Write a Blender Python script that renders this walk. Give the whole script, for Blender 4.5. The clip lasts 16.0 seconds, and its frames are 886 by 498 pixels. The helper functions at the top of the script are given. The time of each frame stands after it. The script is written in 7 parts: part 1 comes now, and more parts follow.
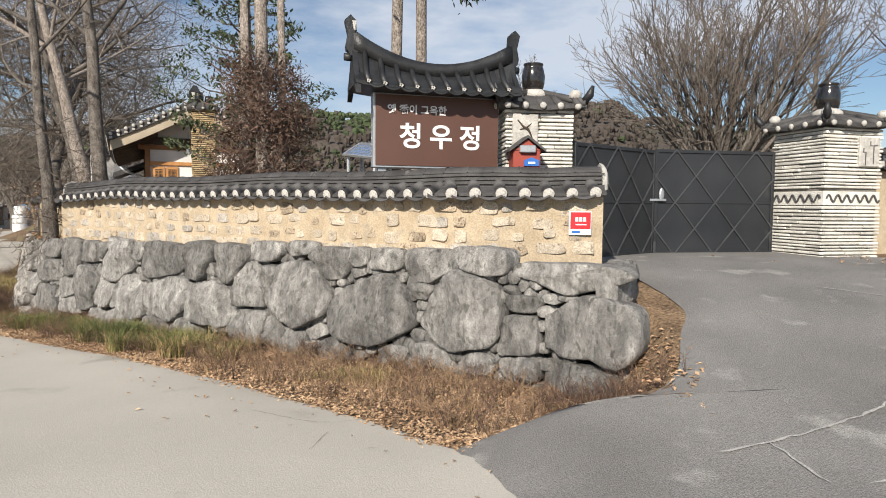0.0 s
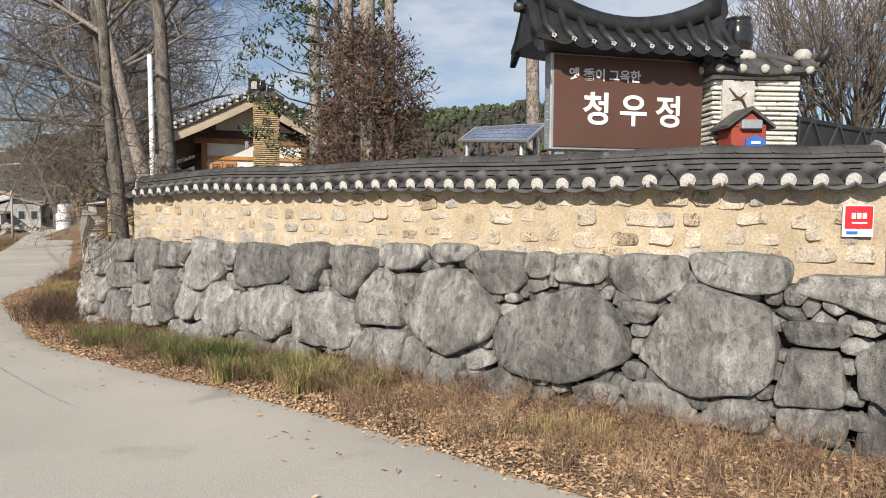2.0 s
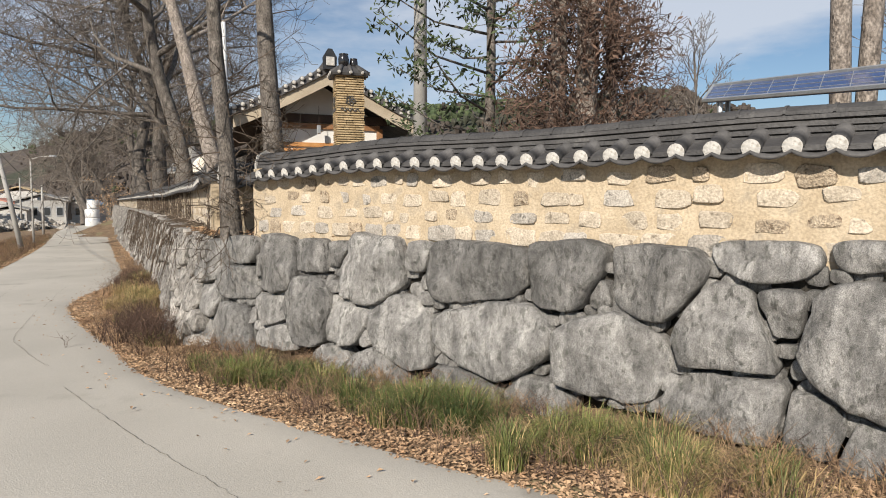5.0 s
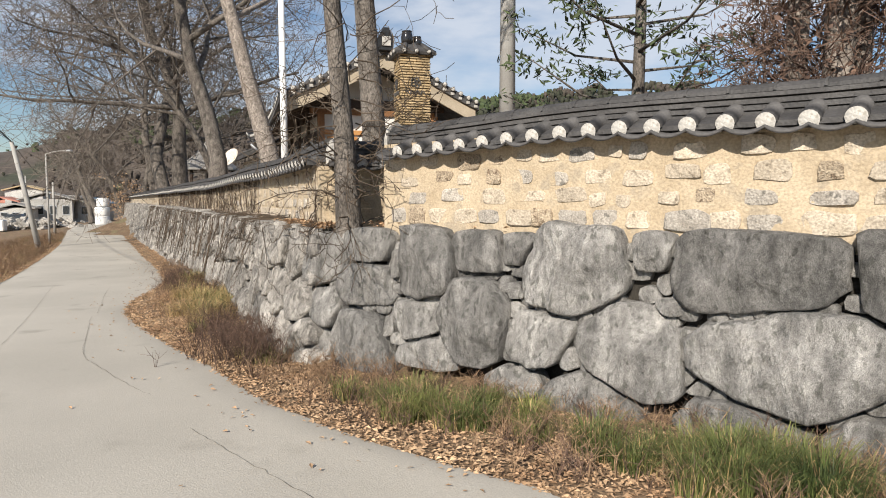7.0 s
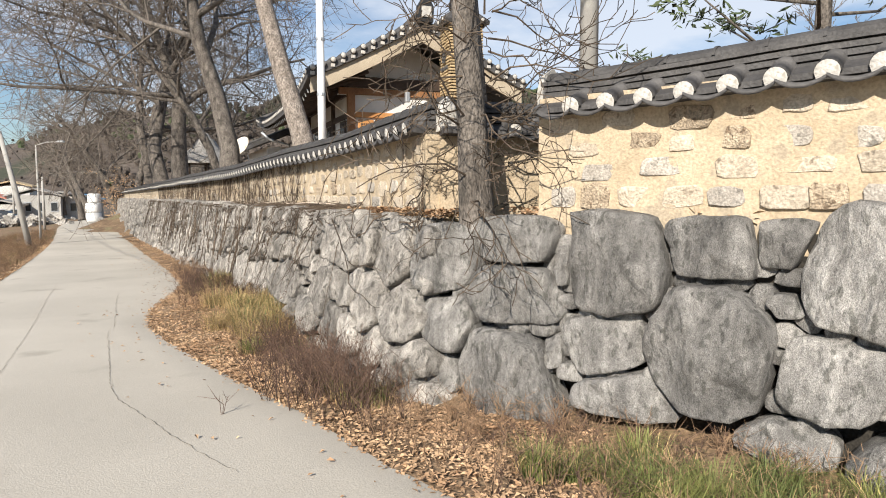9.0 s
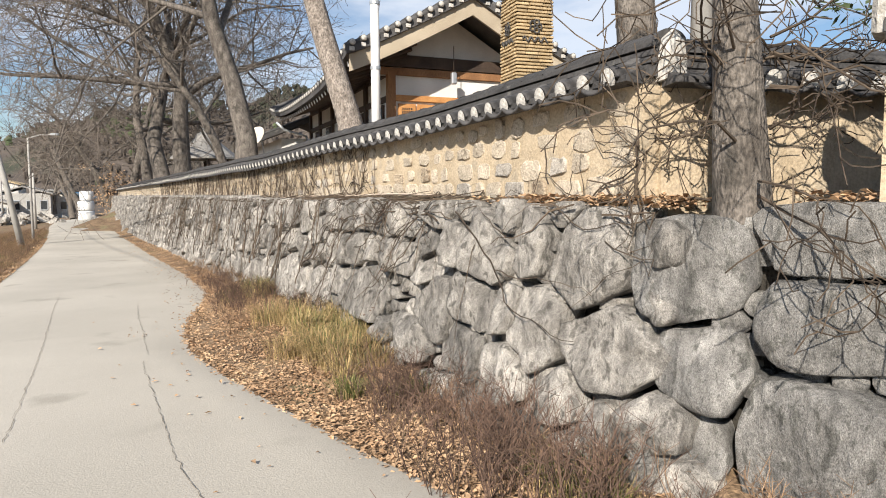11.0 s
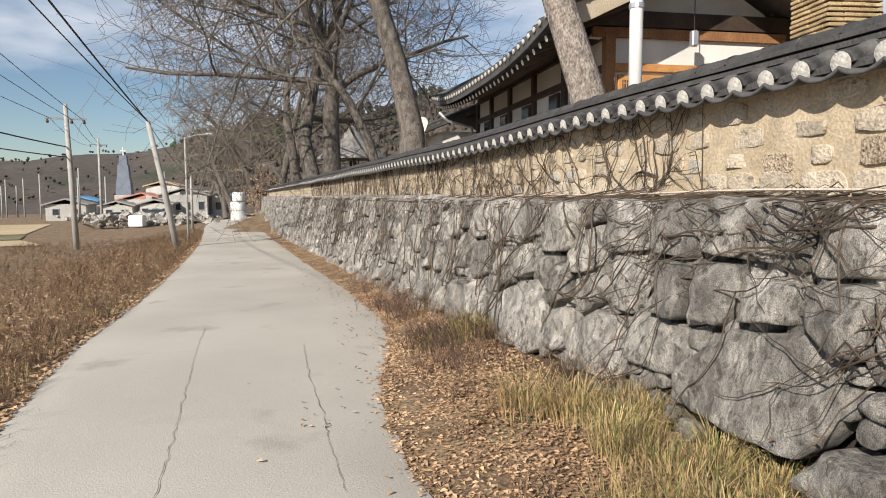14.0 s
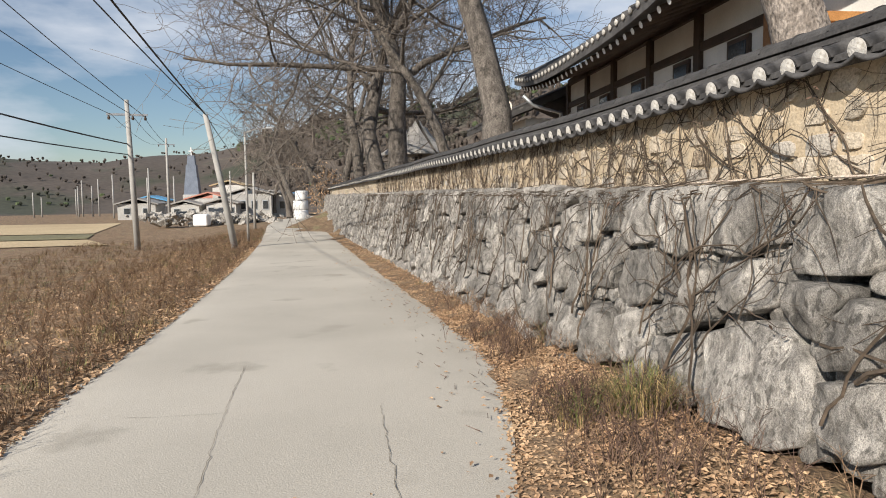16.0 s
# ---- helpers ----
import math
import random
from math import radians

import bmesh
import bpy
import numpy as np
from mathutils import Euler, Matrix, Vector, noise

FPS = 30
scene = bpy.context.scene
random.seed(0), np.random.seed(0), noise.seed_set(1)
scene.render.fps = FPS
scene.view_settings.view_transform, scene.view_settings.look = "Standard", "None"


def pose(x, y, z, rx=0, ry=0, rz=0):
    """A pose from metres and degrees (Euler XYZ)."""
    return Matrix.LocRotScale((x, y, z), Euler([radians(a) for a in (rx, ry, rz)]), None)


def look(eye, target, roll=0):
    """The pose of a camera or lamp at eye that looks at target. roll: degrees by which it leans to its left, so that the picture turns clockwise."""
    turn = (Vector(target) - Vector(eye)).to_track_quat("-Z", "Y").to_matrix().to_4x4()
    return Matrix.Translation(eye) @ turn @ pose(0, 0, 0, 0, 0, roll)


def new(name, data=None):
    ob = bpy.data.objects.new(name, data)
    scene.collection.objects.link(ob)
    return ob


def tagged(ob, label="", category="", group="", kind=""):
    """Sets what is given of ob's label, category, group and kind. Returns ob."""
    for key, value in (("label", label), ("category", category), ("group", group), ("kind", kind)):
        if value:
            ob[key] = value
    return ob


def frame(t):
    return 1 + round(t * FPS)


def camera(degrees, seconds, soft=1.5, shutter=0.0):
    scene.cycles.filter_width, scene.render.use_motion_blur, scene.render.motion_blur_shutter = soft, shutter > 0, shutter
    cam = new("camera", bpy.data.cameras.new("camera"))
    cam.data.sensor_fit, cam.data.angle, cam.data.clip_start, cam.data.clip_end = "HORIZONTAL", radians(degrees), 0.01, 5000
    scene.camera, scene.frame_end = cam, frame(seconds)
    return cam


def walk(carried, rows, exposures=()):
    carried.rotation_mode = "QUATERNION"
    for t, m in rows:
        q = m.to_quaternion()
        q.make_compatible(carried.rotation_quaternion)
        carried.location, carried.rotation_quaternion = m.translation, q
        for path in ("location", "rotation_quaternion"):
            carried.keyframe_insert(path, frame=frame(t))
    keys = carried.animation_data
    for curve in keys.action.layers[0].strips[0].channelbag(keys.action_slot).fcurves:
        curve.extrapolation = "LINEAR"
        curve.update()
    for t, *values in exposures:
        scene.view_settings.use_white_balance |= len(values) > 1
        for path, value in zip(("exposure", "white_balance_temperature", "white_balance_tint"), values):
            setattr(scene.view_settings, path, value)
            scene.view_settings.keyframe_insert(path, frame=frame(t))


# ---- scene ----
cam = camera(67.8, 16.0, 1.0)
METRES, EYE, TILT, LEAN, TURN = 19.0, 1.6, 0.0, 0.0, 0.0
EXPOSURES = [(0.0, 0.22), (3.5, 0.14), (7.0, 0.24), (9.0, 0.48), (11.5, 0.52), (12.5, 0.46), (14.0, 0.26), (16.0, 0.22)]
ROWS = [
    (0.0, 0.0, 0.0, 0.0, 0.03, -3.74, -0.53),
    (0.5, -0.0224, 0.025, -0.0001, 0.24, -3.82, -0.54),
    (1.0, -0.0399, 0.0486, -0.0008, 1.3, -3.86, -0.46),
    (1.5, -0.0634, 0.0694, -0.0016, 2.06, -3.84, -0.52),
    (2.0, -0.084, 0.0917, -0.0031, 2.49, -3.94, -0.41),
    (2.5, -0.1067, 0.1135, -0.0038, 2.79, -4.01, -0.3),
    (3.0, -0.1255, 0.1374, -0.0051, 3.02, -4.13, -0.23),
    (3.5, -0.1483, 0.1594, -0.0053, 3.34, -4.12, -0.28),
    (4.0, -0.1712, 0.181, -0.0072, 3.5, -4.21, -0.24),
    (6.5, -0.2978, 0.2763, -0.0169, 3.94, -4.4, -0.2),
    (7.0, -0.3202, 0.2971, -0.0194, 3.75, -4.49, 0.02),
    (7.5, -0.3415, 0.3216, -0.0207, 3.66, -4.61, 0.3),
    (8.0, -0.3591, 0.345, -0.0232, 3.53, -4.67, 0.23),
    (8.5, -0.3801, 0.3698, -0.0241, 3.2, -4.78, 0.23),
    (9.0, -0.3987, 0.3926, -0.0272, 2.87, -4.81, 0.17),
    (11.5, -0.4917, 0.509, -0.0335, 2.05, -4.98, 0.27),
    (12.0, -0.5078, 0.5339, -0.0347, 2.4, -4.96, 0.41),
    (12.5, -0.5227, 0.5624, -0.0353, 3.83, -4.99, 0.44),
    (13.0, -0.5375, 0.5888, -0.0344, 5.97, -4.98, 0.51),
    (13.5, -0.5535, 0.6181, -0.034, 9.44, -4.89, 0.31),
    (14.0, -0.5696, 0.6455, -0.0343, 13.21, -4.83, 0.37),
    (14.5, -0.5848, 0.6757, -0.0351, 15.69, -4.79, 0.22),
    (15.0, -0.601, 0.7025, -0.0362, 17.02, -4.85, 0.38),
    (15.5, -0.6149, 0.7315, -0.0378, 17.91, -4.86, 0.63),
    (16.0, -0.6302, 0.7604, -0.039, 18.41, -4.88, 0.61),
]
walk(cam, [(t, pose(0, 0, EYE, TILT, LEAN, TURN) @ pose(METRES * x, METRES * y, METRES * z, 90 + pitch, roll, yaw)) for t, x, y, z, yaw, pitch, roll in ROWS], EXPOSURES)

# ---- sky and sun ----
SUN_AZ, SUN_EL = 252.0, 31.0  # the sun's bearing, counter-clockwise from +x, and its height
world = bpy.data.worlds.new("sky")
scene.world = world
world.use_nodes = True
wn, wl = world.node_tree.nodes, world.node_tree.links
background = wn["Background"]
sky = wn.new("ShaderNodeTexSky")
sky.sky_type, sky.sun_disc = "NISHITA", False
sky.sun_elevation, sky.sun_rotation = radians(SUN_EL), radians(90 - SUN_AZ)
sky.air_density, sky.dust_density, sky.ozone_density = 1.0, 0.25, 3.0
coords = wn.new("ShaderNodeTexCoord")
stretch = wn.new("ShaderNodeMapping")
stretch.inputs["Scale"].default_value = (1.0, 1.0, 3.2)
stretch.inputs["Location"].default_value = (0.35, 0.1, 0.55)
clouds = wn.new("ShaderNodeTexNoise")
clouds.inputs["Scale"].default_value, clouds.inputs["Detail"].default_value, clouds.inputs["Roughness"].default_value = 2.1, 7.0, 0.55
cover = wn.new("ShaderNodeValToRGB")
cover.color_ramp.elements[0].position, cover.color_ramp.elements[1].position = 0.46, 0.60
cover.color_ramp.elements[0].color, cover.color_ramp.elements[1].color = (0, 0, 0, 1), (0.8, 0.8, 0.8, 1)
blend = wn.new("ShaderNodeMix")
blend.data_type = "RGBA"
blend.inputs["B"].default_value = (7.6, 8.1, 9.0, 1)
wl.new(coords.outputs["Generated"], stretch.inputs["Vector"])
wl.new(stretch.outputs["Vector"], clouds.inputs["Vector"])
wl.new(clouds.outputs["Fac"], cover.inputs["Fac"])
wl.new(cover.outputs["Color"], blend.inputs["Factor"])
wl.new(sky.outputs["Color"], blend.inputs["A"])
wl.new(blend.outputs["Result"], background.inputs["Color"])
background.inputs["Strength"].default_value = 0.08

sun_data = bpy.data.lights.new("sun", "SUN")
sun_data.energy, sun_data.angle, sun_data.color = 5.4, radians(0.6), (1.0, 0.915, 0.80)
sun = new("sun", sun_data)
sun_way = Vector((math.cos(radians(SUN_AZ)) * math.cos(radians(SUN_EL)), math.sin(radians(SUN_AZ)) * math.cos(radians(SUN_EL)), math.sin(radians(SUN_EL))))
sun.matrix_world = look(sun_way * 100, (0, 0, 0))


# ---- materials ----
def mat(name, c1, c2, scale=4.0, fine=45.0, rough=0.85, bump=0.4, metal=0.0, vary=0.0, island=0.0, spots=None, spot_scale=9.0, spot_at=0.6, stretch_to=(1, 1, 1), grain=0.35, clear=0.0, relief=0.02, streak=0.0, rock=0.0):
    """Two-scale mottled surface; vary: lightness by object; island: lightness by loose piece; spots: a third colour in blotches; streak: upright stains; rock: broken relief and mottling a few centimetres across."""
    m = bpy.data.materials.new(name)
    m.use_nodes = True
    n, l = m.node_tree.nodes, m.node_tree.links
    shader = n["Principled BSDF"]
    shader.inputs["Roughness"].default_value = rough
    shader.inputs["Metallic"].default_value = metal
    if clear:
        shader.inputs["Coat Weight"].default_value = clear
    tc, mp = n.new("ShaderNodeTexCoord"), n.new("ShaderNodeMapping")
    mp.inputs["Scale"].default_value = stretch_to
    l.new(tc.outputs["Object"], mp.inputs["Vector"])

    def noise_node(s, detail):
        k = n.new("ShaderNodeTexNoise")
        k.inputs["Scale"].default_value, k.inputs["Detail"].default_value = s, detail
        l.new(mp.outputs["Vector"], k.inputs["Vector"])
        return k

    def mixed(fac, a, b, kind="MIX", amount=None):
        k = n.new("ShaderNodeMix")
        k.data_type, k.blend_type = "RGBA", kind
        for socket, value in (("Factor", fac if amount is None else amount), ("A", a), ("B", b)):
            if isinstance(value, (tuple, float, int)):
                k.inputs[socket].default_value = (*value, 1) if isinstance(value, tuple) else value
            else:
                l.new(value, k.inputs[socket])
        return k.outputs["Result"]

    def ramp(value, lo, hi):
        k = n.new("ShaderNodeMapRange")
        k.inputs["From Min"].default_value, k.inputs["From Max"].default_value = lo, hi
        l.new(value, k.inputs["Value"])
        return k.outputs["Result"]

    large, small = noise_node(scale, 5), noise_node(fine, 6)
    colour = mixed(ramp(large.outputs["Fac"], 0.33, 0.67), c1, c2)
    if spots:
        blot = noise_node(spot_scale, 4)
        colour = mixed(ramp(blot.outputs["Fac"], spot_at, spot_at + 0.08), colour, spots)
    k = n.new("ShaderNodeMapRange")
    k.inputs["From Min"].default_value, k.inputs["From Max"].default_value = 0.3, 0.7
    k.inputs["To Min"].default_value, k.inputs["To Max"].default_value = 1 - grain, 1 + grain
    l.new(small.outputs["Fac"], k.inputs["Value"])
    colour = mixed(1.0, colour, k.outputs["Result"], "MULTIPLY")
    if rock:
        broken = noise_node(17.0, 8)
        broken.inputs["Roughness"].default_value = 0.68
        k = n.new("ShaderNodeMapRange")
        k.inputs["From Min"].default_value, k.inputs["From Max"].default_value = 0.34, 0.66
        k.inputs["To Min"].default_value, k.inputs["To Max"].default_value = 1 - rock, 1 + rock * 0.8
        l.new(broken.outputs["Fac"], k.inputs["Value"])
        colour = mixed(1.0, colour, k.outputs["Result"], "MULTIPLY")
    if streak:
        down = n.new("ShaderNodeMapping")
        down.inputs["Scale"].default_value = (1, 1, 0.13)
        l.new(tc.outputs["Object"], down.inputs["Vector"])
        runs = noise_node(7.0, 5)
        l.new(down.outputs["Vector"], runs.inputs["Vector"])
        k = n.new("ShaderNodeMapRange")
        k.inputs["From Min"].default_value, k.inputs["From Max"].default_value = 0.36, 0.62
        k.inputs["To Min"].default_value, k.inputs["To Max"].default_value = 1 - streak, 1 + streak * 0.5
        l.new(runs.outputs["Fac"], k.inputs["Value"])
        colour = mixed(1.0, colour, k.outputs["Result"], "MULTIPLY")
    for amount, source in ((vary, "o"), (island, "i")):
        if amount:
            r = n.new("ShaderNodeObjectInfo").outputs["Random"] if source == "o" else n.new("ShaderNodeNewGeometry").outputs["Random Per Island"]
            k = n.new("ShaderNodeMapRange")
            k.inputs["To Min"].default_value, k.inputs["To Max"].default_value = 1 - amount, 1 + amount
            l.new(r, k.inputs["Value"])
            colour = mixed(1.0, colour, k.outputs["Result"], "MULTIPLY")
    l.new(colour, shader.inputs["Base Color"])
    if bump:
        add = n.new("ShaderNodeMath")
        add.operation = "ADD"
        l.new(large.outputs["Fac"], add.inputs[0])
        l.new((broken if rock else small).outputs["Fac"], add.inputs[1])
        bp = n.new("ShaderNodeBump")
        bp.inputs["Strength"].default_value, bp.inputs["Distance"].default_value = bump, relief
        l.new(add.outputs["Value"], bp.inputs["Height"])
        l.new(bp.outputs["Normal"], shader.inputs["Normal"])
    return m


CONCRETE = mat("worn_concrete", (0.405, 0.378, 0.329), (0.508, 0.476, 0.417), 0.35, 90, 0.9, 0.2, spots=(0.362, 0.335, 0.289), spot_scale=1.1, spot_at=0.6, grain=0.10)
ASPHALT = mat("old_asphalt", (0.165, 0.158, 0.149), (0.24, 0.23, 0.218), 0.8, 120, 0.9, 0.6, grain=0.4, spots=(0.31, 0.30, 0.28), spot_scale=2.0, spot_at=0.6)
SOIL = mat("leafy_soil", (0.14, 0.09, 0.052), (0.27, 0.185, 0.11), 2.2, 32, 0.95, 1.0, grain=0.7, spots=(0.20, 0.17, 0.09), spot_scale=1.1)
FIELD = mat("stubble_field", (0.42, 0.32, 0.19), (0.52, 0.41, 0.25), 0.08, 6, 0.95, 0.6, grain=0.25)
MUD = mat("wet_field", (0.13, 0.12, 0.07), (0.22, 0.20, 0.10), 0.1, 5, 0.9, 0.4, grain=0.3)
CRACK_SHADOW = mat("crack_dirt_and_shadow", (0.13, 0.115, 0.095), (0.22, 0.20, 0.165), 8, 80, 0.95, 0.2)
SCRATCH = mat("scraped_asphalt", (0.33, 0.32, 0.30), (0.40, 0.39, 0.37), 8, 80, 0.95, 0.2)
BOULDER = mat("granite_boulder", (0.192, 0.186, 0.176), (0.340, 0.328, 0.309), 5.0, 230, 0.93, 1.0, vary=0.3, spots=(0.155, 0.152, 0.139), spot_scale=20, spot_at=0.56, grain=0.55, stretch_to=(1, 1, 0.5), relief=0.06, streak=0.3, rock=0.36)
RUBBLE = mat("rubble_stone", (0.215, 0.202, 0.184), (0.420, 0.394, 0.358), 6.0, 220, 0.92, 1.0, relief=0.06, vary=0.32, island=0.22, spots=(0.159, 0.149, 0.133), spot_scale=20, spot_at=0.56, grain=0.55, stretch_to=(1, 1, 0.6), streak=0.3, rock=0.38)
# near-black backing: the shade deep between stones and tiles is put into its colour
GAP = mat("shaded_joint", (0.022, 0.02, 0.017), (0.05, 0.044, 0.035), 6, 60, 0.98, 0.8)
PLASTER = mat("ochre_mud_plaster", (0.405, 0.324, 0.221), (0.504, 0.414, 0.297), 4.5, 55, 0.95, 0.5, grain=0.2, spots=(0.387, 0.324, 0.239), spot_scale=6.0, spot_at=0.57, relief=0.016)
WALLSTONE = mat("pale_wall_stone", (0.396, 0.338, 0.261), (0.531, 0.459, 0.365), 9, 60, 0.93, 0.6, vary=0.14, island=0.16, spots=(0.243, 0.203, 0.153), spot_scale=16, spot_at=0.6, grain=0.3)
GREYSTONE = mat("grey_wall_stone", (0.324, 0.293, 0.252), (0.450, 0.414, 0.365), 9, 70, 0.93, 0.6, vary=0.16, island=0.16, spots=(0.189, 0.176, 0.153), spot_scale=16, spot_at=0.58, grain=0.35)
RUSTSTONE = mat("brown_wall_stone", (0.31, 0.245, 0.175), (0.48, 0.395, 0.29), 14, 70, 0.93, 1.0, vary=0.16, island=0.16, spots=(0.19, 0.14, 0.095), spot_scale=24, spot_at=0.56, grain=0.4)
TILE = mat("clay_roof_tile", (0.045, 0.043, 0.043), (0.08, 0.077, 0.076), 5, 50, 0.7, 0.4, vary=0.22, island=0.2, grain=0.22, spots=(0.16, 0.155, 0.145), spot_scale=4, spot_at=0.66)
LIME = mat("lime_plug", (0.40, 0.385, 0.355), (0.56, 0.54, 0.505), 12, 60, 0.9, 0.5, grain=0.12, spots=(0.34, 0.32, 0.28), spot_scale=30, spot_at=0.58)
BLACKTILE = mat("black_coated_tile", (0.012, 0.013, 0.014), (0.03, 0.031, 0.033), 6, 50, 0.45, 0.3, vary=0.15, grain=0.2)
BROWN = mat("brown_sign_panel", (0.095, 0.045, 0.032), (0.11, 0.053, 0.038), 1.5, 80, 0.5, 0.05, grain=0.06)
WHITE = mat("white_paint", (0.78, 0.78, 0.77), (0.84, 0.84, 0.83), 3, 60, 0.6, 0.05, grain=0.05)
METAL = mat("grey_sheet_metal", (0.42, 0.44, 0.46), (0.52, 0.54, 0.56), 4, 60, 0.4, 0.1, metal=0.6, grain=0.1)
GATE = mat("charcoal_gate_paint", (0.014, 0.016, 0.019), (0.028, 0.03, 0.034), 1.2, 50, 0.5, 0.15, grain=0.2, spots=(0.04, 0.042, 0.045), spot_scale=3, spot_at=0.64)
RED = mat("red_sheet", (0.55, 0.022, 0.03), (0.62, 0.03, 0.04), 3, 60, 0.45, 0.03, grain=0.06)
REDBOX = mat("red_brown_box", (0.26, 0.045, 0.03), (0.33, 0.06, 0.04), 5, 60, 0.6, 0.1, grain=0.12)
BLUE = mat("blue_plate", (0.03, 0.13, 0.45), (0.04, 0.16, 0.5), 3, 60, 0.45, 0.03, grain=0.05)
SOLAR = mat("solar_cell", (0.05, 0.08, 0.19), (0.075, 0.11, 0.24), 2, 40, 0.14, 0.0, grain=0.05, clear=0.6)
JAR = mat("black_glazed_jar", (0.010, 0.010, 0.011), (0.024, 0.022, 0.022), 5, 40, 0.16, 0.05, grain=0.15, clear=0.5)
WOOD = mat("house_timber", (0.20, 0.095, 0.04), (0.30, 0.15, 0.065), 3, 70, 0.7, 0.35, grain=0.25, stretch_to=(1, 1, 0.3))
ORANGEWOOD = mat("orange_varnished_wood", (0.40, 0.18, 0.06), (0.52, 0.26, 0.09), 3, 70, 0.55, 0.3, grain=0.2)
PALEWOOD = mat("weathered_fascia", (0.36, 0.30, 0.22), (0.48, 0.41, 0.31), 2, 50, 0.85, 0.4, grain=0.2)
DARKWOOD = mat("dark_timber", (0.035, 0.022, 0.016), (0.07, 0.045, 0.03), 3, 60, 0.7, 0.3, grain=0.25)
WHITEWALL = mat("white_lime_wall", (0.62, 0.61, 0.58), (0.76, 0.75, 0.72), 1.5, 40, 0.9, 0.2, grain=0.06)
CHIMTILE = mat("layered_tile_brick", (0.30, 0.22, 0.12), (0.42, 0.32, 0.19), 5, 50, 0.9, 0.6, vary=0.22, island=0.22, grain=0.25)
SLATE = mat("stacked_slate", (0.55, 0.53, 0.48), (0.74, 0.72, 0.66), 5, 60, 0.88, 0.6, island=0.2, grain=0.2)
SLATEGAP = mat("slate_joint", (0.16, 0.15, 0.13), (0.24, 0.22, 0.19), 6, 60, 0.95, 0.6)
POLEWHITE = mat("white_pole", (0.72, 0.72, 0.71), (0.8, 0.8, 0.79), 3, 60, 0.5, 0.05, grain=0.06)
POLE = mat("pole_concrete", (0.312, 0.304, 0.289), (0.406, 0.398, 0.374), 2, 60, 0.85, 0.2, grain=0.12)
RUST = mat("brown_steel", (0.16, 0.10, 0.07), (0.24, 0.16, 0.11), 4, 60, 0.7, 0.2, grain=0.2)
BARK = mat("grey_bark", (0.085, 0.073, 0.062), (0.185, 0.163, 0.142), 9, 60, 0.95, 1.0, grain=0.6, stretch_to=(1, 1, 0.5), spots=(0.06, 0.053, 0.045), spot_scale=7, spot_at=0.58)
PINEBARK = mat("pine_bark", (0.15, 0.125, 0.105), (0.31, 0.27, 0.235), 14, 45, 0.95, 1.0, grain=0.6, stretch_to=(1, 1, 0.6))
TWIG = mat("bare_twig", (0.085, 0.07, 0.058), (0.18, 0.152, 0.128), 2, 20, 0.95, 0.0, grain=0.2)
VINE = mat("dry_vine", (0.045, 0.032, 0.022), (0.112, 0.084, 0.060), 4, 30, 0.95, 0.2, island=0.2)
LEAF = mat("dry_leaf", (0.318, 0.196, 0.111), (0.530, 0.366, 0.223), 1.6, 30, 0.85, 0.0, island=0.36, grain=0.2)
WEED = mat("dry_weed", (0.20, 0.125, 0.075), (0.32, 0.215, 0.13), 1.2, 20, 0.95, 0.0, island=0.3)
REDWEED = mat("russet_weed", (0.075, 0.045, 0.033), (0.155, 0.098, 0.07), 1.2, 20, 0.95, 0.0, island=0.35)
GRASS = mat("green_grass", (0.05, 0.075, 0.018), (0.19, 0.20, 0.06), 1.5, 10, 0.7, 0.0, island=0.35)
STRAW = mat("straw_grass", (0.30, 0.21, 0.095), (0.47, 0.35, 0.17), 1.5, 10, 0.85, 0.0, island=0.3)
NEEDLE = mat("conifer_foliage", (0.035, 0.055, 0.022), (0.075, 0.095, 0.04), 1.0, 12, 0.9, 0.0, island=0.35)
WOODS = mat("winter_woods", (0.059, 0.048, 0.040), (0.090, 0.073, 0.061), 0.06, 0.9, 0.98, 0.0, island=0.1, spots=(0.041, 0.045, 0.029), spot_scale=0.03, spot_at=0.52, grain=0.25)
BALE = mat("white_bale_wrap", (0.78, 0.78, 0.77), (0.84, 0.84, 0.83), 2, 20, 0.4, 0.3, grain=0.05)
WIRE = mat("black_cable", (0.02, 0.02, 0.022), (0.03, 0.03, 0.032), 2, 20, 0.6, 0.0)
DISH = mat("faded_dish", (0.62, 0.55, 0.45), (0.72, 0.66, 0.57), 3, 20, 0.6, 0.1, spots=(0.5, 0.32, 0.2), spot_scale=6, spot_at=0.6)
STEEPLE = mat("steeple_sheet", (0.13, 0.155, 0.20), (0.19, 0.22, 0.27), 1, 20, 0.5, 0.05)
PALEROOF = mat("red_sheet_roof", (0.42, 0.17, 0.12), (0.5, 0.22, 0.16), 1, 20, 0.7, 0.05)
BLUEROOF = mat("blue_sheet_roof", (0.08, 0.28, 0.50), (0.12, 0.34, 0.56), 1, 20, 0.6, 0.05)
GREYROOF = mat("grey_sheet_roof", (0.24, 0.23, 0.22), (0.33, 0.32, 0.30), 1, 20, 0.7, 0.05)
GLASS = mat("dark_window", (0.03, 0.035, 0.04), (0.05, 0.055, 0.06), 1, 20, 0.15, 0.0)
VILLAGE = mat("weathered_render", (0.40, 0.39, 0.37), (0.52, 0.51, 0.48), 0.5, 10, 0.9, 0.1, vary=0.2)
ROPE = mat("pale_rope", (0.52, 0.42, 0.34), (0.62, 0.52, 0.43), 5, 80, 0.9, 0.2)


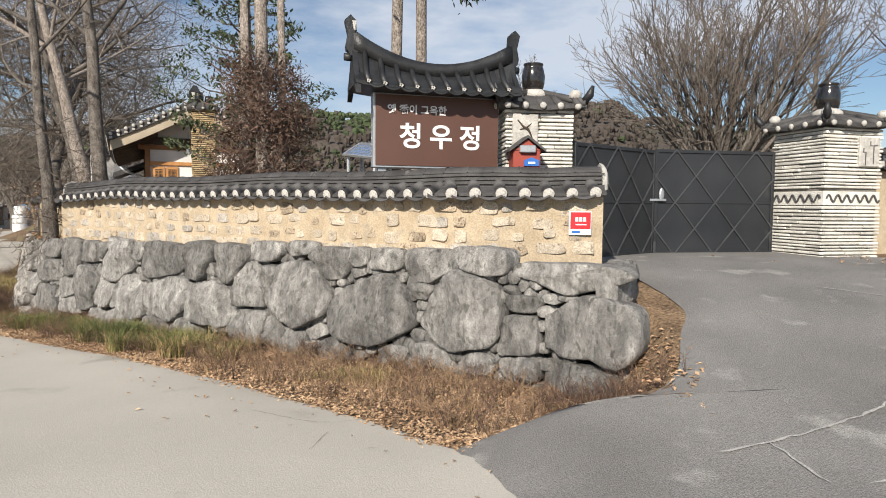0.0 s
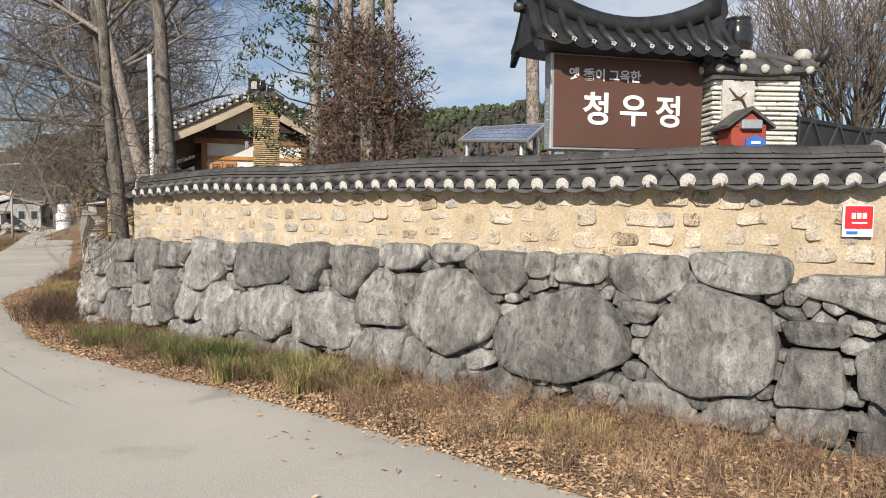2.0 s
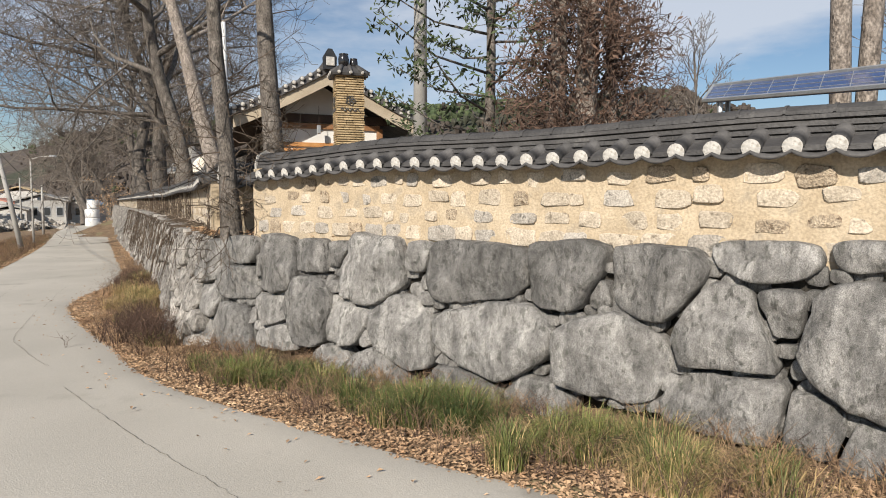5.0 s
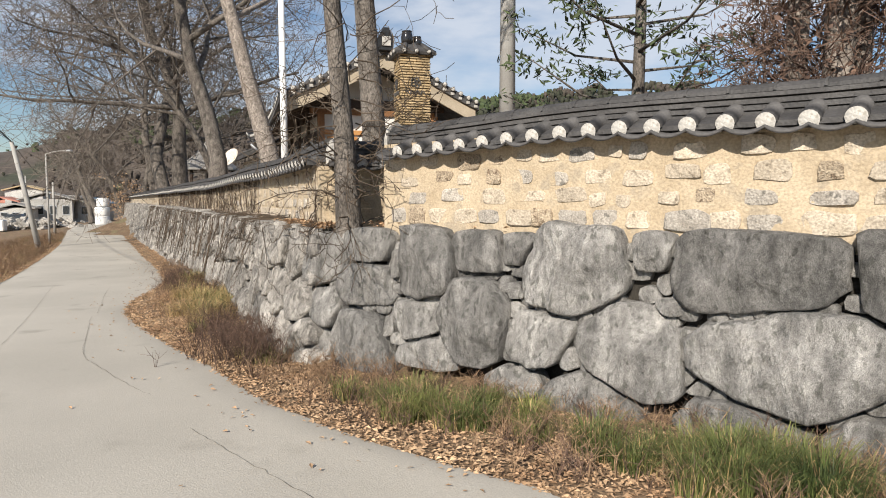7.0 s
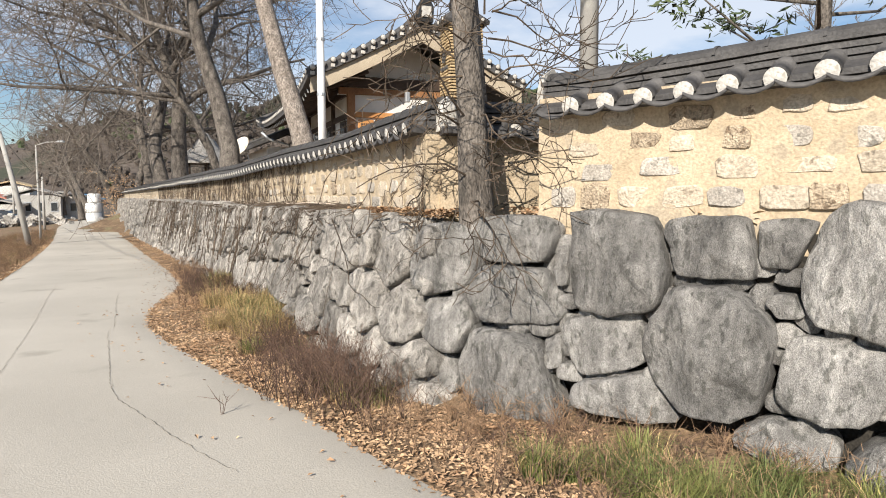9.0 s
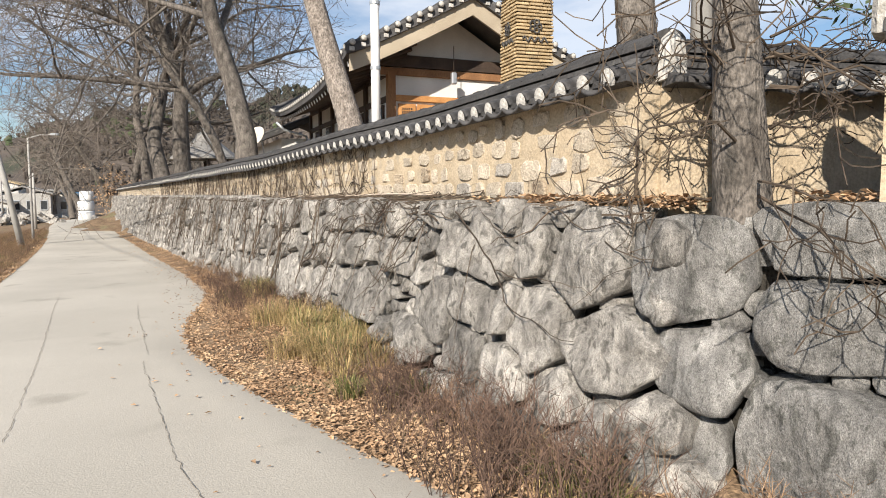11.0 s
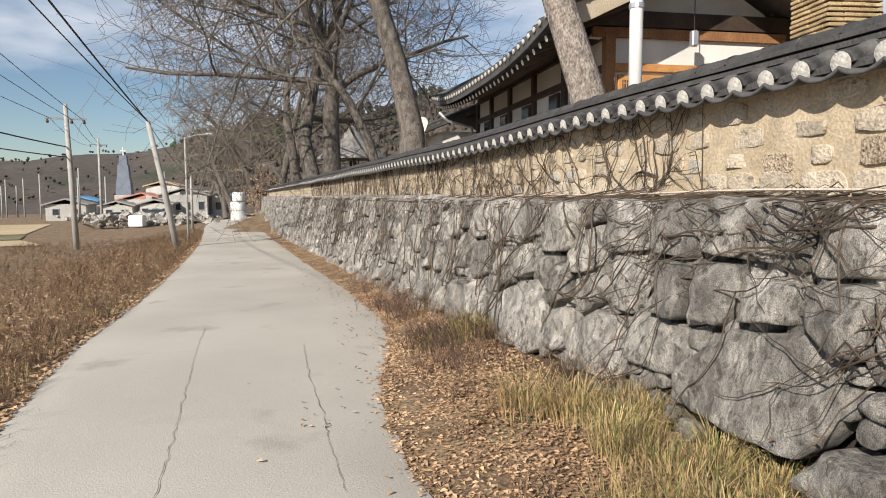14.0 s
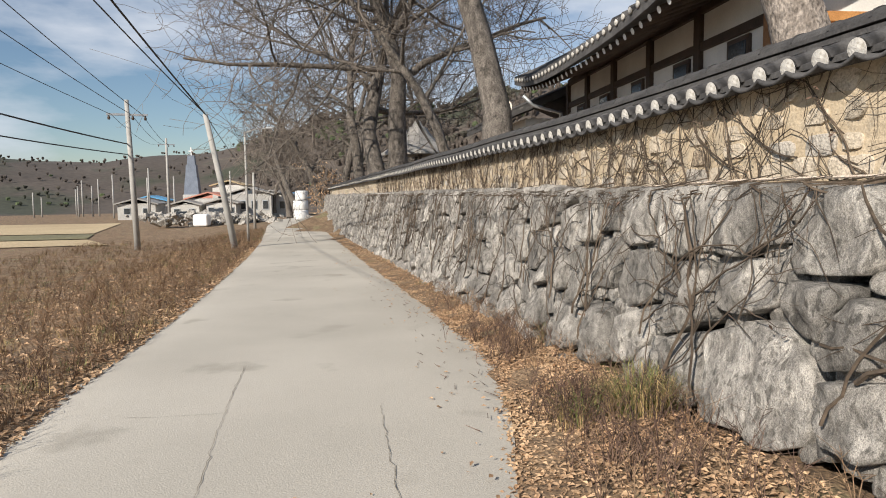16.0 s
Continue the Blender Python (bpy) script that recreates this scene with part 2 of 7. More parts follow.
# ---- mesh building ----
class Shape:
    """Vertices, faces and material slots, gathered before they become one mesh."""

    def __init__(self):
        self.v, self.f, self.m = [], [], []

    def add(self, verts, faces, slot=0):
        k = len(self.v)
        self.v.extend(tuple(p) for p in verts)
        self.f.extend(tuple(i + k for i in f) for f in faces)
        self.m.extend([slot] * len(faces))
        return self

    def box(self, x0, x1, y0, y1, z0, z1, m=None, slot=0, c=0.006):
        """A box with chamfered edges, in the frame m."""
        c = min(c, (x1 - x0) / 3, (y1 - y0) / 3, (z1 - z0) / 3)
        rings = []
        for z, i in ((z0, c), (z0 + c, 0), (z1 - c, 0), (z1, c)):
            a, b, d, e = x0 + i, x1 - i, y0 + i, y1 - i
            k = c
            rings.append([(a + k, d, z), (b - k, d, z), (b, d + k, z), (b, e - k, z), (b - k, e, z), (a + k, e, z), (a, e - k, z), (a, d + k, z)])
        vs = [Vector(p) for r in rings for p in r]
        if m is not None:
            vs = [m @ p for p in vs]
        fs = [tuple(reversed(range(8))), tuple(range(24, 32))]
        for r in range(3):
            for i in range(8):
                j = (i + 1) % 8
                fs.append((r * 8 + i, r * 8 + j, r * 8 + 8 + j, r * 8 + 8 + i))
        return self.add(vs, fs, slot)

    def tube(self, pts, radii, n=6, slot=0, caps=True):
        pts = [Vector(p) for p in pts]
        vs, fs = [], []
        side = None
        for i, p in enumerate(pts):
            d = (pts[min(i + 1, len(pts) - 1)] - pts[max(i - 1, 0)])
            d = d.normalized() if d.length > 1e-9 else Vector((0, 0, 1))
            if side is None:
                side = d.orthogonal().normalized()
            side = side - d * side.dot(d)
            side = side.normalized() if side.length > 1e-6 else d.orthogonal().normalized()
            other = d.cross(side)
            r = radii[i] if isinstance(radii, (list, tuple)) else radii
            for k in range(n):
                a = 2 * math.pi * k / n
                vs.append(p + side * (r * math.cos(a)) + other * (r * math.sin(a)))
        for i in range(len(pts) - 1):
            for k in range(n):
                j = (k + 1) % n
                fs.append((i * n + k, i * n + j, i * n + n + j, i * n + n + k))
        if caps:
            fs.append(tuple(reversed(range(n))))
            fs.append(tuple(range(len(vs) - n, len(vs))))
        return self.add(vs, fs, slot)

    def lathe(self, profile, n=16, m=None, slot=0):
        vs, fs = [], []
        for r, z in profile:
            for k in range(n):
                a = 2 * math.pi * k / n
                p = Vector((r * math.cos(a), r * math.sin(a), z))
                vs.append(m @ p if m is not None else p)
        for i in range(len(profile) - 1):
            for k in range(n):
                j = (k + 1) % n
                fs.append((i * n + k, i * n + j, i * n + n + j, i * n + n + k))
        fs.append(tuple(reversed(range(n))))
        fs.append(tuple(range(len(vs) - n, len(vs))))
        return self.add(vs, fs, slot)

    def loft(self, rings, slot=0, close=True, caps=True):
        """Faces between rings of equal length."""
        n = len(rings[0])
        vs = [p for r in rings for p in r]
        fs = []
        for i in range(len(rings) - 1):
            for k in range(n if close else n - 1):
                j = (k + 1) % n
                fs.append((i * n + k, i * n + j, i * n + n + j, i * n + n + k))
        if caps and close:
            fs.append(tuple(reversed(range(n))))
            fs.append(tuple(range(len(vs) - n, len(vs))))
        return self.add(vs, fs, slot)

    def plate(self, poly, y0, y1, m=None, slot=0):
        """A flat polygon in x and z, given thickness from y0 to y1."""
        n = len(poly)
        vs = [Vector((x, y, z)) for y in (y0, y1) for x, z in poly]
        if m is not None:
            vs = [m @ p for p in vs]
        fs = [tuple(range(n)), tuple(reversed(range(n, 2 * n)))]
        fs += [(j, i, i + n, j + n) for i, j in ((k, (k + 1) % n) for k in range(n))]
        return self.add(vs, fs, slot)

    def mesh(self, name, materials, smooth=False):
        me = bpy.data.meshes.new(name)
        me.from_pydata(self.v, [], self.f)
        for one in materials if isinstance(materials, (list, tuple)) else [materials]:
            me.materials.append(one)
        me.polygons.foreach_set("material_index", self.m)
        if smooth:
            me.polygons.foreach_set("use_smooth", [True] * len(self.f))
        me.update()
        return me


def part(name, shape, materials, parent=None, label="", smooth=False):
    """Links a shape as one mesh object, under a thing or a part."""
    ob = new(name, shape.mesh(name, materials, smooth))
    ob.parent = parent
    return tagged(ob, label)


def thing(name, label, category, group="", kind="", m=None):
    ob = new(name)
    if m is not None:
        ob.matrix_world = m
    return tagged(ob, label, category, group, kind)


def lerp_table(table, u):
    if u <= table[0][0]:
        return table[0][1]
    for (a, p), (b, q) in zip(table, table[1:]):
        if u <= b:
            k = (u - a) / (b - a)
            return p + (q - p) * k
    return table[-1][1]


def smooth01(a, b, x):
    k = min(1, max(0, (x - a) / (b - a)))
    return k * k * (3 - 2 * k)


class Path:
    """A polyline in plan, with its length, its points and its normal to the left of its direction."""

    def __init__(self, pts, rounds=0):
        pts = [Vector(p) for p in pts]
        for _ in range(rounds):
            out = [pts[0]]
            for a, b in zip(pts, pts[1:]):
                out += [a.lerp(b, 0.25), a.lerp(b, 0.75)]
            pts = out + [pts[-1]]
        self.p = pts
        self.s = [0.0]
        for a, b in zip(pts, pts[1:]):
            self.s.append(self.s[-1] + (b - a).length)
        self.length = self.s[-1]

    def at(self, s):
        i = 0
        while i < len(self.p) - 2 and s > self.s[i + 1]:
            i += 1
        a, b = self.p[i], self.p[i + 1]
        d = (b - a).normalized()
        return a + d * (s - self.s[i]), d

    def place(self, s, out, z):
        """The point at length s, out metres to the left of the way, at height z."""
        p, d = self.at(s)
        q, e = self.at(min(s + 0.3, self.length))
        o, g = self.at(max(s - 0.3, 0))
        d = (e + g + d).normalized()
        return Vector((p.x - d.y * out, p.y + d.x * out, z))

    def side(self, x, y):
        """Signed distance of a point: positive to the left of the way."""
        best, sign = 1e9, 1
        q = Vector((x, y))
        for a, b in zip(self.p, self.p[1:]):
            d = b - a
            k = max(0, min(1, (q - a).dot(d) / d.length_squared))
            w = q - (a + d * k)
            if w.length < best:
                best = w.length
                sign = 1 if d.x * (q.y - a.y) - d.y * (q.x - a.x) > 0 else -1
        return best * sign


# ---- plan ----
ROAD_R = Path([(2.0, -14), (1.7, -3), (1.1, 2.2), (0.3, 4.1), (-0.55, 5.0), (-1.95, 6.1), (-3.5, 7.5), (-5.3, 8.75), (-6.7, 9.7), (-7.85, 10.7), (-8.7, 11.85), (-9.9, 13.2), (-11.6, 15.3), (-12.5, 17.0), (-12.85, 18.6), (-13.5, 20.5), (-14.6, 22.4), (-16.3, 25.2), (-19.2, 29.9), (-23.0, 36.2), (-29.5, 46.8), (-38.4, 61), (-46.5, 76), (-50.5, 96)], 2)
ROAD_L = Path([(-6.5, -14), (-6.6, -3), (-7.0, 3.0), (-8.2, 6.0), (-10.0, 9.0), (-12.4, 12.6), (-14.4, 15.2), (-16.1, 17.7), (-17.05, 19.4), (-18.6, 22.3), (-21.5, 27.3), (-25.4, 33.9), (-31.6, 44), (-41, 58.5), (-50, 75), (-54, 96)], 2)
FACE_1 = Path([(1.45, 5.85), (-7.90, 12.75)])  # face of the boulder wall
PLAST_A = Path([(1.74, 7.19), (0.10, 7.13), (-7.12, 12.32)])  # face of the plastered wall on it
PLAST_R = Path([(-6.2, 13.62), (-7.88, 13.12)])  # short return behind the corner tree
PLAST_B = Path([(-8.0, 13.1), (-8.27, 13.68), (-9.32, 15.86), (-11.69, 19.90), (-18.96, 32.0), (-36.75, 60.9)])
FACE_2 = Path([(-7.90, 12.78), (-8.58, 13.62), (-9.6, 15.4), (-11.95, 19.6), (-19.2, 31.7), (-37.05, 60.6)])
BASE = [(-40, 0.55), (-5, 0.2), (0, 0.06), (6, -0.1), (10, -0.31), (15, -0.47), (20, -0.62), (27, -0.8), (40, -1.05), (66, -1.38), (110, -1.9), (260, -2.3)]
RAMP = [(2.2, 0.06), (3.2, 0.15), (4.2, 0.27), (5.5, 0.5), (6.25, 0.64), (7.8, 0.84), (9.0, 0.89), (14, 0.95), (60, 1.1)]


def ramp_up(z, x, y, early):
    """Lifts the ground where the drive climbs; beside the boulders a hollow stays."""
    k = smooth01(4.3, 5.1, y)
    w = smooth01(-0.2 + 1.65 * k - early * k, 1.3 + 0.8 * k - early * k, x)
    if w > 0 and y > -6:
        z += (lerp_table(RAMP, y) - z) * w
    return z


def ground_z(x, y):
    z = lerp_table(BASE, -0.6 * x + 0.8 * y)
    z = ramp_up(z, x, y, 0.0)
    left = ROAD_L.side(x, y)
    if left > 0 and x < 0:  # the field lies below the road
        z -= 0.55 * smooth01(0.5, 5.0, left)
    elif x < 1.45 and left <= 0:
        behind = min(-FACE_1.side(x, y), -FACE_2.side(x, y))
        if behind > 0:  # the yard behind the walls is filled up
            z += (0.85 - z) * smooth01(0.5 + 0.06 * max(0, y - 36), 0.9 + 0.06 * max(0, y - 36), behind) * smooth01(61.2, 59.0, y)
        else:  # the verge sinks a little towards the walls
            z -= (0.07 - 0.21 * smooth01(13, 17, y)) * smooth01(0.1, 0.9, -ROAD_R.side(x, y)) * smooth01(3.9, 5.0, y)
    return z


def spaced(lo, a, b, hi, fine, grow=1.35):
    xs = [a + fine * i for i in range(int((b - a) / fine) + 1)]
    step, x = fine, xs[-1]
    while x < hi:
        step *= grow
        x += step
        xs.append(x)
    step, x = fine, xs[0]
    while x > lo:
        step *= grow
        x -= step
        xs.insert(0, x)
    return xs


def build_ground():
    xs, ys = spaced(-900, -24, 8, 900, 0.4), spaced(-400, -3, 36, 1200, 0.4)
    vs = [(x, y, ground_z(x, y) + (0.025 * noise.noise((x * 1.7, y * 1.7, 0)) if abs(x) < 60 and abs(y) < 60 else 0)) for y in ys for x in xs]
    w = len(xs)
    fs = [(j * w + i, j * w + i + 1, j * w + w + i + 1, j * w + w + i) for j in range(len(ys) - 1) for i in range(w - 1)]
    tagged(part("ground", Shape().add(vs, fs), SOIL, smooth=True), "brown soil with dry grass and fallen leaves", "ground", kind="structure")


def strip(left, right, rows, across, lift, ragged=0.0):
    """A sheet between two paths, laid on the ground."""
    vs, fs = [], []
    for i in range(rows + 1):
        a, b = left.at(left.length * i / rows)[0], right.at(right.length * i / rows)[0]
        wob = ragged * noise.noise((i * 0.35, 3.1, 0)), ragged * noise.noise((i * 0.45, 8.7, 0)) + ragged * 0.6 * noise.noise((i * 1.3, 5.2, 0))
        d = (b - a).normalized()
        a, b = a + d * wob[0], b + d * wob[1]
        for k in range(across + 1):
            p = a.lerp(b, k / across)
            vs.append((p.x, p.y, road_z(p.x, p.y) + lift + (-0.03 if k in (0, across) else 0)))
    w = across + 1
    for i in range(rows):
        for k in range(across):
            fs.append((i * w + k, i * w + k + 1, i * w + w + k + 1, i * w + w + k))
    return Shape().add(vs, fs)


def road_z(x, y):
    z = lerp_table(BASE, -0.6 * x + 0.8 * y)
    return ramp_up(z, x, y, 0.35)


def resample(path, n):
    return Path([path.at(path.length * i / n)[0] for i in range(n + 1)])


build_ground()
tagged(part("road", strip(ROAD_L, ROAD_R, 420, 12, 0.035, 0.10), CONCRETE, smooth=True), "pale worn concrete village lane", "road", kind="structure")
DRIVE_L = Path([(1.0, -3), (0.7, 2.0), (-0.1, 3.9), (0.1, 4.35), (1.25, 4.30), (1.75, 4.75), (2.0, 5.5), (2.36, 6.25), (2.2, 7.6), (1.9, 8.9), (1.9, 10.4)], 2)
DRIVE_R = Path([(14, -3), (13.5, 1), (12.5, 3.5), (11.5, 5.0), (10.5, 6.0), (9.5, 7.0), (8.0, 8.2), (6.6, 9.2), (5.6, 10.0), (5.3, 10.6)], 2)
tagged(part("driveway", strip(DRIVE_L, DRIVE_R, 90, 26, 0.03, 0.04), ASPHALT, smooth=True), "grey scuffed asphalt drive rising to the gate", "driveway", kind="structure")


# ---- stone laying ----
def clip(poly, p, n):
    """The part of a polygon on the side of the line through p towards which n does not point."""
    out = []
    for i, a in enumerate(poly):
        b = poly[(i + 1) % len(poly)]
        da, db = (a - p).dot(n), (b - p).dot(n)
        if da <= 0:
            out.append(a)
        if da * db < 0:
            out.append(a.lerp(b, da / (da - db)))
    return out


BOXY = (1.0, 1.07, 1.2, 1.07)  # how far a stone fills the corners of its box


def cells(seeds, margin=1.2):
    """For seeds (s, z, w, h): the piece of wall that each stone takes, cut where it meets its neighbours."""
    polys = []
    for i, (s, z, w, h) in enumerate(seeds):
        c = Vector((s, z))
        a, b = w / 2 * margin, h / 2 * min(margin, 1.07)
        poly = [c + Vector((a * math.cos(k * math.pi / 8) * BOXY[k % 4], b * math.sin(k * math.pi / 8) * BOXY[k % 4])) for k in range(16)]
        for j, (s2, z2, w2, h2) in enumerate(seeds):
            d = Vector((s2 - s, z2 - z))
            if j == i or d.length > (w + w2 + h + h2) * 0.7 or d.length < 1e-6:
                continue
            n = d.normalized()
            r1 = 1 / math.hypot(n.x / w, n.y / h)
            r2 = 1 / math.hypot(n.x / w2, n.y / h2)
            # the joint faces the way the flatter stone faces
            k = Vector((n.x / (w * w2), n.y / (h * h2))).normalized()
            poly = clip(poly, c + d * (r1 / (r1 + r2)), (n + k).normalized())
            if len(poly) < 3:
                break
        polys.append(poly)
    return polys


def rounded(poly, gap, seed, points=18, sharp=1):
    """Outline of a stone: the cell drawn in by the joint, with its corners worn off."""
    c = sum(poly, Vector((0, 0))) / len(poly)
    size = sum((p - c).length for p in poly) / len(poly)
    pts = [c + (p - c) * max(0.5, 1 - gap / max(size, 0.01)) for p in poly]
    for _ in range(sharp):
        pts = [q for i, a in enumerate(pts) for q in (a.lerp(pts[(i + 1) % len(pts)], 0.18), a.lerp(pts[(i + 1) % len(pts)], 0.82))]
    total = sum((pts[(i + 1) % len(pts)] - a).length for i, a in enumerate(pts))
    out, walked, k = [], 0.0, 0
    for i, a in enumerate(pts):
        b = pts[(i + 1) % len(pts)]
        d = (b - a).length
        while k < points and walked + d >= total * k / points - 1e-9:
            out.append(a.lerp(b, (total * k / points - walked) / d if d else 0))
            k += 1
        walked += d
    out = [p + (p - c) * (0.07 * noise.noise((p.x * 7, p.y * 7, seed)) + 0.09 * noise.noise((p.x * 2.6, p.y * 2.6, seed + 4)) - 0.02) for p in out]
    return out, c, size


def stone_shape(poly, where, bulge, seed, gap=0.012, points=18, rough=0.03, flat=0.55, shape=None, sharp=1):
    """A stone that fills a cell; where(s, z, out) puts it on its wall."""
    out, c, size = rounded(poly, gap, seed, points, sharp)
    cuts = []
    for k in range(4):  # flat breaks in the face
        a = 6.283 * noise.noise((seed * 1.31, k * 5.7, 2.0)) * 3
        cuts.append((Vector((math.cos(a), math.sin(a))), 0.35 + 0.6 * abs(noise.noise((seed, k * 3.1, 9.0))), 0.95 + 0.28 * noise.noise((seed * 2.3, k * 1.9, 4.0))))
    tilt_s, tilt_z = (noise.noise((seed, 1.5, 0)) * 0.25, noise.noise((seed, 7.5, 0)) * 0.2)
    vs = []
    for k, depth in ((0.97, -0.16), (1.0, 0.0), (0.985, 0.55), (0.93, 0.88), (flat, 1.0), (flat * 0.5, 1.02)):
        for p in out:
            q = c + (p - c) * k
            lift = depth * bulge if depth > 0 else depth
            if depth > 0:
                lift = min([lift] + [bulge * (o - t * (q - c).dot(w) / size) for w, t, o in cuts])
                lift += rough * noise.noise((q.x * 4.5, q.y * 4.5, seed * 3.7)) + rough * 0.55 * noise.noise((q.x * 13, q.y * 13, seed))
                lift += ((q.x - c.x) * tilt_s + (q.y - c.y) * tilt_z) * depth
            vs.append(where(q.x, q.y, lift))
    vs.append(where(c.x, c.y, bulge + rough * noise.noise((c.x * 4.5, c.y * 4.5, seed * 3.7))))
    n = len(out)
    fs = [(r * n + i, r * n + (i + 1) % n, r * n + n + (i + 1) % n, r * n + n + i) for r in range(5) for i in range(n)]
    fs += [(5 * n + i, 5 * n + (i + 1) % n, 6 * n) for i in range(n)]
    return (shape or Shape()).add(vs, fs)


def wall_sheet(path, s0, s1, zs, out, back, step=0.3, rough=0.02):
    """A wall with thickness along a path; zs(s): foot and top; out and back: how far face and rear lie to the left."""
    n = max(2, int((s1 - s0) / step))
    rings = []
    for i in range(n + 1):
        s = s0 + (s1 - s0) * i / n
        lo, hi = zs(s)
        front = []
        for k in range(7):
            z = lo + (hi - lo) * k / 6
            q = path.place(s, out, z)
            w = rough * noise.noise((s * 1.9, z * 2.3, 4.2))
            front.append(path.place(s, out + w, z))
        rings.append(front + [path.place(s, back, hi), path.place(s, back, lo)])
    return Shape().loft(rings)


# ---- tiled coping ----
def coping(path, s0, s1, eave_z, spacing, name, label, over=0.12, half=0.32, rise=0.12):
    """Tiled roof of a garden wall: bed, eave tiles, cover tiles with limed ends, layered ridge, limed end."""
    top = tagged(new(name), label, "wall coping", kind="structure")
    n = max(2, int((s1 - s0) / 0.25))
    rings = []
    for i in range(n + 1):
        s = s0 + (s1 - s0) * i / n
        z = eave_z(s)
        prof = [(over, z - 0.035), (over, z), (-half + over + 0.03, z + rise), (-half + over - 0.1, z + rise), (-2 * half + over, z), (-2 * half + over, z - 0.06), (-0.05, z - 0.05)]
        rings.append([path.place(s, o, h) for o, h in prof])
    part("tile_bed", Shape().loft(rings), TILE, top)
    # one cover tile, its length down the slope, sharing a mesh
    run, drop = half - 0.03, rise
    slope = math.atan2(drop, run)
    length = math.hypot(run, drop)
    r = spacing * 0.255
    tile = Shape()
    arcs = []
    for y, k in ((-0.02, 1.06), (0.03, 1.06), (0.031, 1.0), (length * 0.52, 0.97), (length * 0.521, 1.05), (length, 1.0)):
        arcs.append([Vector((r * k * math.cos(a), y, r * k * math.sin(a) * 0.95)) for a in [math.pi * i / 8 for i in range(9)]])
    tile.loft(arcs, close=False)
    inner = [[Vector((p.x * 0.8, p.y, p.z * 0.8)) for p in a] for a in (arcs[0], arcs[1])]
    tile.loft([arcs[0], inner[0]], close=False)
    cap = [Vector((r * 0.98 * math.cos(a), -0.034, r * 0.98 * math.sin(a) - 0.004)) for a in [math.pi * i / 8 for i in range(9)]]
    base = [Vector((-r * 0.8, -0.03, -0.045)), Vector((r * 0.8, -0.03, -0.045))]
    k = len(cap)
    ring = cap + base
    mid = Vector((0, -0.05, r * 0.25))
    lime = Shape().add(ring + [p * 0.72 + Vector((0, -0.012, 0.0)) for p in ring] + [mid], [(i, (i + 1) % (k + 2), k + 2 + (i + 1) % (k + 2), k + 2 + i) for i in range(k + 2)] + [(k + 2 + i, k + 2 + (i + 1) % (k + 2), 2 * k + 4) for i in range(k + 2)])
    tile_me, lime_me = tile.mesh("cover_tile", TILE, True), lime.mesh("lime_plug", LIME, True)
    lip = Shape()
    curve = []
    for y, up in ((-0.05, 0), (0.12, 0.05)):
        curve.append([Vector((spacing / 2 * (i / 4 - 1), y, up - 0.042 * (1 - (i / 4 - 1) ** 2) + 0.01)) for i in range(9)])
        curve.append([p + Vector((0, 0, -0.022)) for p in curve[-1]])
    lip.loft([curve[2], curve[0], curve[1], curve[3]], close=False)
    lip_me = lip.mesh("eave_tile", TILE, True)
    count = int((s1 - s0) / spacing)
    for i in range(count):
        s = s0 + spacing * (i + 0.5)
        p = path.place(s, over, eave_z(s))
        q, d = path.at(s)
        far = s > 34
        turn = Matrix.Rotation(math.atan2(d.y, d.x) + math.pi, 4, "Z") @ Matrix.Rotation(0.02 * noise.noise((i * 3.3, 0, 0)), 4, "Y")
        m = Matrix.Translation(p + Vector((0, 0, 0.008 * noise.noise((i * 1.7, 5, 0))))) @ turn
        cover = new("cover_tile", tile_me)
        cover.parent, cover.matrix_basis = top, m @ Matrix.Rotation(slope, 4, "X")
        plug = new("lime_plug", lime_me)
        plug.parent, plug.matrix_basis = cover, Matrix.Rotation(-slope * 0.55, 4, "X")
        p2 = path.place(s + spacing / 2, over, eave_z(s) - 0.036)
        lower = new("eave_tile", lip_me)
        lower.parent, lower.matrix_basis = top, Matrix.Translation(p2) @ turn
    # ridge in layers, each drawn in a little, and a rounded top course
    for k, (wide, lo, hi) in enumerate(((0.165, -0.07, -0.008), (0.10, -0.01, 0.15), (0.15, 0.005, 0.038), (0.135, 0.05, 0.082), (0.15, 0.094, 0.122), (0.112, 0.13, 0.20))):
        rings = []
        m = max(2, int((s1 - s0) / 0.3))
        for i in range(m + 1):
            s = s0 - 0.02 + (s1 - s0 + 0.04) * i / m
            z = eave_z(s) + rise - 0.03 + 0.006 * noise.noise((s * 1.4, k * 4.0, 0))
            mid_o = over - half
            if k < 5:
                prof = [(wide, lo), (wide, hi), (-wide, hi), (-wide, lo)]
            else:
                prof = [(wide * math.cos(a), lo + (hi - lo) * math.sin(a)) for a in [math.pi * j / 8 for j in range(9)]]
            rings.append([path.place(s, mid_o + o, z + h) for o, h in prof])
        shape = Shape()
        if k < 5:
            shape.loft(rings)
        else:  # cover tiles end to end
            for a, b in zip(rings, rings[1:]):
                mid2 = [p.lerp(q, 0.06) + Vector((0, 0, 0.008)) for p, q in zip(a, b)]
                shape.loft([[p + Vector((0, 0, 0.008)) for p in a], mid2, [p.lerp(q, 0.065) for p, q in zip(a, b)], b])
        part("ridge_course", shape, TILE, top)
    return top


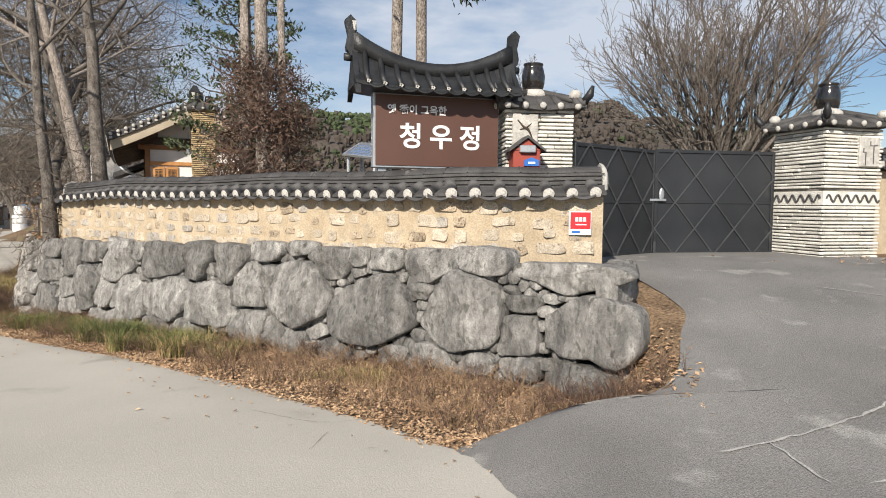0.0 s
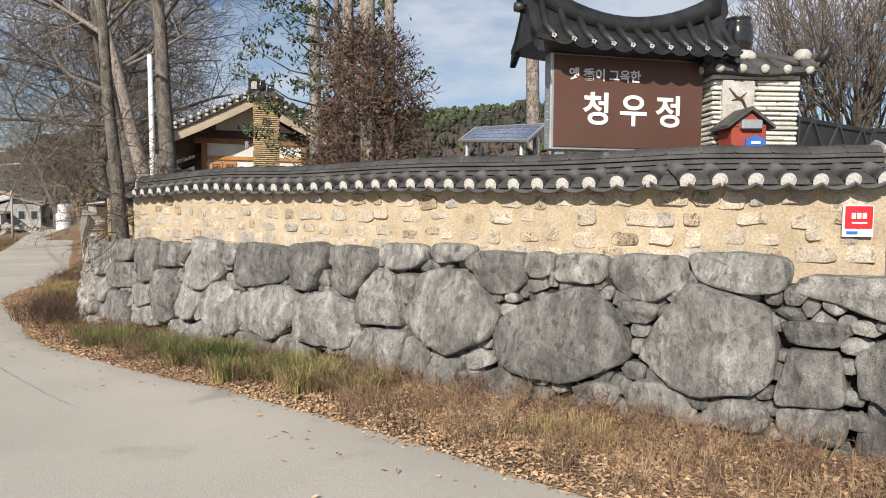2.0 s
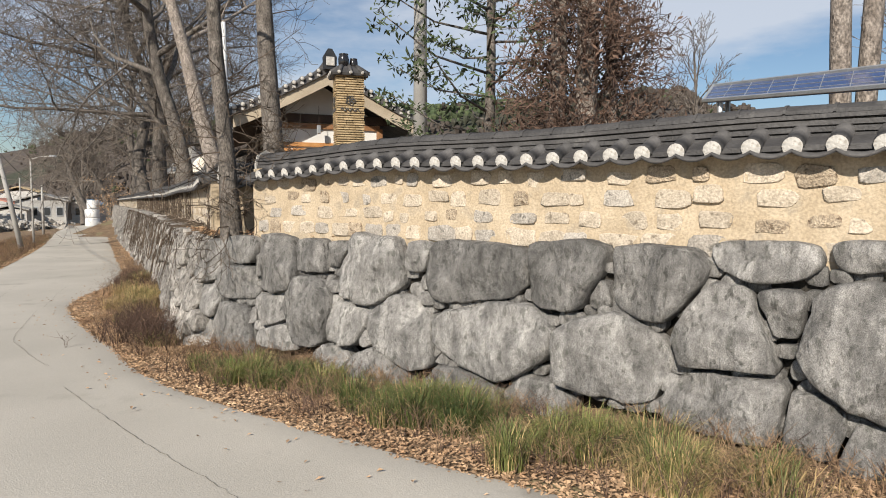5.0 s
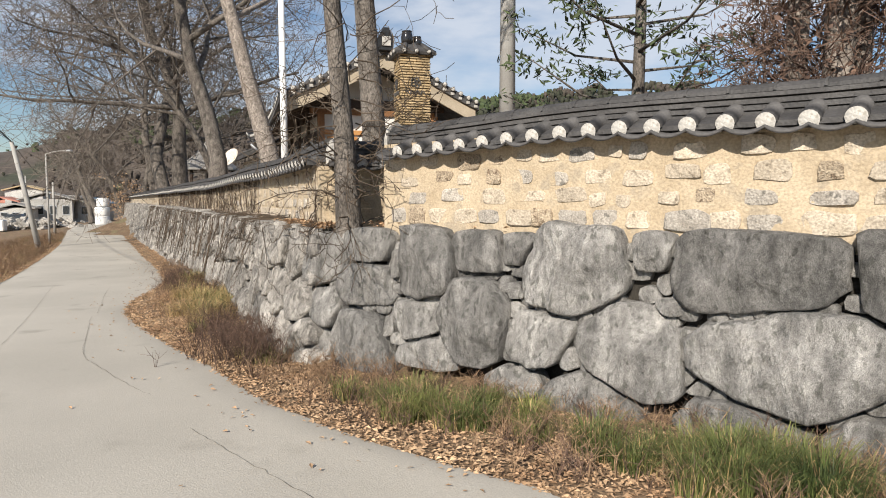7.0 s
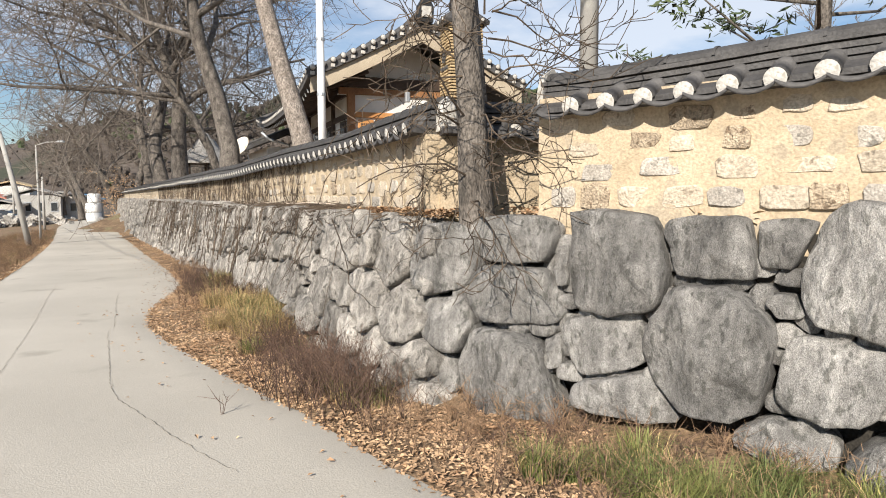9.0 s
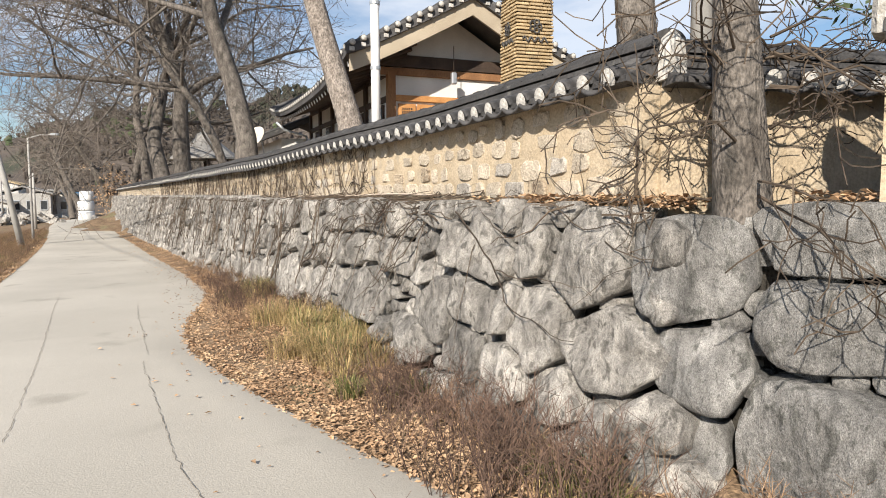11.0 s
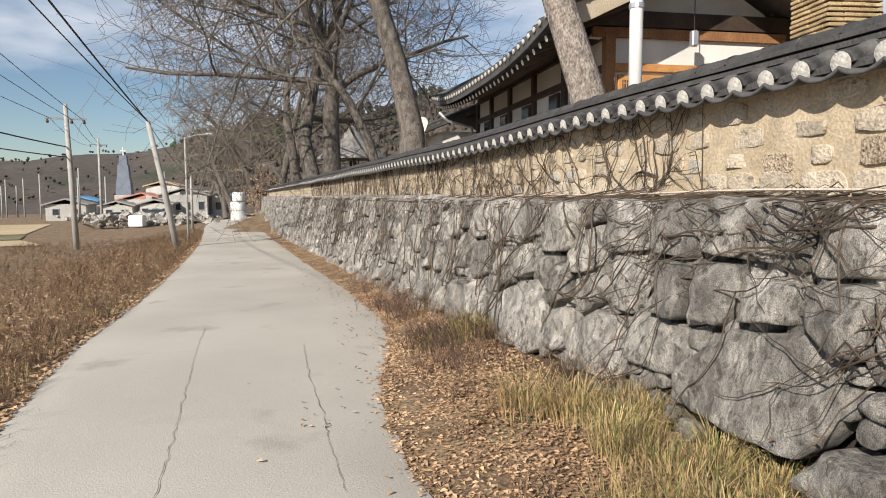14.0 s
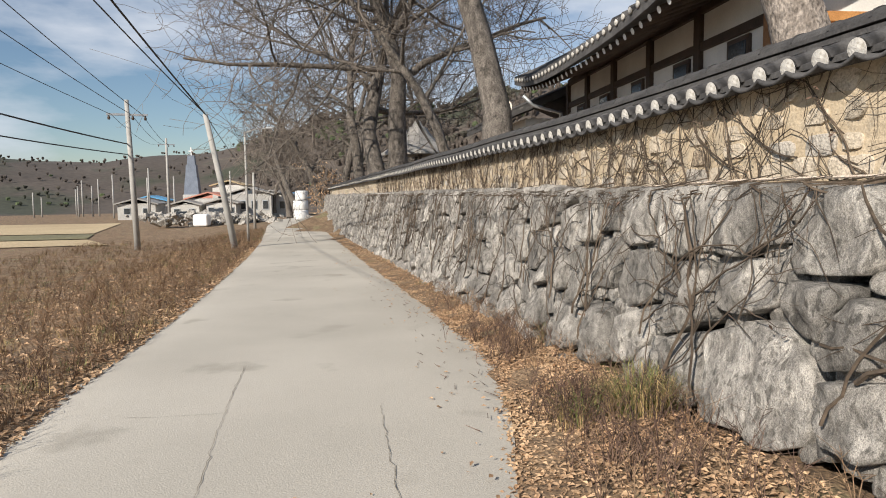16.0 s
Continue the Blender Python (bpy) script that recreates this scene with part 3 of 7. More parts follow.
def end_plug(path, s, over, half, z, rise, parent, sign):
    """Limed end of a coping."""
    rings = []
    for d, k in ((0.0, 1.0), (0.05 * sign, 0.92), (0.075 * sign, 0.7)):
        mid_o = over - half
        prof = [(half * 0.46 * k, -0.05 * k), (half * 0.5 * k, 0.08 * k), (half * 0.38 * k, 0.20 * k), (0, 0.26 * k), (-half * 0.38 * k, 0.2 * k), (-half * 0.5 * k, 0.08 * k), (-half * 0.46 * k, -0.05 * k)]
        rings.append([path.place(s, mid_o + o, z + rise - 0.08 + h) + Vector((*path.at(s)[1], 0)) * d for o, h in prof])
    part("limed_end", Shape().loft(rings), LIME, parent, "white lime plaster end")


# ---- boulder wall and plastered wall by the drive ----
def face_1(s, z, out):
    batter = 0.16 * (1.0 - z) + 0.0
    return FACE_1.place(s, out + batter - 0.12, z)


def eave_1(s):
    return 1.735 - 0.05 * smooth01(8.0, 10.5, s) + 0.012 * math.sin(s * 1.7) + 0.03 * smooth01(0.6, 0.0, s)


def foot_1(s):
    p = FACE_1.at(s)[0]
    return road_z(p.x, p.y)


wall_1 = tagged(new("wall_boulders"), "retaining wall of big grey granite boulders", "stone wall", kind="structure")
# backing sheet, coloured as the shade in the gaps between boulders
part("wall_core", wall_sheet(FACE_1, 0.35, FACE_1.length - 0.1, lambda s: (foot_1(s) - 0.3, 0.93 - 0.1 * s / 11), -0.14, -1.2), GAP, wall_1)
BOULDERS = []


def boulder(s, z, w, h):
    BOULDERS.append((s, z, w, h))


boulder(0.18, 0.47, 0.92, 0.64)
boulder(0.22, 0.02, 0.72, 0.34)
boulder(0.40, 0.92, 1.14, 0.30)
boulder(0.50, 0.73, 0.25, 0.11)
boulder(0.80, 0.04, 0.42, 0.24)
boulder(0.84, 0.34, 0.42, 0.44)
boulder(0.86, 0.65, 0.43, 0.17)
boulder(1.40, 1.04, 0.72, 0.29)
boulder(1.34, 0.02, 0.45, 0.22)
boulder(1.58, 0.48, 1.10, 0.86)
boulder(1.88, 0.03, 0.58, 0.26)
boulder(2.09, 0.67, 0.44, 0.19)
boulder(2.05, 0.95, 0.72, 0.38)
boulder(2.42, -0.02, 0.40, 0.18)
boulder(2.68, 0.98, 0.50, 0.27)
boulder(2.76, 0.43, 1.28, 0.83)
boulder(3.06, 0.99, 0.26, 0.25)
boulder(3.08, 0.80, 0.22, 0.12)
boulder(3.47, -0.18, 0.88, 0.41)
boulder(3.50, 0.90, 0.68, 0.40)
boulder(3.64, 0.05, 0.33, 0.20)
boulder(4.02, -0.14, 0.43, 0.38)
boulder(4.00, 0.52, 1.06, 0.91)
boulder(4.10, 1.04, 0.52, 0.21)
boulder(4.40, -0.02, 0.40, 0.40)
boulder(4.62, 0.64, 0.31, 0.33)
boulder(4.75, 0.97, 0.73, 0.29)
boulder(4.91, 0.00, 0.88, 0.44)
boulder(4.98, 0.50, 0.74, 0.62)
boulder(5.50, 0.77, 0.84, 0.56)
boulder(5.80, 0.21, 0.92, 0.63)
boulder(5.92, 0.64, 0.19, 0.24)
boulder(6.20, 0.78, 0.80, 0.57)
boulder(6.42, -0.22, 0.60, 0.28)
boulder(6.98, 0.16, 1.36, 0.68)
boulder(7.20, 0.72, 1.26, 0.56)
boulder(7.20, -0.28, 0.80, 0.28)
boulder(7.72, 0.44, 0.22, 0.14)
boulder(7.88, 0.83, 0.32, 0.30)
boulder(7.99, 0.10, 0.85, 0.67)
boulder(8.29, -0.28, 0.82, 0.34)
boulder(8.46, -0.04, 0.18, 0.20)
boulder(8.57, 0.66, 1.25, 0.70)
boulder(8.76, 0.08, 0.68, 0.45)
boulder(9.00, -0.29, 0.50, 0.24)
boulder(9.08, 0.79, 0.34, 0.30)
boulder(9.05, 0.44, 0.20, 0.14)
boulder(9.42, 0.16, 0.80, 0.79)
boulder(9.48, 0.75, 0.56, 0.39)
boulder(9.96, -0.21, 0.70, 0.29)
boulder(10.10, 0.07, 0.56, 0.39)
boulder(10.10, 0.60, 0.81, 0.71)
boulder(10.47, 0.58, 0.14, 0.30)
boulder(10.82, -0.18, 0.95, 0.70)
boulder(10.87, 0.32, 0.76, 0.45)
boulder(10.88, 0.74, 0.72, 0.37)
boulder(10.50, -0.02, 0.16, 0.24)
boulder(11.42, 0.08, 0.48, 0.46)
boulder(11.50, 0.55, 0.62, 0.58)
boulder(11.55, -0.30, 0.50, 0.35)

for i, ((s, z, w, h), poly) in enumerate(zip(BOULDERS, cells(BOULDERS))):
    if len(poly) > 2:
        part("boulder", stone_shape(poly, face_1, min(0.24, 0.22 * min(w, h) ** 0.7 + 0.03), i * 1.37 + 2, 0.012, 34, 0.06, 0.78), BOULDER, wall_1, smooth=True)

def inside(p, poly):
    """Whether a point lies in a convex polygon drawn counter-clockwise, or clockwise."""
    signs = [(b - a).x * (p - a).y - (b - a).y * (p - a).x > 0 for a, b in zip(poly, poly[1:] + poly[:1])]
    return all(signs) or not any(signs)


def fill_gaps():
    """Small stones wedged between the boulders."""
    rng = random.Random(6)
    polys = [p for p in cells(BOULDERS) if len(p) > 2]
    hulls = [[(sum(p, Vector((0, 0))) / len(p)) * 0.04 + q * 0.96 for q in p] for p in polys]
    seeds = []
    for _ in range(5000):
        q = Vector((rng.uniform(0.3, 11.4), rng.uniform(-0.15, 1.02 - 0.01)))
        if q.y > 0.98 - 0.012 * q.x or any((q - Vector(k[:2])).length < 0.11 for k in seeds) or any(inside(q, h) for h in hulls):
            continue
        seeds.append((q.x, q.y, rng.uniform(0.12, 0.24), rng.uniform(0.08, 0.16)))
    for i, poly in enumerate(cells(seeds, 1.1)):
        if len(poly) > 2:
            part("wedge_stone", stone_shape(poly, lambda s, z, o: face_1(s, z, o - 0.03), rng.uniform(0.04, 0.09), i * 1.9 + 40, 0.003, 12, 0.02, 0.6), BOULDER, wall_1, smooth=True)


fill_gaps()
FACE_3 = Path([(2.05, 7.35), (1.55, 5.95)])  # return of the boulders beside the drive
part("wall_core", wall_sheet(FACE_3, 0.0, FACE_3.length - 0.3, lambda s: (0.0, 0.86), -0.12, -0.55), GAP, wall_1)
SIDE = ((0.25, 0.85, 0.6, 0.35), (0.85, 0.88, 0.6, 0.3), (1.3, 0.86, 0.5, 0.36), (0.4, 0.45, 0.7, 0.45), (1.05, 0.45, 0.75, 0.5), (0.7, 0.1, 0.7, 0.3), (1.35, 0.1, 0.5, 0.35))
for i, poly in enumerate(cells(SIDE)):
    part("boulder", stone_shape(poly, lambda s, z, o: FACE_3.place(s, o + 0.1 * (1 - z), z), 0.14, i * 2.1 + 70, 0.004, 22, 0.05, 0.7), BOULDER, wall_1, smooth=True)

wall_2 = tagged(new("wall_plastered"), "ochre mud-plastered garden wall with embedded pale stones", "wall", kind="structure")
part("plaster_core", wall_sheet(PLAST_A, 0.0, PLAST_A.length, lambda s: (0.72, 1.76), 0.0, -0.42, 0.2, 0.025), PLASTER, wall_2)
roof_1 = coping(PLAST_A, 0.0, PLAST_A.length, eave_1, 0.252, "coping_drive_wall", "dark clay tile coping with white limed tile ends")
end_plug(PLAST_A, PLAST_A.length, 0.12, 0.32, eave_1(10.5), 0.15, roof_1, 1)
end_plug(PLAST_A, 0.0, 0.12, 0.32, eave_1(0), 0.15, roof_1, -1)


def embedded(path, s0, s1, rows, parent, where_z, seed, limit):
    """Stones set in the plaster, in loose rows."""
    rng = random.Random(seed)
    made = 0
    loose = Shape()
    for r in range(rows):
        s = s0 + rng.uniform(0, 0.3)
        while s < s1:
            w, h = rng.uniform(0.13, 0.31), rng.uniform(0.10, 0.165)
            lo, hi = where_z(s)
            z = lo + (hi - lo) * (r + 0.5 + rng.uniform(-0.16, 0.16)) / rows
            if r == 0:
                w, h, z = rng.uniform(0.2, 0.38), rng.uniform(0.13, 0.18), lo + 0.08
            tall = 1.0 if r == 0 else rng.choice((0.55, 0.8, 1.0))
            poly = [Vector((s + w / 2 * a * rng.uniform(0.78, 1.06), z + h / 2 * b * rng.uniform(0.72, 1.08))) for a, b in ((1, -0.85), (1, 0.75 * tall), (0.75, 1), (-0.3, 1), (-0.8, 0.95), (-1, 0.6 * tall), (-1, -0.8), (-0.6, -1), (0.7, -1))]
            put = lambda a, b, o: path.place(a, o + 0.004, b)
            if made < limit:
                part("wall_stone", stone_shape(poly, put, rng.uniform(0.004, 0.016), made * 0.77 + seed, 0.0, 16, 0.010, 0.84, sharp=0), rng.choice((WALLSTONE, WALLSTONE, WALLSTONE, GREYSTONE, RUSTSTONE)), parent, smooth=True)
            else:
                stone_shape(poly, put, rng.uniform(0.003, 0.012), made * 0.77 + seed, 0.0, 8, 0.008, 0.7, loose, 0)
            made += 1
            s += w + (rng.uniform(0.03, 0.2) if r else rng.uniform(0.0, 0.03))
    if loose.v:
        tagged(part("far_wall_stones", loose, WALLSTONE, parent, "pale stones set in plaster", True), kind="stuff")


embedded(PLAST_A, 0.05, PLAST_A.length - 0.1, 4, wall_2, lambda s: (0.98 + 0.1 * smooth01(4, 0, s), 1.66), 5, 300)

# ---- wall along the lane ----
def foot_2(s):
    p = FACE_2.at(s)[0]
    return road_z(p.x, p.y) + 0.05


def band_2(s):
    return 0.91 - 0.05 * smooth01(5, 9, s) - 0.12 * smooth01(9, 55, s)


EAVE_2 = [(0, 1.635), (2, 1.615), (5.5, 1.60), (8, 1.545), (11, 1.50), (18, 1.48), (57, 1.25)]


def eave_2(s):
    return lerp_table(EAVE_2, s) + 0.008 * math.sin(s * 1.1)


def face_2(s, z, out):
    return FACE_2.place(s, out + 0.22 * (0.9 - z) - 0.08, z)


wall_3 = tagged(new("wall_rubble"), "long rubble stone wall overgrown with bare vines", "stone wall", kind="structure")
# backing sheet again, dark to paint the shade between the rubble stones
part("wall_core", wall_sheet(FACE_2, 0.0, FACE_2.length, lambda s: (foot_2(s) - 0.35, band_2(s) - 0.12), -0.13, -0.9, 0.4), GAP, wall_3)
wall_4 = tagged(new("wall_lane"), "ochre plastered wall along the lane with embedded stones", "wall", kind="structure")
part("plaster_core", wall_sheet(PLAST_B, 0.0, PLAST_B.length, lambda s: (band_2(s) - 0.25, eave_2(s) + 0.03), 0.0, -0.40, 0.3, 0.025), PLASTER, wall_4)
roof_2 = coping(PLAST_B, 0.0, PLAST_B.length, eave_2, 0.252, "coping_lane_wall", "dark clay tile coping with white limed tile ends", 0.12, 0.30, 0.10)
end_plug(PLAST_B, 0.0, 0.02, 0.20, eave_2(0) - 0.02, 0.12, roof_2, -1)
part("plaster_core", wall_sheet(PLAST_R, 0.0, PLAST_R.length, lambda s: (0.62, 1.65), 0.0, -0.4, 0.2, 0.025), PLASTER, wall_4)
roof_3 = coping(PLAST_R, 0.0, PLAST_R.length, lambda s: 1.62, 0.252, "coping_return", "dark clay tile coping of the short return wall", 0.12, 0.30, 0.10)
embedded(PLAST_B, 0.05, PLAST_B.length - 0.1, 4, wall_4, lambda s: (band_2(s) + 0.0, eave_2(s) - 0.06), 9, 290)


STONES = []


def rubble(s, z, w, h):
    STONES.append((s, z, w, h))


rubble(0.07, 0.67, 0.34, 0.26)
rubble(0.05, 0.41, 0.28, 0.26)
rubble(0.29, 0.06, 0.80, 0.50)
rubble(0.02, -0.28, 0.42, 0.34)
rubble(0.28, -0.36, 0.28, 0.36)
rubble(0.55, 0.56, 0.60, 0.54)
rubble(0.60, -0.25, 0.48, 0.31)
rubble(0.81, 0.83, 0.30, 0.15)
rubble(0.88, 0.10, 0.45, 0.55)
rubble(1.04, 0.63, 0.36, 0.45)
rubble(1.13, -0.22, 0.52, 0.40)
rubble(1.21, 0.17, 0.27, 0.36)
rubble(1.39, 0.80, 0.27, 0.22)
rubble(1.52, 0.56, 0.56, 0.52)
rubble(1.60, 0.18, 0.56, 0.40)
rubble(1.64, -0.18, 0.52, 0.36)
rubble(2.00, 0.60, 0.45, 0.34)
rubble(1.95, 0.82, 0.35, 0.16)
rubble(2.25, 0.04, 0.74, 0.44)
rubble(2.40, 0.33, 0.70, 0.24)
rubble(2.37, 0.78, 0.42, 0.22)
rubble(2.48, 0.54, 0.38, 0.26)
rubble(2.45, -0.27, 1.05, 0.30)
rubble(2.93, 0.70, 0.34, 0.31)
rubble(2.92, 0.40, 0.36, 0.30)
rubble(3.30, 0.38, 0.42, 0.26)
rubble(3.34, 0.72, 0.46, 0.30)
rubble(3.68, 0.02, 1.10, 0.50)
rubble(3.68, 0.70, 0.40, 0.34)
rubble(3.72, 0.40, 0.36, 0.28)
rubble(3.10, -0.30, 0.45, 0.20)
rubble(4.08, 0.73, 0.50, 0.32)
rubble(4.10, 0.40, 0.36, 0.34)
rubble(4.62, 0.02, 0.60, 0.32)
rubble(4.60, 0.34, 0.48, 0.36)
rubble(4.58, 0.70, 0.44, 0.34)
rubble(5.12, 0.68, 0.62, 0.34)
rubble(5.06, 0.32, 0.40, 0.36)
rubble(5.30, -0.14, 0.70, 0.38)
rubble(5.50, 0.18, 0.60, 0.28)
rubble(5.62, 0.52, 0.46, 0.34)
rubble(5.68, 0.78, 0.44, 0.20)
rubble(5.92, -0.14, 0.38, 0.32)
rubble(6.00, 0.16, 0.34, 0.33)
rubble(6.28, 0.28, 0.42, 0.28)
rubble(6.30, 0.62, 0.54, 0.44)
rubble(6.62, -0.18, 0.70, 0.56)
rubble(6.90, 0.68, 0.62, 0.36)
rubble(6.80, 0.32, 0.56, 0.30)
rubble(7.30, -0.26, 0.46, 0.40)
rubble(7.46, 0.14, 0.62, 0.44)
rubble(7.58, 0.64, 0.72, 0.42)
rubble(7.75, -0.42, 0.42, 0.28)
rubble(8.02, -0.22, 0.56, 0.34)
rubble(8.14, 0.16, 0.60, 0.40)
rubble(8.20, 0.66, 0.46, 0.38)
rubble(8.62, 0.28, 0.46, 0.40)
rubble(8.60, -0.32, 0.56, 0.40)
rubble(8.68, 0.68, 0.48, 0.34)
rubble(9.12, 0.10, 0.52, 0.50)
rubble(9.20, -0.36, 0.56, 0.36)
rubble(9.16, 0.62, 0.48, 0.44)


def lay_rubble():
    rng = random.Random(21)
    seeds = sorted(STONES + [(0.45 * i + rng.uniform(-0.1, 0.1), foot_2(0.45 * i) - 0.13, rng.uniform(0.4, 0.6), rng.uniform(0.24, 0.34)) for i in range(22) if not 7 <= i <= 9])
    s = 9.62
    while s < FACE_2.length:
        lo, hi = foot_2(s) - 0.16, band_2(s) + 0.02
        big = 1.1 if s < 14 else 1.0
        wide = rng.uniform(0.30, 0.46) * big
        z = lo
        while z < hi - 0.05:
            h = rng.uniform(0.24, 0.44) * big
            if hi - z - h < 0.14:
                h = hi - z
            seeds.append((s + rng.uniform(-0.12, 0.12), z + h / 2, wide * rng.uniform(0.85, 1.25), h))
            z += h
        s += wide * 1.02
    loose = Shape()
    for i, (seed, poly) in enumerate(zip(seeds, cells_near(seeds))):
        if len(poly) < 3:
            continue
        if i < 300:
            near = i < len(STONES) + 19
            part("rubble_stone", stone_shape(poly, face_2, rng.uniform(0.10, 0.19) if near else rng.uniform(0.06, 0.15), i * 0.91, 0.02, 26 if near else 18, 0.06, 0.78, sharp=0), RUBBLE, wall_3, smooth=True)
        else:
            stone_shape(poly, face_2, rng.uniform(0.06, 0.13), i * 0.91, 0.013, 10, 0.05, 0.62, loose, 0)
    tagged(part("far_rubble", loose, RUBBLE, wall_3, "grey rubble stones", True), kind="stuff")


def cells_near(seeds):
    """Cells for a long row of seeds that runs on in s."""
    out = []
    for i in range(len(seeds)):
        lo, hi = max(0, i - 16), min(len(seeds), i + 17)
        near = [seeds[i]] + [q for k, q in enumerate(seeds[lo:hi]) if lo + k != i]
        out.append(one_cell(near))
    return out


def one_cell(near):
    return cells_first(near, 1.3)


def cells_first(seeds, margin):
    s, z, w, h = seeds[0]
    c = Vector((s, z))
    poly = [c + Vector((w / 2 * margin * math.cos(k * math.pi / 6), h / 2 * margin * math.sin(k * math.pi / 6))) * (1.15 if k % 3 else 1.0) for k in range(12)]
    for s2, z2, w2, h2 in seeds[1:]:
        d = Vector((s2 - s, z2 - z))
        if d.length < 1e-6:
            continue
        n = d.normalized()
        r1, r2 = 1 / math.hypot(n.x / w, n.y / h), 1 / math.hypot(n.x / w2, n.y / h2)
        poly = clip(poly, c + d * (r1 / (r1 + r2)), n)
        if len(poly) < 3:
            break
    return poly


lay_rubble()


def fill_rubble():
    """Small stones wedged between the larger ones of the lane wall."""
    rng = random.Random(16)
    hulls = [[(sum(p, Vector((0, 0))) / len(p)) * 0.05 + q * 0.95 for q in p] for p in cells_near(sorted(STONES)) if len(p) > 2]
    seeds = []
    for _ in range(4000):
        q = Vector((rng.uniform(0.1, 9.4), rng.uniform(-0.45, 0.84)))
        if q.y < foot_2(q.x) or (3.1 < q.x < 4.2 and q.y < 0.0) or any((q - Vector(k[:2])).length < 0.12 for k in seeds) or any(inside(q, h) for h in hulls):
            continue
        seeds.append((q.x, q.y, rng.uniform(0.12, 0.24), rng.uniform(0.08, 0.18)))
    for i, poly in enumerate(cells(seeds, 1.1)):
        if len(poly) > 2:
            part("wedge_stone", stone_shape(poly, lambda s, z, o: face_2(s, z, o - 0.03), rng.uniform(0.04, 0.08), i * 1.7 + 90, 0.004, 12, 0.02, 0.6, sharp=0), RUBBLE, wall_3, smooth=True)


fill_rubble()


# ---- lettering ----
def letters(name, body, size, m, material, parent, depth=0.004):
    curve = bpy.data.curves.new(name, "FONT")
    curve.body, curve.size, curve.extrude = body, size, depth
    curve.offset = 0.022 * size
    curve.align_x, curve.align_y = "CENTER", "CENTER"
    temp = bpy.data.objects.new(name, curve)
    scene.collection.objects.link(temp)
    me = bpy.data.meshes.new_from_object(temp.evaluated_get(bpy.context.evaluated_depsgraph_get()))
    bpy.data.objects.remove(temp)
    me.materials.clear()
    me.materials.append(material)
    ob = new(name, me)
    ob.parent, ob.matrix_basis = parent, m @ pose(0, 0, 0, 90)
    return ob


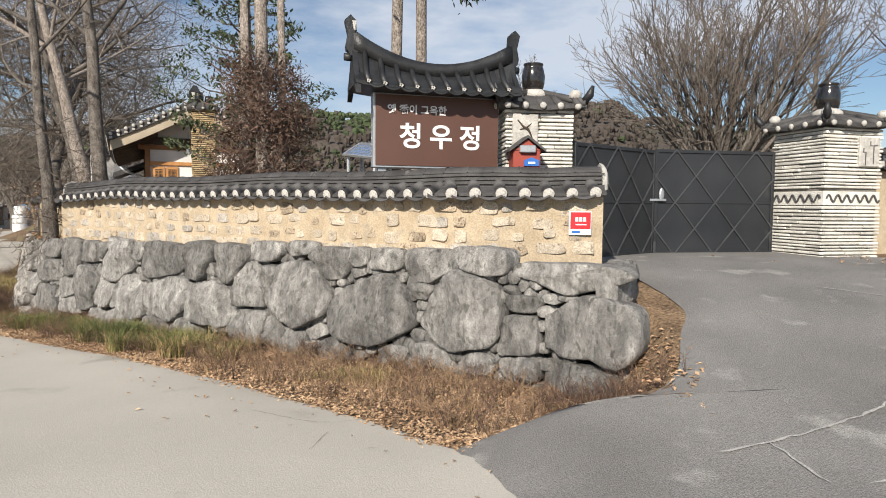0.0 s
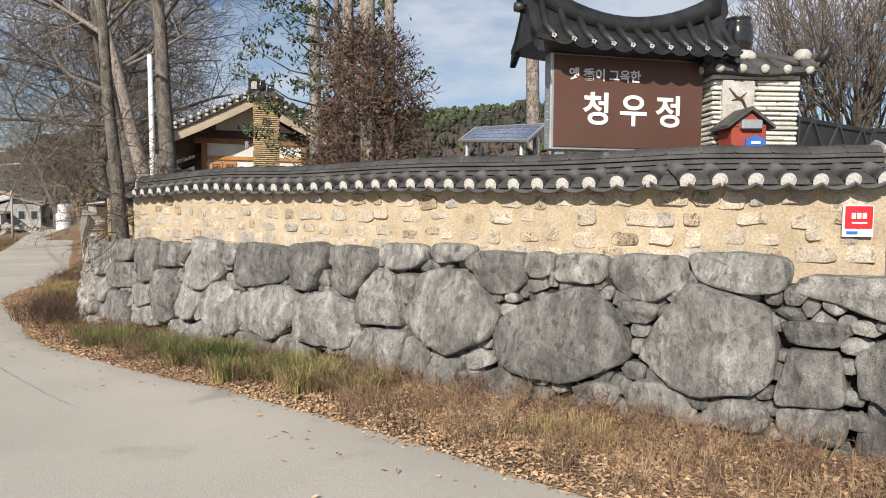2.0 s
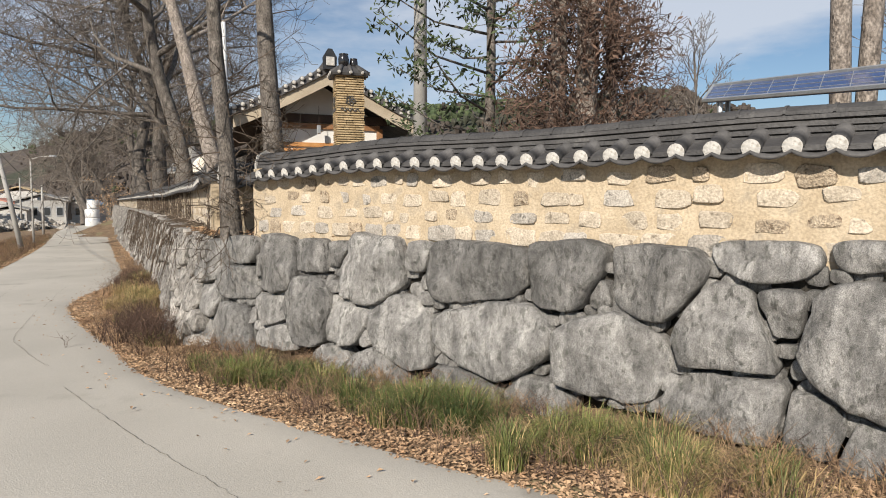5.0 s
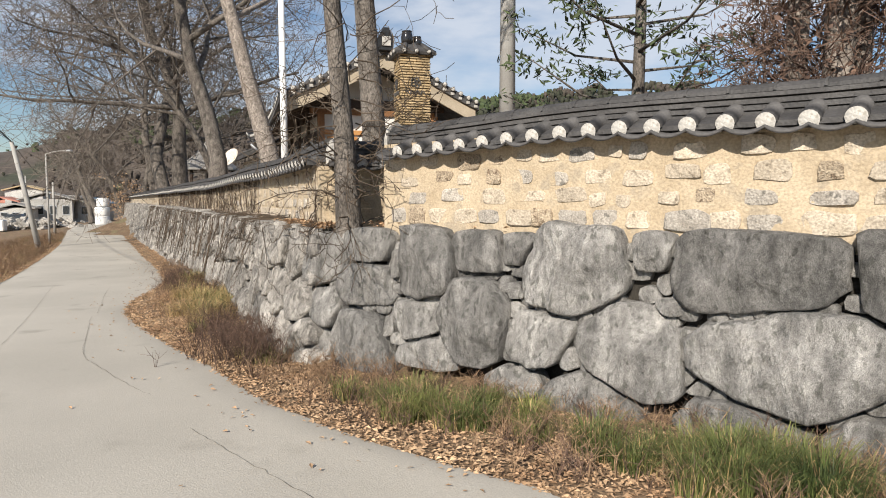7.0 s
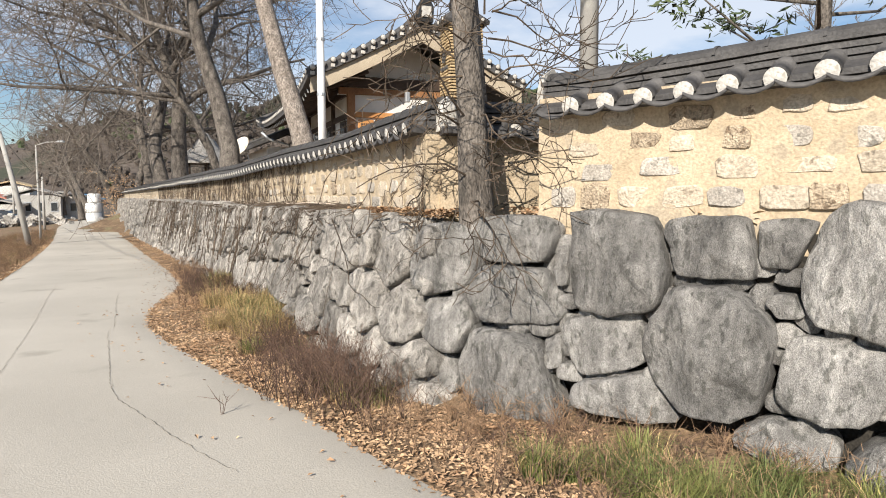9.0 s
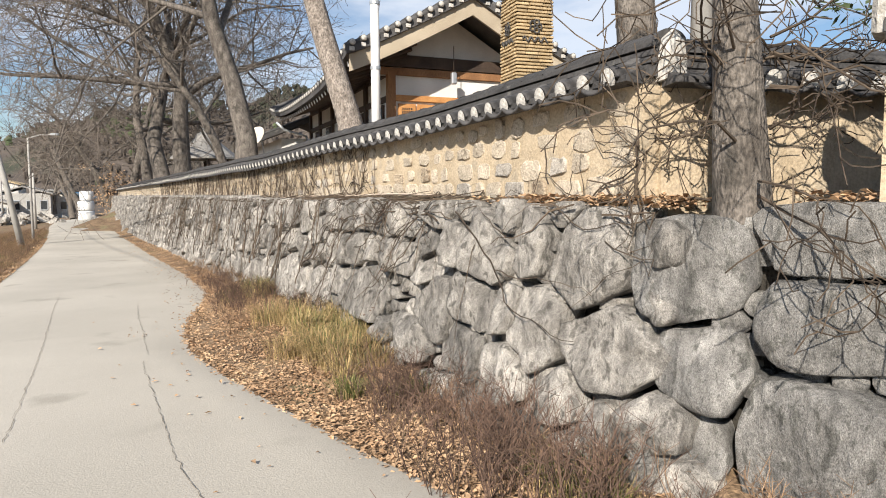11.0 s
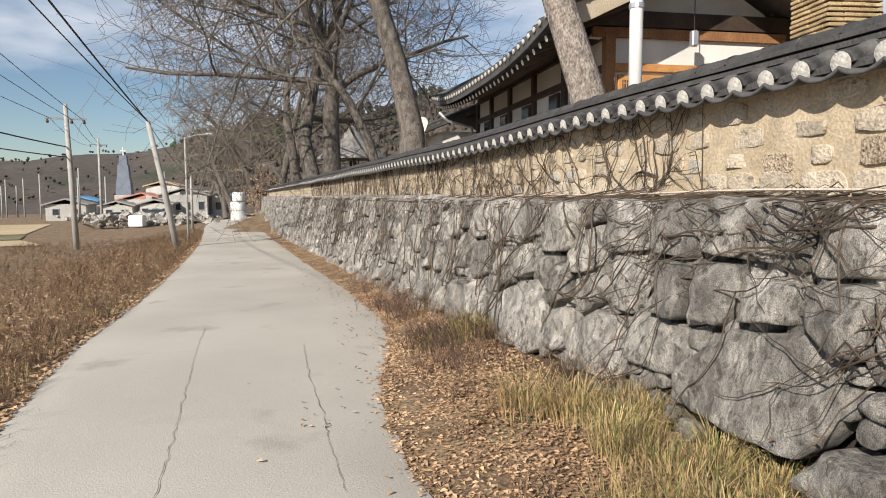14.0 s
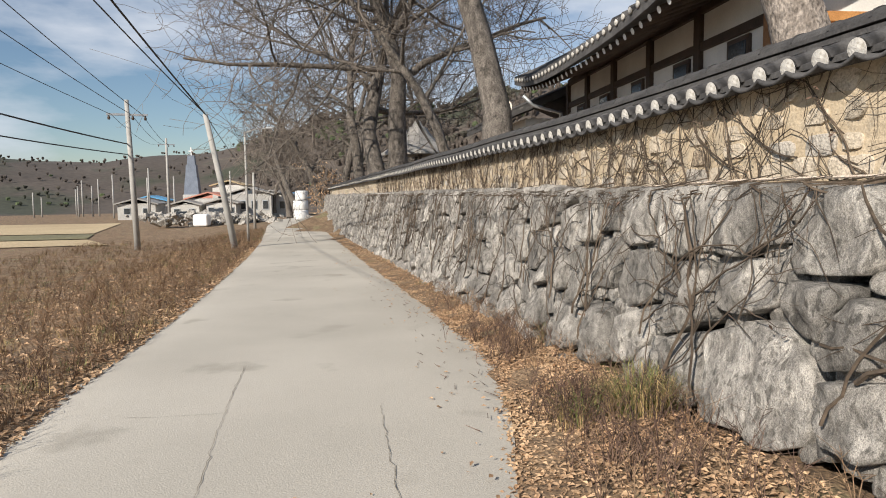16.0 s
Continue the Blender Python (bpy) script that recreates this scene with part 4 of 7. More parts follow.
# ---- sign board with its tiled roof ----
def build_sign():
    sign = thing("sign_board", "brown restaurant sign board under a black tiled roof", "sign", m=pose(-0.86, 8.07, 0, 0, 0, 15.7))
    w = 1.62
    part("sign_case", Shape().box(0, w, 0.012, 0.17, 2.06, 2.97, c=0.01), METAL, sign, "grey sheet metal case")
    part("sign_panel", Shape().box(0.03, w - 0.01, 0.0, 0.02, 2.09, 2.95, c=0.003), BROWN, sign, "brown painted panel")
    for i in range(12):
        part("rivet", Shape().lathe([(0.008, 0), (0.006, 0.005), (0.001, 0.007)], 8, pose(0.0, 0.09, 2.12 + i * 0.075, 0, -90)), METAL, sign)
    for body, x in (("청", 0.47), ("우", 0.855), ("정", 1.24)):
        letters("large_letter", body, 0.325, pose(x, -0.004, 2.435), WHITE, sign)
    letters("small_letters", "옛 香이 그윽한", 0.122, pose(0.55, -0.003, 2.77), WHITE, sign)
    for x in (0.12, w - 0.12):
        part("post", Shape().box(x - 0.05, x + 0.05, 0.05, 0.15, 0.8, 2.07), METAL, sign)

    def ridge_z(x):
        k = (x - w / 2) / (w / 2 + 0.24)
        return 3.25 + 0.28 * abs(k) ** 2.0

    x0, x1, n = -0.25, w + 0.2, 16
    rings = []
    for i in range(n + 1):
        x = x0 + (x1 - x0) * i / n
        k = (x - w / 2) / (w / 2 + 0.24)
        e = 3.0 + 0.06 * abs(k) ** 3
        rings.append([Vector(q) for q in ((x, -0.27, e - 0.04), (x, -0.27, e), (x, -0.1, e + 0.12), (x, 0.06, ridge_z(x) - 0.02), (x, 0.12, ridge_z(x) - 0.02), (x, 0.28, e + 0.12), (x, 0.45, e), (x, 0.45, e - 0.04))])
    part("roof_bed", Shape().loft(rings), BLACKTILE, sign)
    rings = []
    for i in range(n + 1):
        x = x0 + 0.02 + (x1 - x0 - 0.04) * i / n
        z = ridge_z(x)
        h = 0.09 + 0.07 * abs((x - w / 2) / (w / 2 + 0.24)) ** 2
        rings.append([Vector((x, y, z + q)) for y, q in ((0.01, -0.05), (0.03, h), (0.06, h + 0.025), (0.12, h + 0.025), (0.15, h), (0.17, -0.05))])
    part("roof_ridge", Shape().loft(rings), BLACKTILE, sign, smooth=True)
    for side, x in ((-1, x0 + 0.03), (1, x1 - 0.03)):
        z = ridge_z(x)
        poly = [(0, 0), (0.10, -0.06), (0.16, 0.06), (0.13, 0.22), (0.17, 0.40), (0.10, 0.47), (0.03, 0.40), (0.02, 0.22), (-0.04, 0.12)]
        part("ridge_end", Shape().plate([(x + side * (a - 0.05) * 0.95, z - 0.08 + b * 0.92) for a, b in (poly if side < 0 else poly)], 0.03, 0.15), BLACKTILE, sign)
        part("ridge_roll", Shape().lathe([(0.05, -0.05), (0.055, 0.0), (0.05, 0.05)], 10, pose(x + side * 0.05, 0.09, z - 0.03, 0, 90)), BLACKTILE, sign, smooth=True)
        part("ridge_roll", Shape().lathe([(0.045, -0.05), (0.05, 0.0), (0.045, 0.05)], 10, pose(x + side * 0.07, 0.09, z - 0.14, 0, 90)), BLACKTILE, sign, smooth=True)
        gable = [(-0.30, 2.90), (-0.24, 3.05), (0.09, z - 0.05), (0.42, 3.05), (0.48, 2.90), (0.36, 2.98), (0.09, z - 0.17), (-0.18, 2.98)]
        part("barge_board", Shape().plate([(a, b) for a, b in gable], -0.03, 0.03, pose(x, 0, 0, 0, 0, 90)), BLACKTILE, sign)
    part("roof_seal", Shape().loft([[Vector((x0 + 0.0, 0.02, 3.50 + 0.30)), Vector((x0 + 0.02, -0.0, 3.50 + 0.18)), Vector((x0 + 0.05, 0.02, 3.50 + 0.19)), Vector((x0 + 0.05, 0.02, 3.50 + 0.30))], [Vector((x0 + 0.0, 0.028, 3.50 + 0.30)), Vector((x0 + 0.02, 0.02, 3.50 + 0.18)), Vector((x0 + 0.05, 0.028, 3.50 + 0.19)), Vector((x0 + 0.05, 0.028, 3.50 + 0.30))]]), LIME, sign, "white oval mark")
    for i in range(10):
        x = -0.10 + i * (w + 0.12) / 9
        k = (x - w / 2) / (w / 2 + 0.24)
        e = 3.0 + 0.06 * abs(k) ** 3
        cover = part("cover_tile", Shape().tube([(x, -0.29, e + 0.01), (x, -0.1, e + 0.135), (x, 0.05, ridge_z(x))], [0.037, 0.036, 0.034], 8), BLACKTILE, sign, smooth=True)
        plug = Shape()
        for a in range(5):
            plug.lathe([(0.012, 0), (0.01, 0.006)], 6, pose(x + 0.017 * math.cos(a * 1.257), -0.293, e + 0.008 + 0.017 * math.sin(a * 1.257), 90))
        part("flower_plug", plug, LIME, cover, "pale flower-shaped tile end")
        lip = [[Vector((x + dx, y, e - 0.045 - 0.035 * (1 - (abs(dx - 0.095) / 0.095) ** 2) + up)) for dx in [0.19 * j / 6 for j in range(7)]] for y, up in ((-0.1, 0.14), (-0.30, 0.03), (-0.30, 0.01))]
        part("eave_tile", Shape().loft(lip, close=False), BLACKTILE, sign)


build_sign()


# ---- gate pillars of stacked slate ----
def jar(parent, x, y, z, s):
    part("jar", Shape().lathe([(0.12 * s, 0), (0.16 * s, 0.03 * s), (0.19 * s, 0.16 * s), (0.195 * s, 0.28 * s), (0.17 * s, 0.40 * s), (0.15 * s, 0.44 * s), (0.165 * s, 0.455 * s), (0.165 * s, 0.48 * s), (0.13 * s, 0.485 * s), (0.12 * s, 0.42 * s)], 22, pose(x, y, z)), JAR, parent, "glossy black earthenware jar", smooth=True)


def pillar(m, w, d, z0, z1, seed, label, band_z=None):
    rng = random.Random(seed)
    p = thing("gate_pillar", label, "gate pillar", "gate pillars", m=m)
    part("pillar_core", Shape().box(0.03, w - 0.03, 0.03, d - 0.03, z0, z1), SLATEGAP, p)
    z = z0
    courses = Shape()
    while z < z1 - 0.02:
        h = rng.uniform(0.030, 0.046)
        for a, length in ((0, w), (1, d)):
            s = -0.01
            while s < length - 0.05:
                n = min(rng.uniform(0.25, 0.8), length + 0.01 - s)
                if length - s - n < 0.12:
                    n = length + 0.01 - s
                o = rng.uniform(-0.03, 0.008)
                if not (band_z and band_z[0] < z < band_z[1]):
                    box = (s, s + n - 0.008, o, 0.06) if a == 0 else (o, 0.06, s, s + n - 0.008)
                    courses.box(*box, z + rng.uniform(0, 0.005), z + h, c=0.007)
                s += n
        z += h + 0.013
    part("slate_courses", courses, SLATE, p, "pale flat stones stacked in lime")
    if band_z:
        part("plain_band", Shape().box(-0.004, w, -0.004, d, *band_z), SLATE, p)
        zc = (band_z[0] + band_z[1]) / 2
        part("wave_tile", Shape().tube([(0.04 + (w - 0.06) * k / 60, -0.015, zc + 0.05 * math.sin(k * 0.62)) for k in range(61)], 0.014, 6), TILE, p, "dark tile edge in a wave")
        part("wave_tile", Shape().tube([(-0.015, 0.04 + (d - 0.06) * k / 60, zc + 0.05 * math.sin(k * 0.62)) for k in range(61)], 0.014, 6), TILE, p)
    # hipped tile cap
    cx, cy, over = w / 2, d / 2, 0.13
    rings = []
    for k, up in ((1.0, -0.02), (1.0, 0.03), (0.72, 0.10), (0.42, 0.20), (0.2, 0.25)):
        a, b = (w / 2 + over) * k, (d / 2 + over) * k
        rings.append([Vector((cx + sx * a, cy + sy * b, z1 + up + (0.05 if abs(sx * sy) == 1 and k == 1.0 else 0))) for sx, sy in ((-1, -1), (0, -1), (1, -1), (1, 0), (1, 1), (0, 1), (-1, 1), (-1, 0))])
    part("cap_bed", Shape().loft(rings), TILE, p)
    for side in range(4):
        turn = Matrix.Translation((cx, cy, 0)) @ Matrix.Rotation(side * math.pi / 2, 4, "Z")
        half, reach = (w / 2, d / 2 + over) if side % 2 == 0 else (d / 2, w / 2 + over)
        for i in range(5):
            x = (i - 2) * half * 0.52
            y2 = -reach * max(0.25, abs(x) / (half + over) * 0.95)
            cover = part("cover_tile", Shape().tube([turn @ Vector((x, -reach - 0.01, z1 + 0.04)), turn @ Vector((x * 0.98, (-reach + y2) / 2, z1 + 0.11)), turn @ Vector((x * 0.96, y2, z1 + 0.2))], [0.05, 0.048, 0.045], 8), TILE, p, smooth=True)
            part("lime_plug", Shape().lathe([(0.047, 0), (0.04, 0.02), (0.012, 0.03)], 10, turn @ pose(x, -reach - 0.008, z1 + 0.036, 90)), LIME, cover, "white lime end", smooth=True)
    for sx, sy in ((-1, -1), (1, -1), (1, 1), (-1, 1)):
        a = Vector((cx + sx * (w / 2 + over), cy + sy * (d / 2 + over), z1 + 0.08))
        b = Vector((cx + sx * 0.1, cy + sy * 0.1, z1 + 0.27))
        part("hip_tile", Shape().tube([a, a.lerp(b, 0.5) + Vector((0, 0, 0.0)), b], [0.055, 0.05, 0.045], 8), TILE, p, smooth=True)
        part("hip_horn", Shape().tube([a.lerp(b, 0.06), a + Vector((sx * 0.03, sy * 0.03, 0.10)), a + Vector((sx * 0.06, sy * 0.06, 0.21))], [0.05, 0.055, 0.02], 8), BLACKTILE, p, "black upturned corner tile", smooth=True)
        part("lime_lump", Shape().lathe([(0.03, 0), (0.08, 0.03), (0.085, 0.08), (0.05, 0.125), (0.01, 0.13)], 10, Matrix.Translation(a.lerp(b, 0.25) + Vector((0, 0, 0.0)))), LIME, p, "white lime lump", smooth=True)
    part("lime_collar", Shape().lathe([(0.22, 0), (0.21, 0.07), (0.16, 0.11), (0.13, 0.115)], 16, pose(cx, cy, z1 + 0.20)), LIME, p, smooth=True)
    jar(p, cx, cy, z1 + 0.28, 0.8 if w < 0.95 else 0.86)
    return p


pillar_a = pillar(pose(0.80, 8.50, 0, 0, 0, 6), 0.87, 0.85, 0.8, 2.84, 3, "white slate-stacked gate pillar with tile cap and black jar")
part("white_panel", Shape().box(0.07, 0.40, -0.045, 0.02, 2.36, 2.78, c=0.01), LIME, pillar_a, "white plaster panel with a crane drawing")
part("crane_mark", Shape().tube([(0.13, -0.05, 2.70), (0.20, -0.05, 2.62), (0.27, -0.05, 2.58), (0.31, -0.05, 2.50), (0.33, -0.05, 2.44)], [0.006, 0.014, 0.018, 0.012, 0.004], 5).tube([(0.16, -0.05, 2.58), (0.24, -0.05, 2.60), (0.31, -0.05, 2.66)], [0.005, 0.014, 0.004], 5), DARKWOOD, pillar_a, "dark bird-shaped mark")
pillar_b = pillar(pose(5.40, 9.40, 0, 0, 0, 15), 1.0, 1.0, 0.75, 2.78, 4, "tall white slate-stacked gate pillar with wave band", (1.66, 1.86))
part("white_panel", Shape().box(0.56, 0.92, -0.045, 0.02, 2.22, 2.64, c=0.01), LIME, pillar_b, "white plaster panel with branch marks")
part("branch_mark", Shape().tube([(0.66, -0.05, 2.24), (0.66, -0.05, 2.42), (0.62, -0.05, 2.42), (0.62, -0.05, 2.48)], 0.008, 5).tube([(0.80, -0.05, 2.26), (0.80, -0.05, 2.52), (0.74, -0.05, 2.52), (0.74, -0.05, 2.58)], 0.008, 5).tube([(0.80, -0.05, 2.52), (0.87, -0.05, 2.53)], 0.008, 5), TILE, pillar_b)

# ---- letter box ----
box_m = pose(0.86, 8.10, 0.05, 0, 0, 6)
letter_box = thing("letter_box", "red-brown wooden letter box with a dark gable roof", "letter box", m=box_m)
part("case", Shape().box(0.0, 0.34, 0.05, 0.33, 1.72, 2.26, c=0.008), REDBOX, letter_box)
part("roof_panel", Shape().plate([(-0.06, 2.22), (0.17, 2.39), (0.40, 2.22), (0.40, 2.25), (0.17, 2.425), (-0.06, 2.25)], 0.0, 0.38), TILE, letter_box, "dark gable roof")
part("gable_front", Shape().plate([(0.01, 2.24), (0.33, 2.24), (0.17, 2.375)], 0.04, 0.06), REDBOX, letter_box)
part("hood", Shape().box(0.07, 0.27, -0.01, 0.055, 2.21, 2.30, c=0.01), METAL, letter_box, "grey flap")
part("number_plate", Shape().plate([(0.13, 2.05), (0.32, 2.05), (0.32, 2.12), (0.225, 2.155), (0.13, 2.12)], 0.03, 0.046), BLUE, letter_box, "blue house number plate")
part("plate_mark", Shape().box(0.18, 0.27, 0.024, 0.031, 2.075, 2.10, c=0.001), WHITE, letter_box)
part("post", Shape().box(0.13, 0.21, 0.15, 0.23, 0.8, 1.73), DARKWOOD, letter_box)

# ---- alarm plate on the plaster ----
plate = thing("alarm_plate", "red and white security company plate on the wall", "sign", m=pose(1.36, 7.145, 0, 0, 0, 2))
part("plate_board", Shape().box(0.0, 0.245, -0.012, 0.0, 1.30, 1.555, c=0.002), WHITE, plate)
part("red_field", Shape().box(0.015, 0.235, -0.017, -0.012, 1.365, 1.545, c=0.001), RED, plate, "red upper field")
for i in range(3):
    part("letter_bar", Shape().box(0.065 + i * 0.043, 0.098 + i * 0.043, -0.02, -0.017, 1.445, 1.49, c=0.001), WHITE, plate)
part("letter_bar", Shape().box(0.07, 0.19, -0.02, -0.017, 1.405, 1.418, c=0.001), WHITE, plate)
part("lower_bar", Shape().box(0.03, 0.12, -0.016, -0.012, 1.32, 1.345, c=0.001), BLUE, plate)


# ---- sliding gate leaves ----
GATEBAR = mat("rubbed_gate_bar", (0.035, 0.037, 0.041), (0.06, 0.063, 0.067), 3, 50, 0.4, 0.1, grain=0.2)


def gate_leaf(m, w, z0, z1, label, latch):
    g = thing("gate_leaf", label, "gate", "gate leaves", m=m)
    part("sheet", Shape().box(0.01, w - 0.01, 0.0, 0.02, z0 + 0.02, z1 - 0.01, c=0.002), GATE, g)
    for name, b in (("frame_bar", (0, w, -0.02, 0.03, z1 - 0.05, z1)), ("frame_bar", (0, w, -0.02, 0.03, z0, z0 + 0.06)), ("frame_bar", (0, 0.05, -0.021, 0.031, z0, z1)), ("frame_bar", (w - 0.05, w, -0.021, 0.031, z0, z1)), ("rail", (0.05, w - 0.05, -0.012, 0.0, (z0 + z1) / 2 - 0.015, (z0 + z1) / 2 + 0.015))):
        part(name, Shape().box(*b), GATE, g)
    n = max(1, round(w / 0.62))
    cell, high = w / n, (z1 - z0) / 2
    for row in range(2):
        for i in range(n + 1):
            for sign in (-1, 1):
                x0, zz0 = i * cell, z0 + row * high
                for (a, za, b, zb) in ((x0, zz0 + high / 2, x0 + sign * cell / 2, zz0 + high), (x0, zz0 + high / 2, x0 + sign * cell / 2, zz0)):
                    if 0 <= a <= w and 0 <= b <= w:
                        part("lattice_bar", Shape().tube([(a, -0.012, za), (b, -0.012, zb)], 0.014, 4), GATEBAR, g)
    if latch:
        part("latch_plate", Shape().lathe([(0.085, 0), (0.08, 0.008), (0.02, 0.012)], 18, pose(0.10, -0.022, 1.80, 90) @ Matrix.Diagonal((0.5, 1.2, 1, 1))), METAL, g, "worn pale latch plate", smooth=True)
        part("bolt", Shape().box(-0.12, 0.16, -0.06, -0.035, 1.70, 1.735), METAL, g, "grey sliding bolt")
        part("lower_bolt", Shape().box(-0.02, 0.02, -0.05, -0.02, 0.92, 1.10), GATEBAR, g)
    return g


gate_leaf(pose(1.70, 8.66, 0, 0, 0, math.degrees(math.atan2(1.19, 1.44))), 1.86, 0.90, 2.45, "charcoal steel gate leaf with diamond bars, closed", False)
gate_leaf(pose(3.145, 9.855, 0, 0, 0, math.degrees(math.atan2(0.34, 1.92))), 1.97, 0.90, 2.47, "charcoal steel gate leaf with diamond bars and latch", True)
part_wall = tagged(part("wall_back_yard", wall_sheet(Path([(12.5, 12.4), (6.3, 10.2)]), 0, 6.5, lambda s: (0.7, 2.2), 0, -0.3, 0.4), PLASTER), "ochre yard wall beyond the gate pillar", "wall", kind="structure")
coping(Path([(12.5, 12.4), (6.3, 10.2)]), 0, 6.5, lambda s: 2.3, 0.252, "coping_yard_wall", "dark clay tile coping", 0.12, 0.3, 0.11)

# ---- solar panel ----
solar = thing("solar_panel", "blue solar panel on a grey frame behind the wall", "solar panel")
sa, sb, su = Vector((-1.78, 11.85, 2.47)), Vector((-0.95, 9.42, 2.24)), Vector((0.24, 0.40, 0.23))
sn = (sb - sa).cross(su).normalized()
part("panel", Shape().loft([[sa, sb, sb + su, sa + su], [p + sn * 0.03 for p in (sa, sb, sb + su, sa + su)]]), SOLAR, solar)
for k in range(9):
    a = sa.lerp(sb, k / 8)
    part("cell_line" if 0 < k < 8 else "frame_bar", Shape().tube([a + sn * 0.032, a + su + sn * 0.032], 0.004 if 0 < k < 8 else 0.022, 5), METAL, solar)
for k in range(5):
    a = su * (k / 4)
    part("cell_line" if 0 < k < 4 else "frame_bar", Shape().tube([sa + a + sn * 0.032, sb + a + sn * 0.032], 0.004 if 0 < k < 4 else 0.024, 5), METAL, solar)
for k in (0.1, 0.9):
    for u in (0.1, 0.9):
        q = sa.lerp(sb, k) + su * u
        part("leg", Shape().tube([(q.x, q.y, 0.8), q], 0.03, 6), METAL, solar)


# ---- tile-roofed house ----
def build_house():
    h = thing("house", "timber house with white walls and a curved tile roof", "house", m=pose(-11.39, 22.47, 0, 0, 0, 24.6))
    wide, deep, mid = 5.6, 10.6, 2.8

    def eave(y):
        k = (y - deep / 2) / (deep / 2)
        return 3.42 + 0.42 * abs(k) ** 3

    def roof_z(x, y):
        f = 1 - abs(x - mid) / mid
        top = 5.02 + 0.2 * abs((y - deep / 2) / (deep / 2)) ** 2.5
        return eave(y) + (top - eave(y)) * f ** 1.12

    rings = []
    for j in range(17):
        y = deep * j / 16
        up = [(wide * i / 16, roof_z(wide * i / 16, y)) for i in range(17)]
        rings.append([Vector((x, y, z)) for x, z in up] + [Vector((x, y, z - 0.13)) for x, z in reversed(up)])
    part("roof", Shape().loft(rings), TILE, h, "dark grey curved tile roof", smooth=False)
    for j in range(int(deep / 0.28) + 1):
        y = 0.06 + j * 0.28
        for sign in (-1, 1):
            pts = [(mid + sign * mid * (1 - f) * 1.005, y, roof_z(mid + sign * mid * (1 - f), min(y, deep)) + 0.03) for f in (0, 0.2, 0.45, 0.7, 0.97)]
            cover = part("cover_tile", Shape().tube(pts, 0.07, 6), TILE, h, smooth=True)
            if sign < 0:
                part("lime_plug", Shape().lathe([(0.066, 0), (0.05, 0.02), (0.02, 0.03)], 8, pose(-0.014, y, roof_z(0, y) + 0.03, 0, -90)), LIME, cover, "white lime end", smooth=True)
    for j in range(33):
        y = 0.35 + j * 0.31
        part("rafter", Shape().tube([(0.12, y, eave(y) - 0.19), (1.6, y, eave(y) + 0.35)], 0.055, 7), DARKWOOD, h, smooth=True)
        part("rafter_end", Shape().lathe([(0.055, 0), (0.05, 0.008), (0.01, 0.01)], 9, pose(0.122, y, eave(y) - 0.19, 0, -110)), WHITE, h, "white painted rafter end")
    # tiles along the gable edge, barge boards
    for sign in (-1, 1):
        for k in range(11):
            f = 0.04 + k * 0.085
            x = mid + sign * mid * (1 - f)
            z = roof_z(x, 0)
            cover = part("edge_tile", Shape().tube([(x, -0.06, z + 0.06), (x, 0.45, z + 0.07)], 0.07, 8), TILE, h, smooth=True)
            part("lime_plug", Shape().lathe([(0.066, 0), (0.05, 0.02), (0.02, 0.03)], 9, pose(x, -0.062, z + 0.06, 90)), LIME, cover, "white lime end", smooth=True)
            part("lime_lug", Shape().box(x - 0.05, x + 0.05, -0.03, 0.02, z - 0.10, z - 0.02), LIME, cover)
        poly = [(mid + sign * mid * (1 - f), roof_z(mid + sign * mid * (1 - f), 0) - 0.12) for f in (0.03, 0.2, 0.4, 0.6, 0.8, 1.0)]
        low = [(x, z - 0.36) for x, z in reversed(poly)]
        part("barge_board", Shape().plate(poly + low, 0.08, 0.14), PALEWOOD, h, "broad weathered barge board")
    rings = []
    for j in range(17):
        y = -0.05 + (deep + 0.1) * j / 16
        z = roof_z(mid, max(0, min(deep, y)))
        rings.append([Vector((mid + a, y, z + b)) for a, b in ((-0.16, -0.02), (-0.14, 0.22), (-0.09, 0.30), (0.09, 0.30), (0.14, 0.22), (0.16, -0.02))])
    part("ridge", Shape().loft(rings), TILE, h)
    part("ridge_end", Shape().plate([(mid - 0.18, 5.15), (mid + 0.18, 5.15), (mid + 0.2, 5.5), (mid + 0.06, 5.74), (mid - 0.06, 5.74), (mid - 0.2, 5.5)], -0.2, -0.04), BLACKTILE, h)
    part("ridge_cap", Shape().box(mid - 0.12, mid + 0.12, -0.24, -0.2, 5.25, 5.5), LIME, h, "white limed ridge end")
    # walls
    gx0, gx1, gy0, gy1 = 1.25, 4.6, 1.05, 9.7
    part("wall", Shape().box(gx0, gx1, gy0, gy1, 1.25, 3.75), WHITEWALL, h, "white limewashed wall panels")
    part("gable_wall", Shape().plate([(0.95, 3.55), (4.7, 3.55), (4.2, 4.05), (mid, 4.85), (1.4, 4.05)], gy0 + 0.02, gy0 + 0.2), WHITEWALL, h, "white gable")
    part("plinth", Shape().box(0.7, 5.0, 0.5, 10.2, 0.7, 1.27), BOULDER, h, "grey stone plinth")
    for x in (gx0, gx1):
        part("post", Shape().box(x - 0.09, x + 0.09, gy0 - 0.10, gy0 + 0.06, 1.25, 3.6), WOOD, h)
    for y in (2.9, 4.7, 6.5, 8.2, gy1):
        part("post", Shape().box(gx0 - 0.08, gx0 + 0.08, y - 0.09, y + 0.09, 1.25, 3.6), DARKWOOD, h)
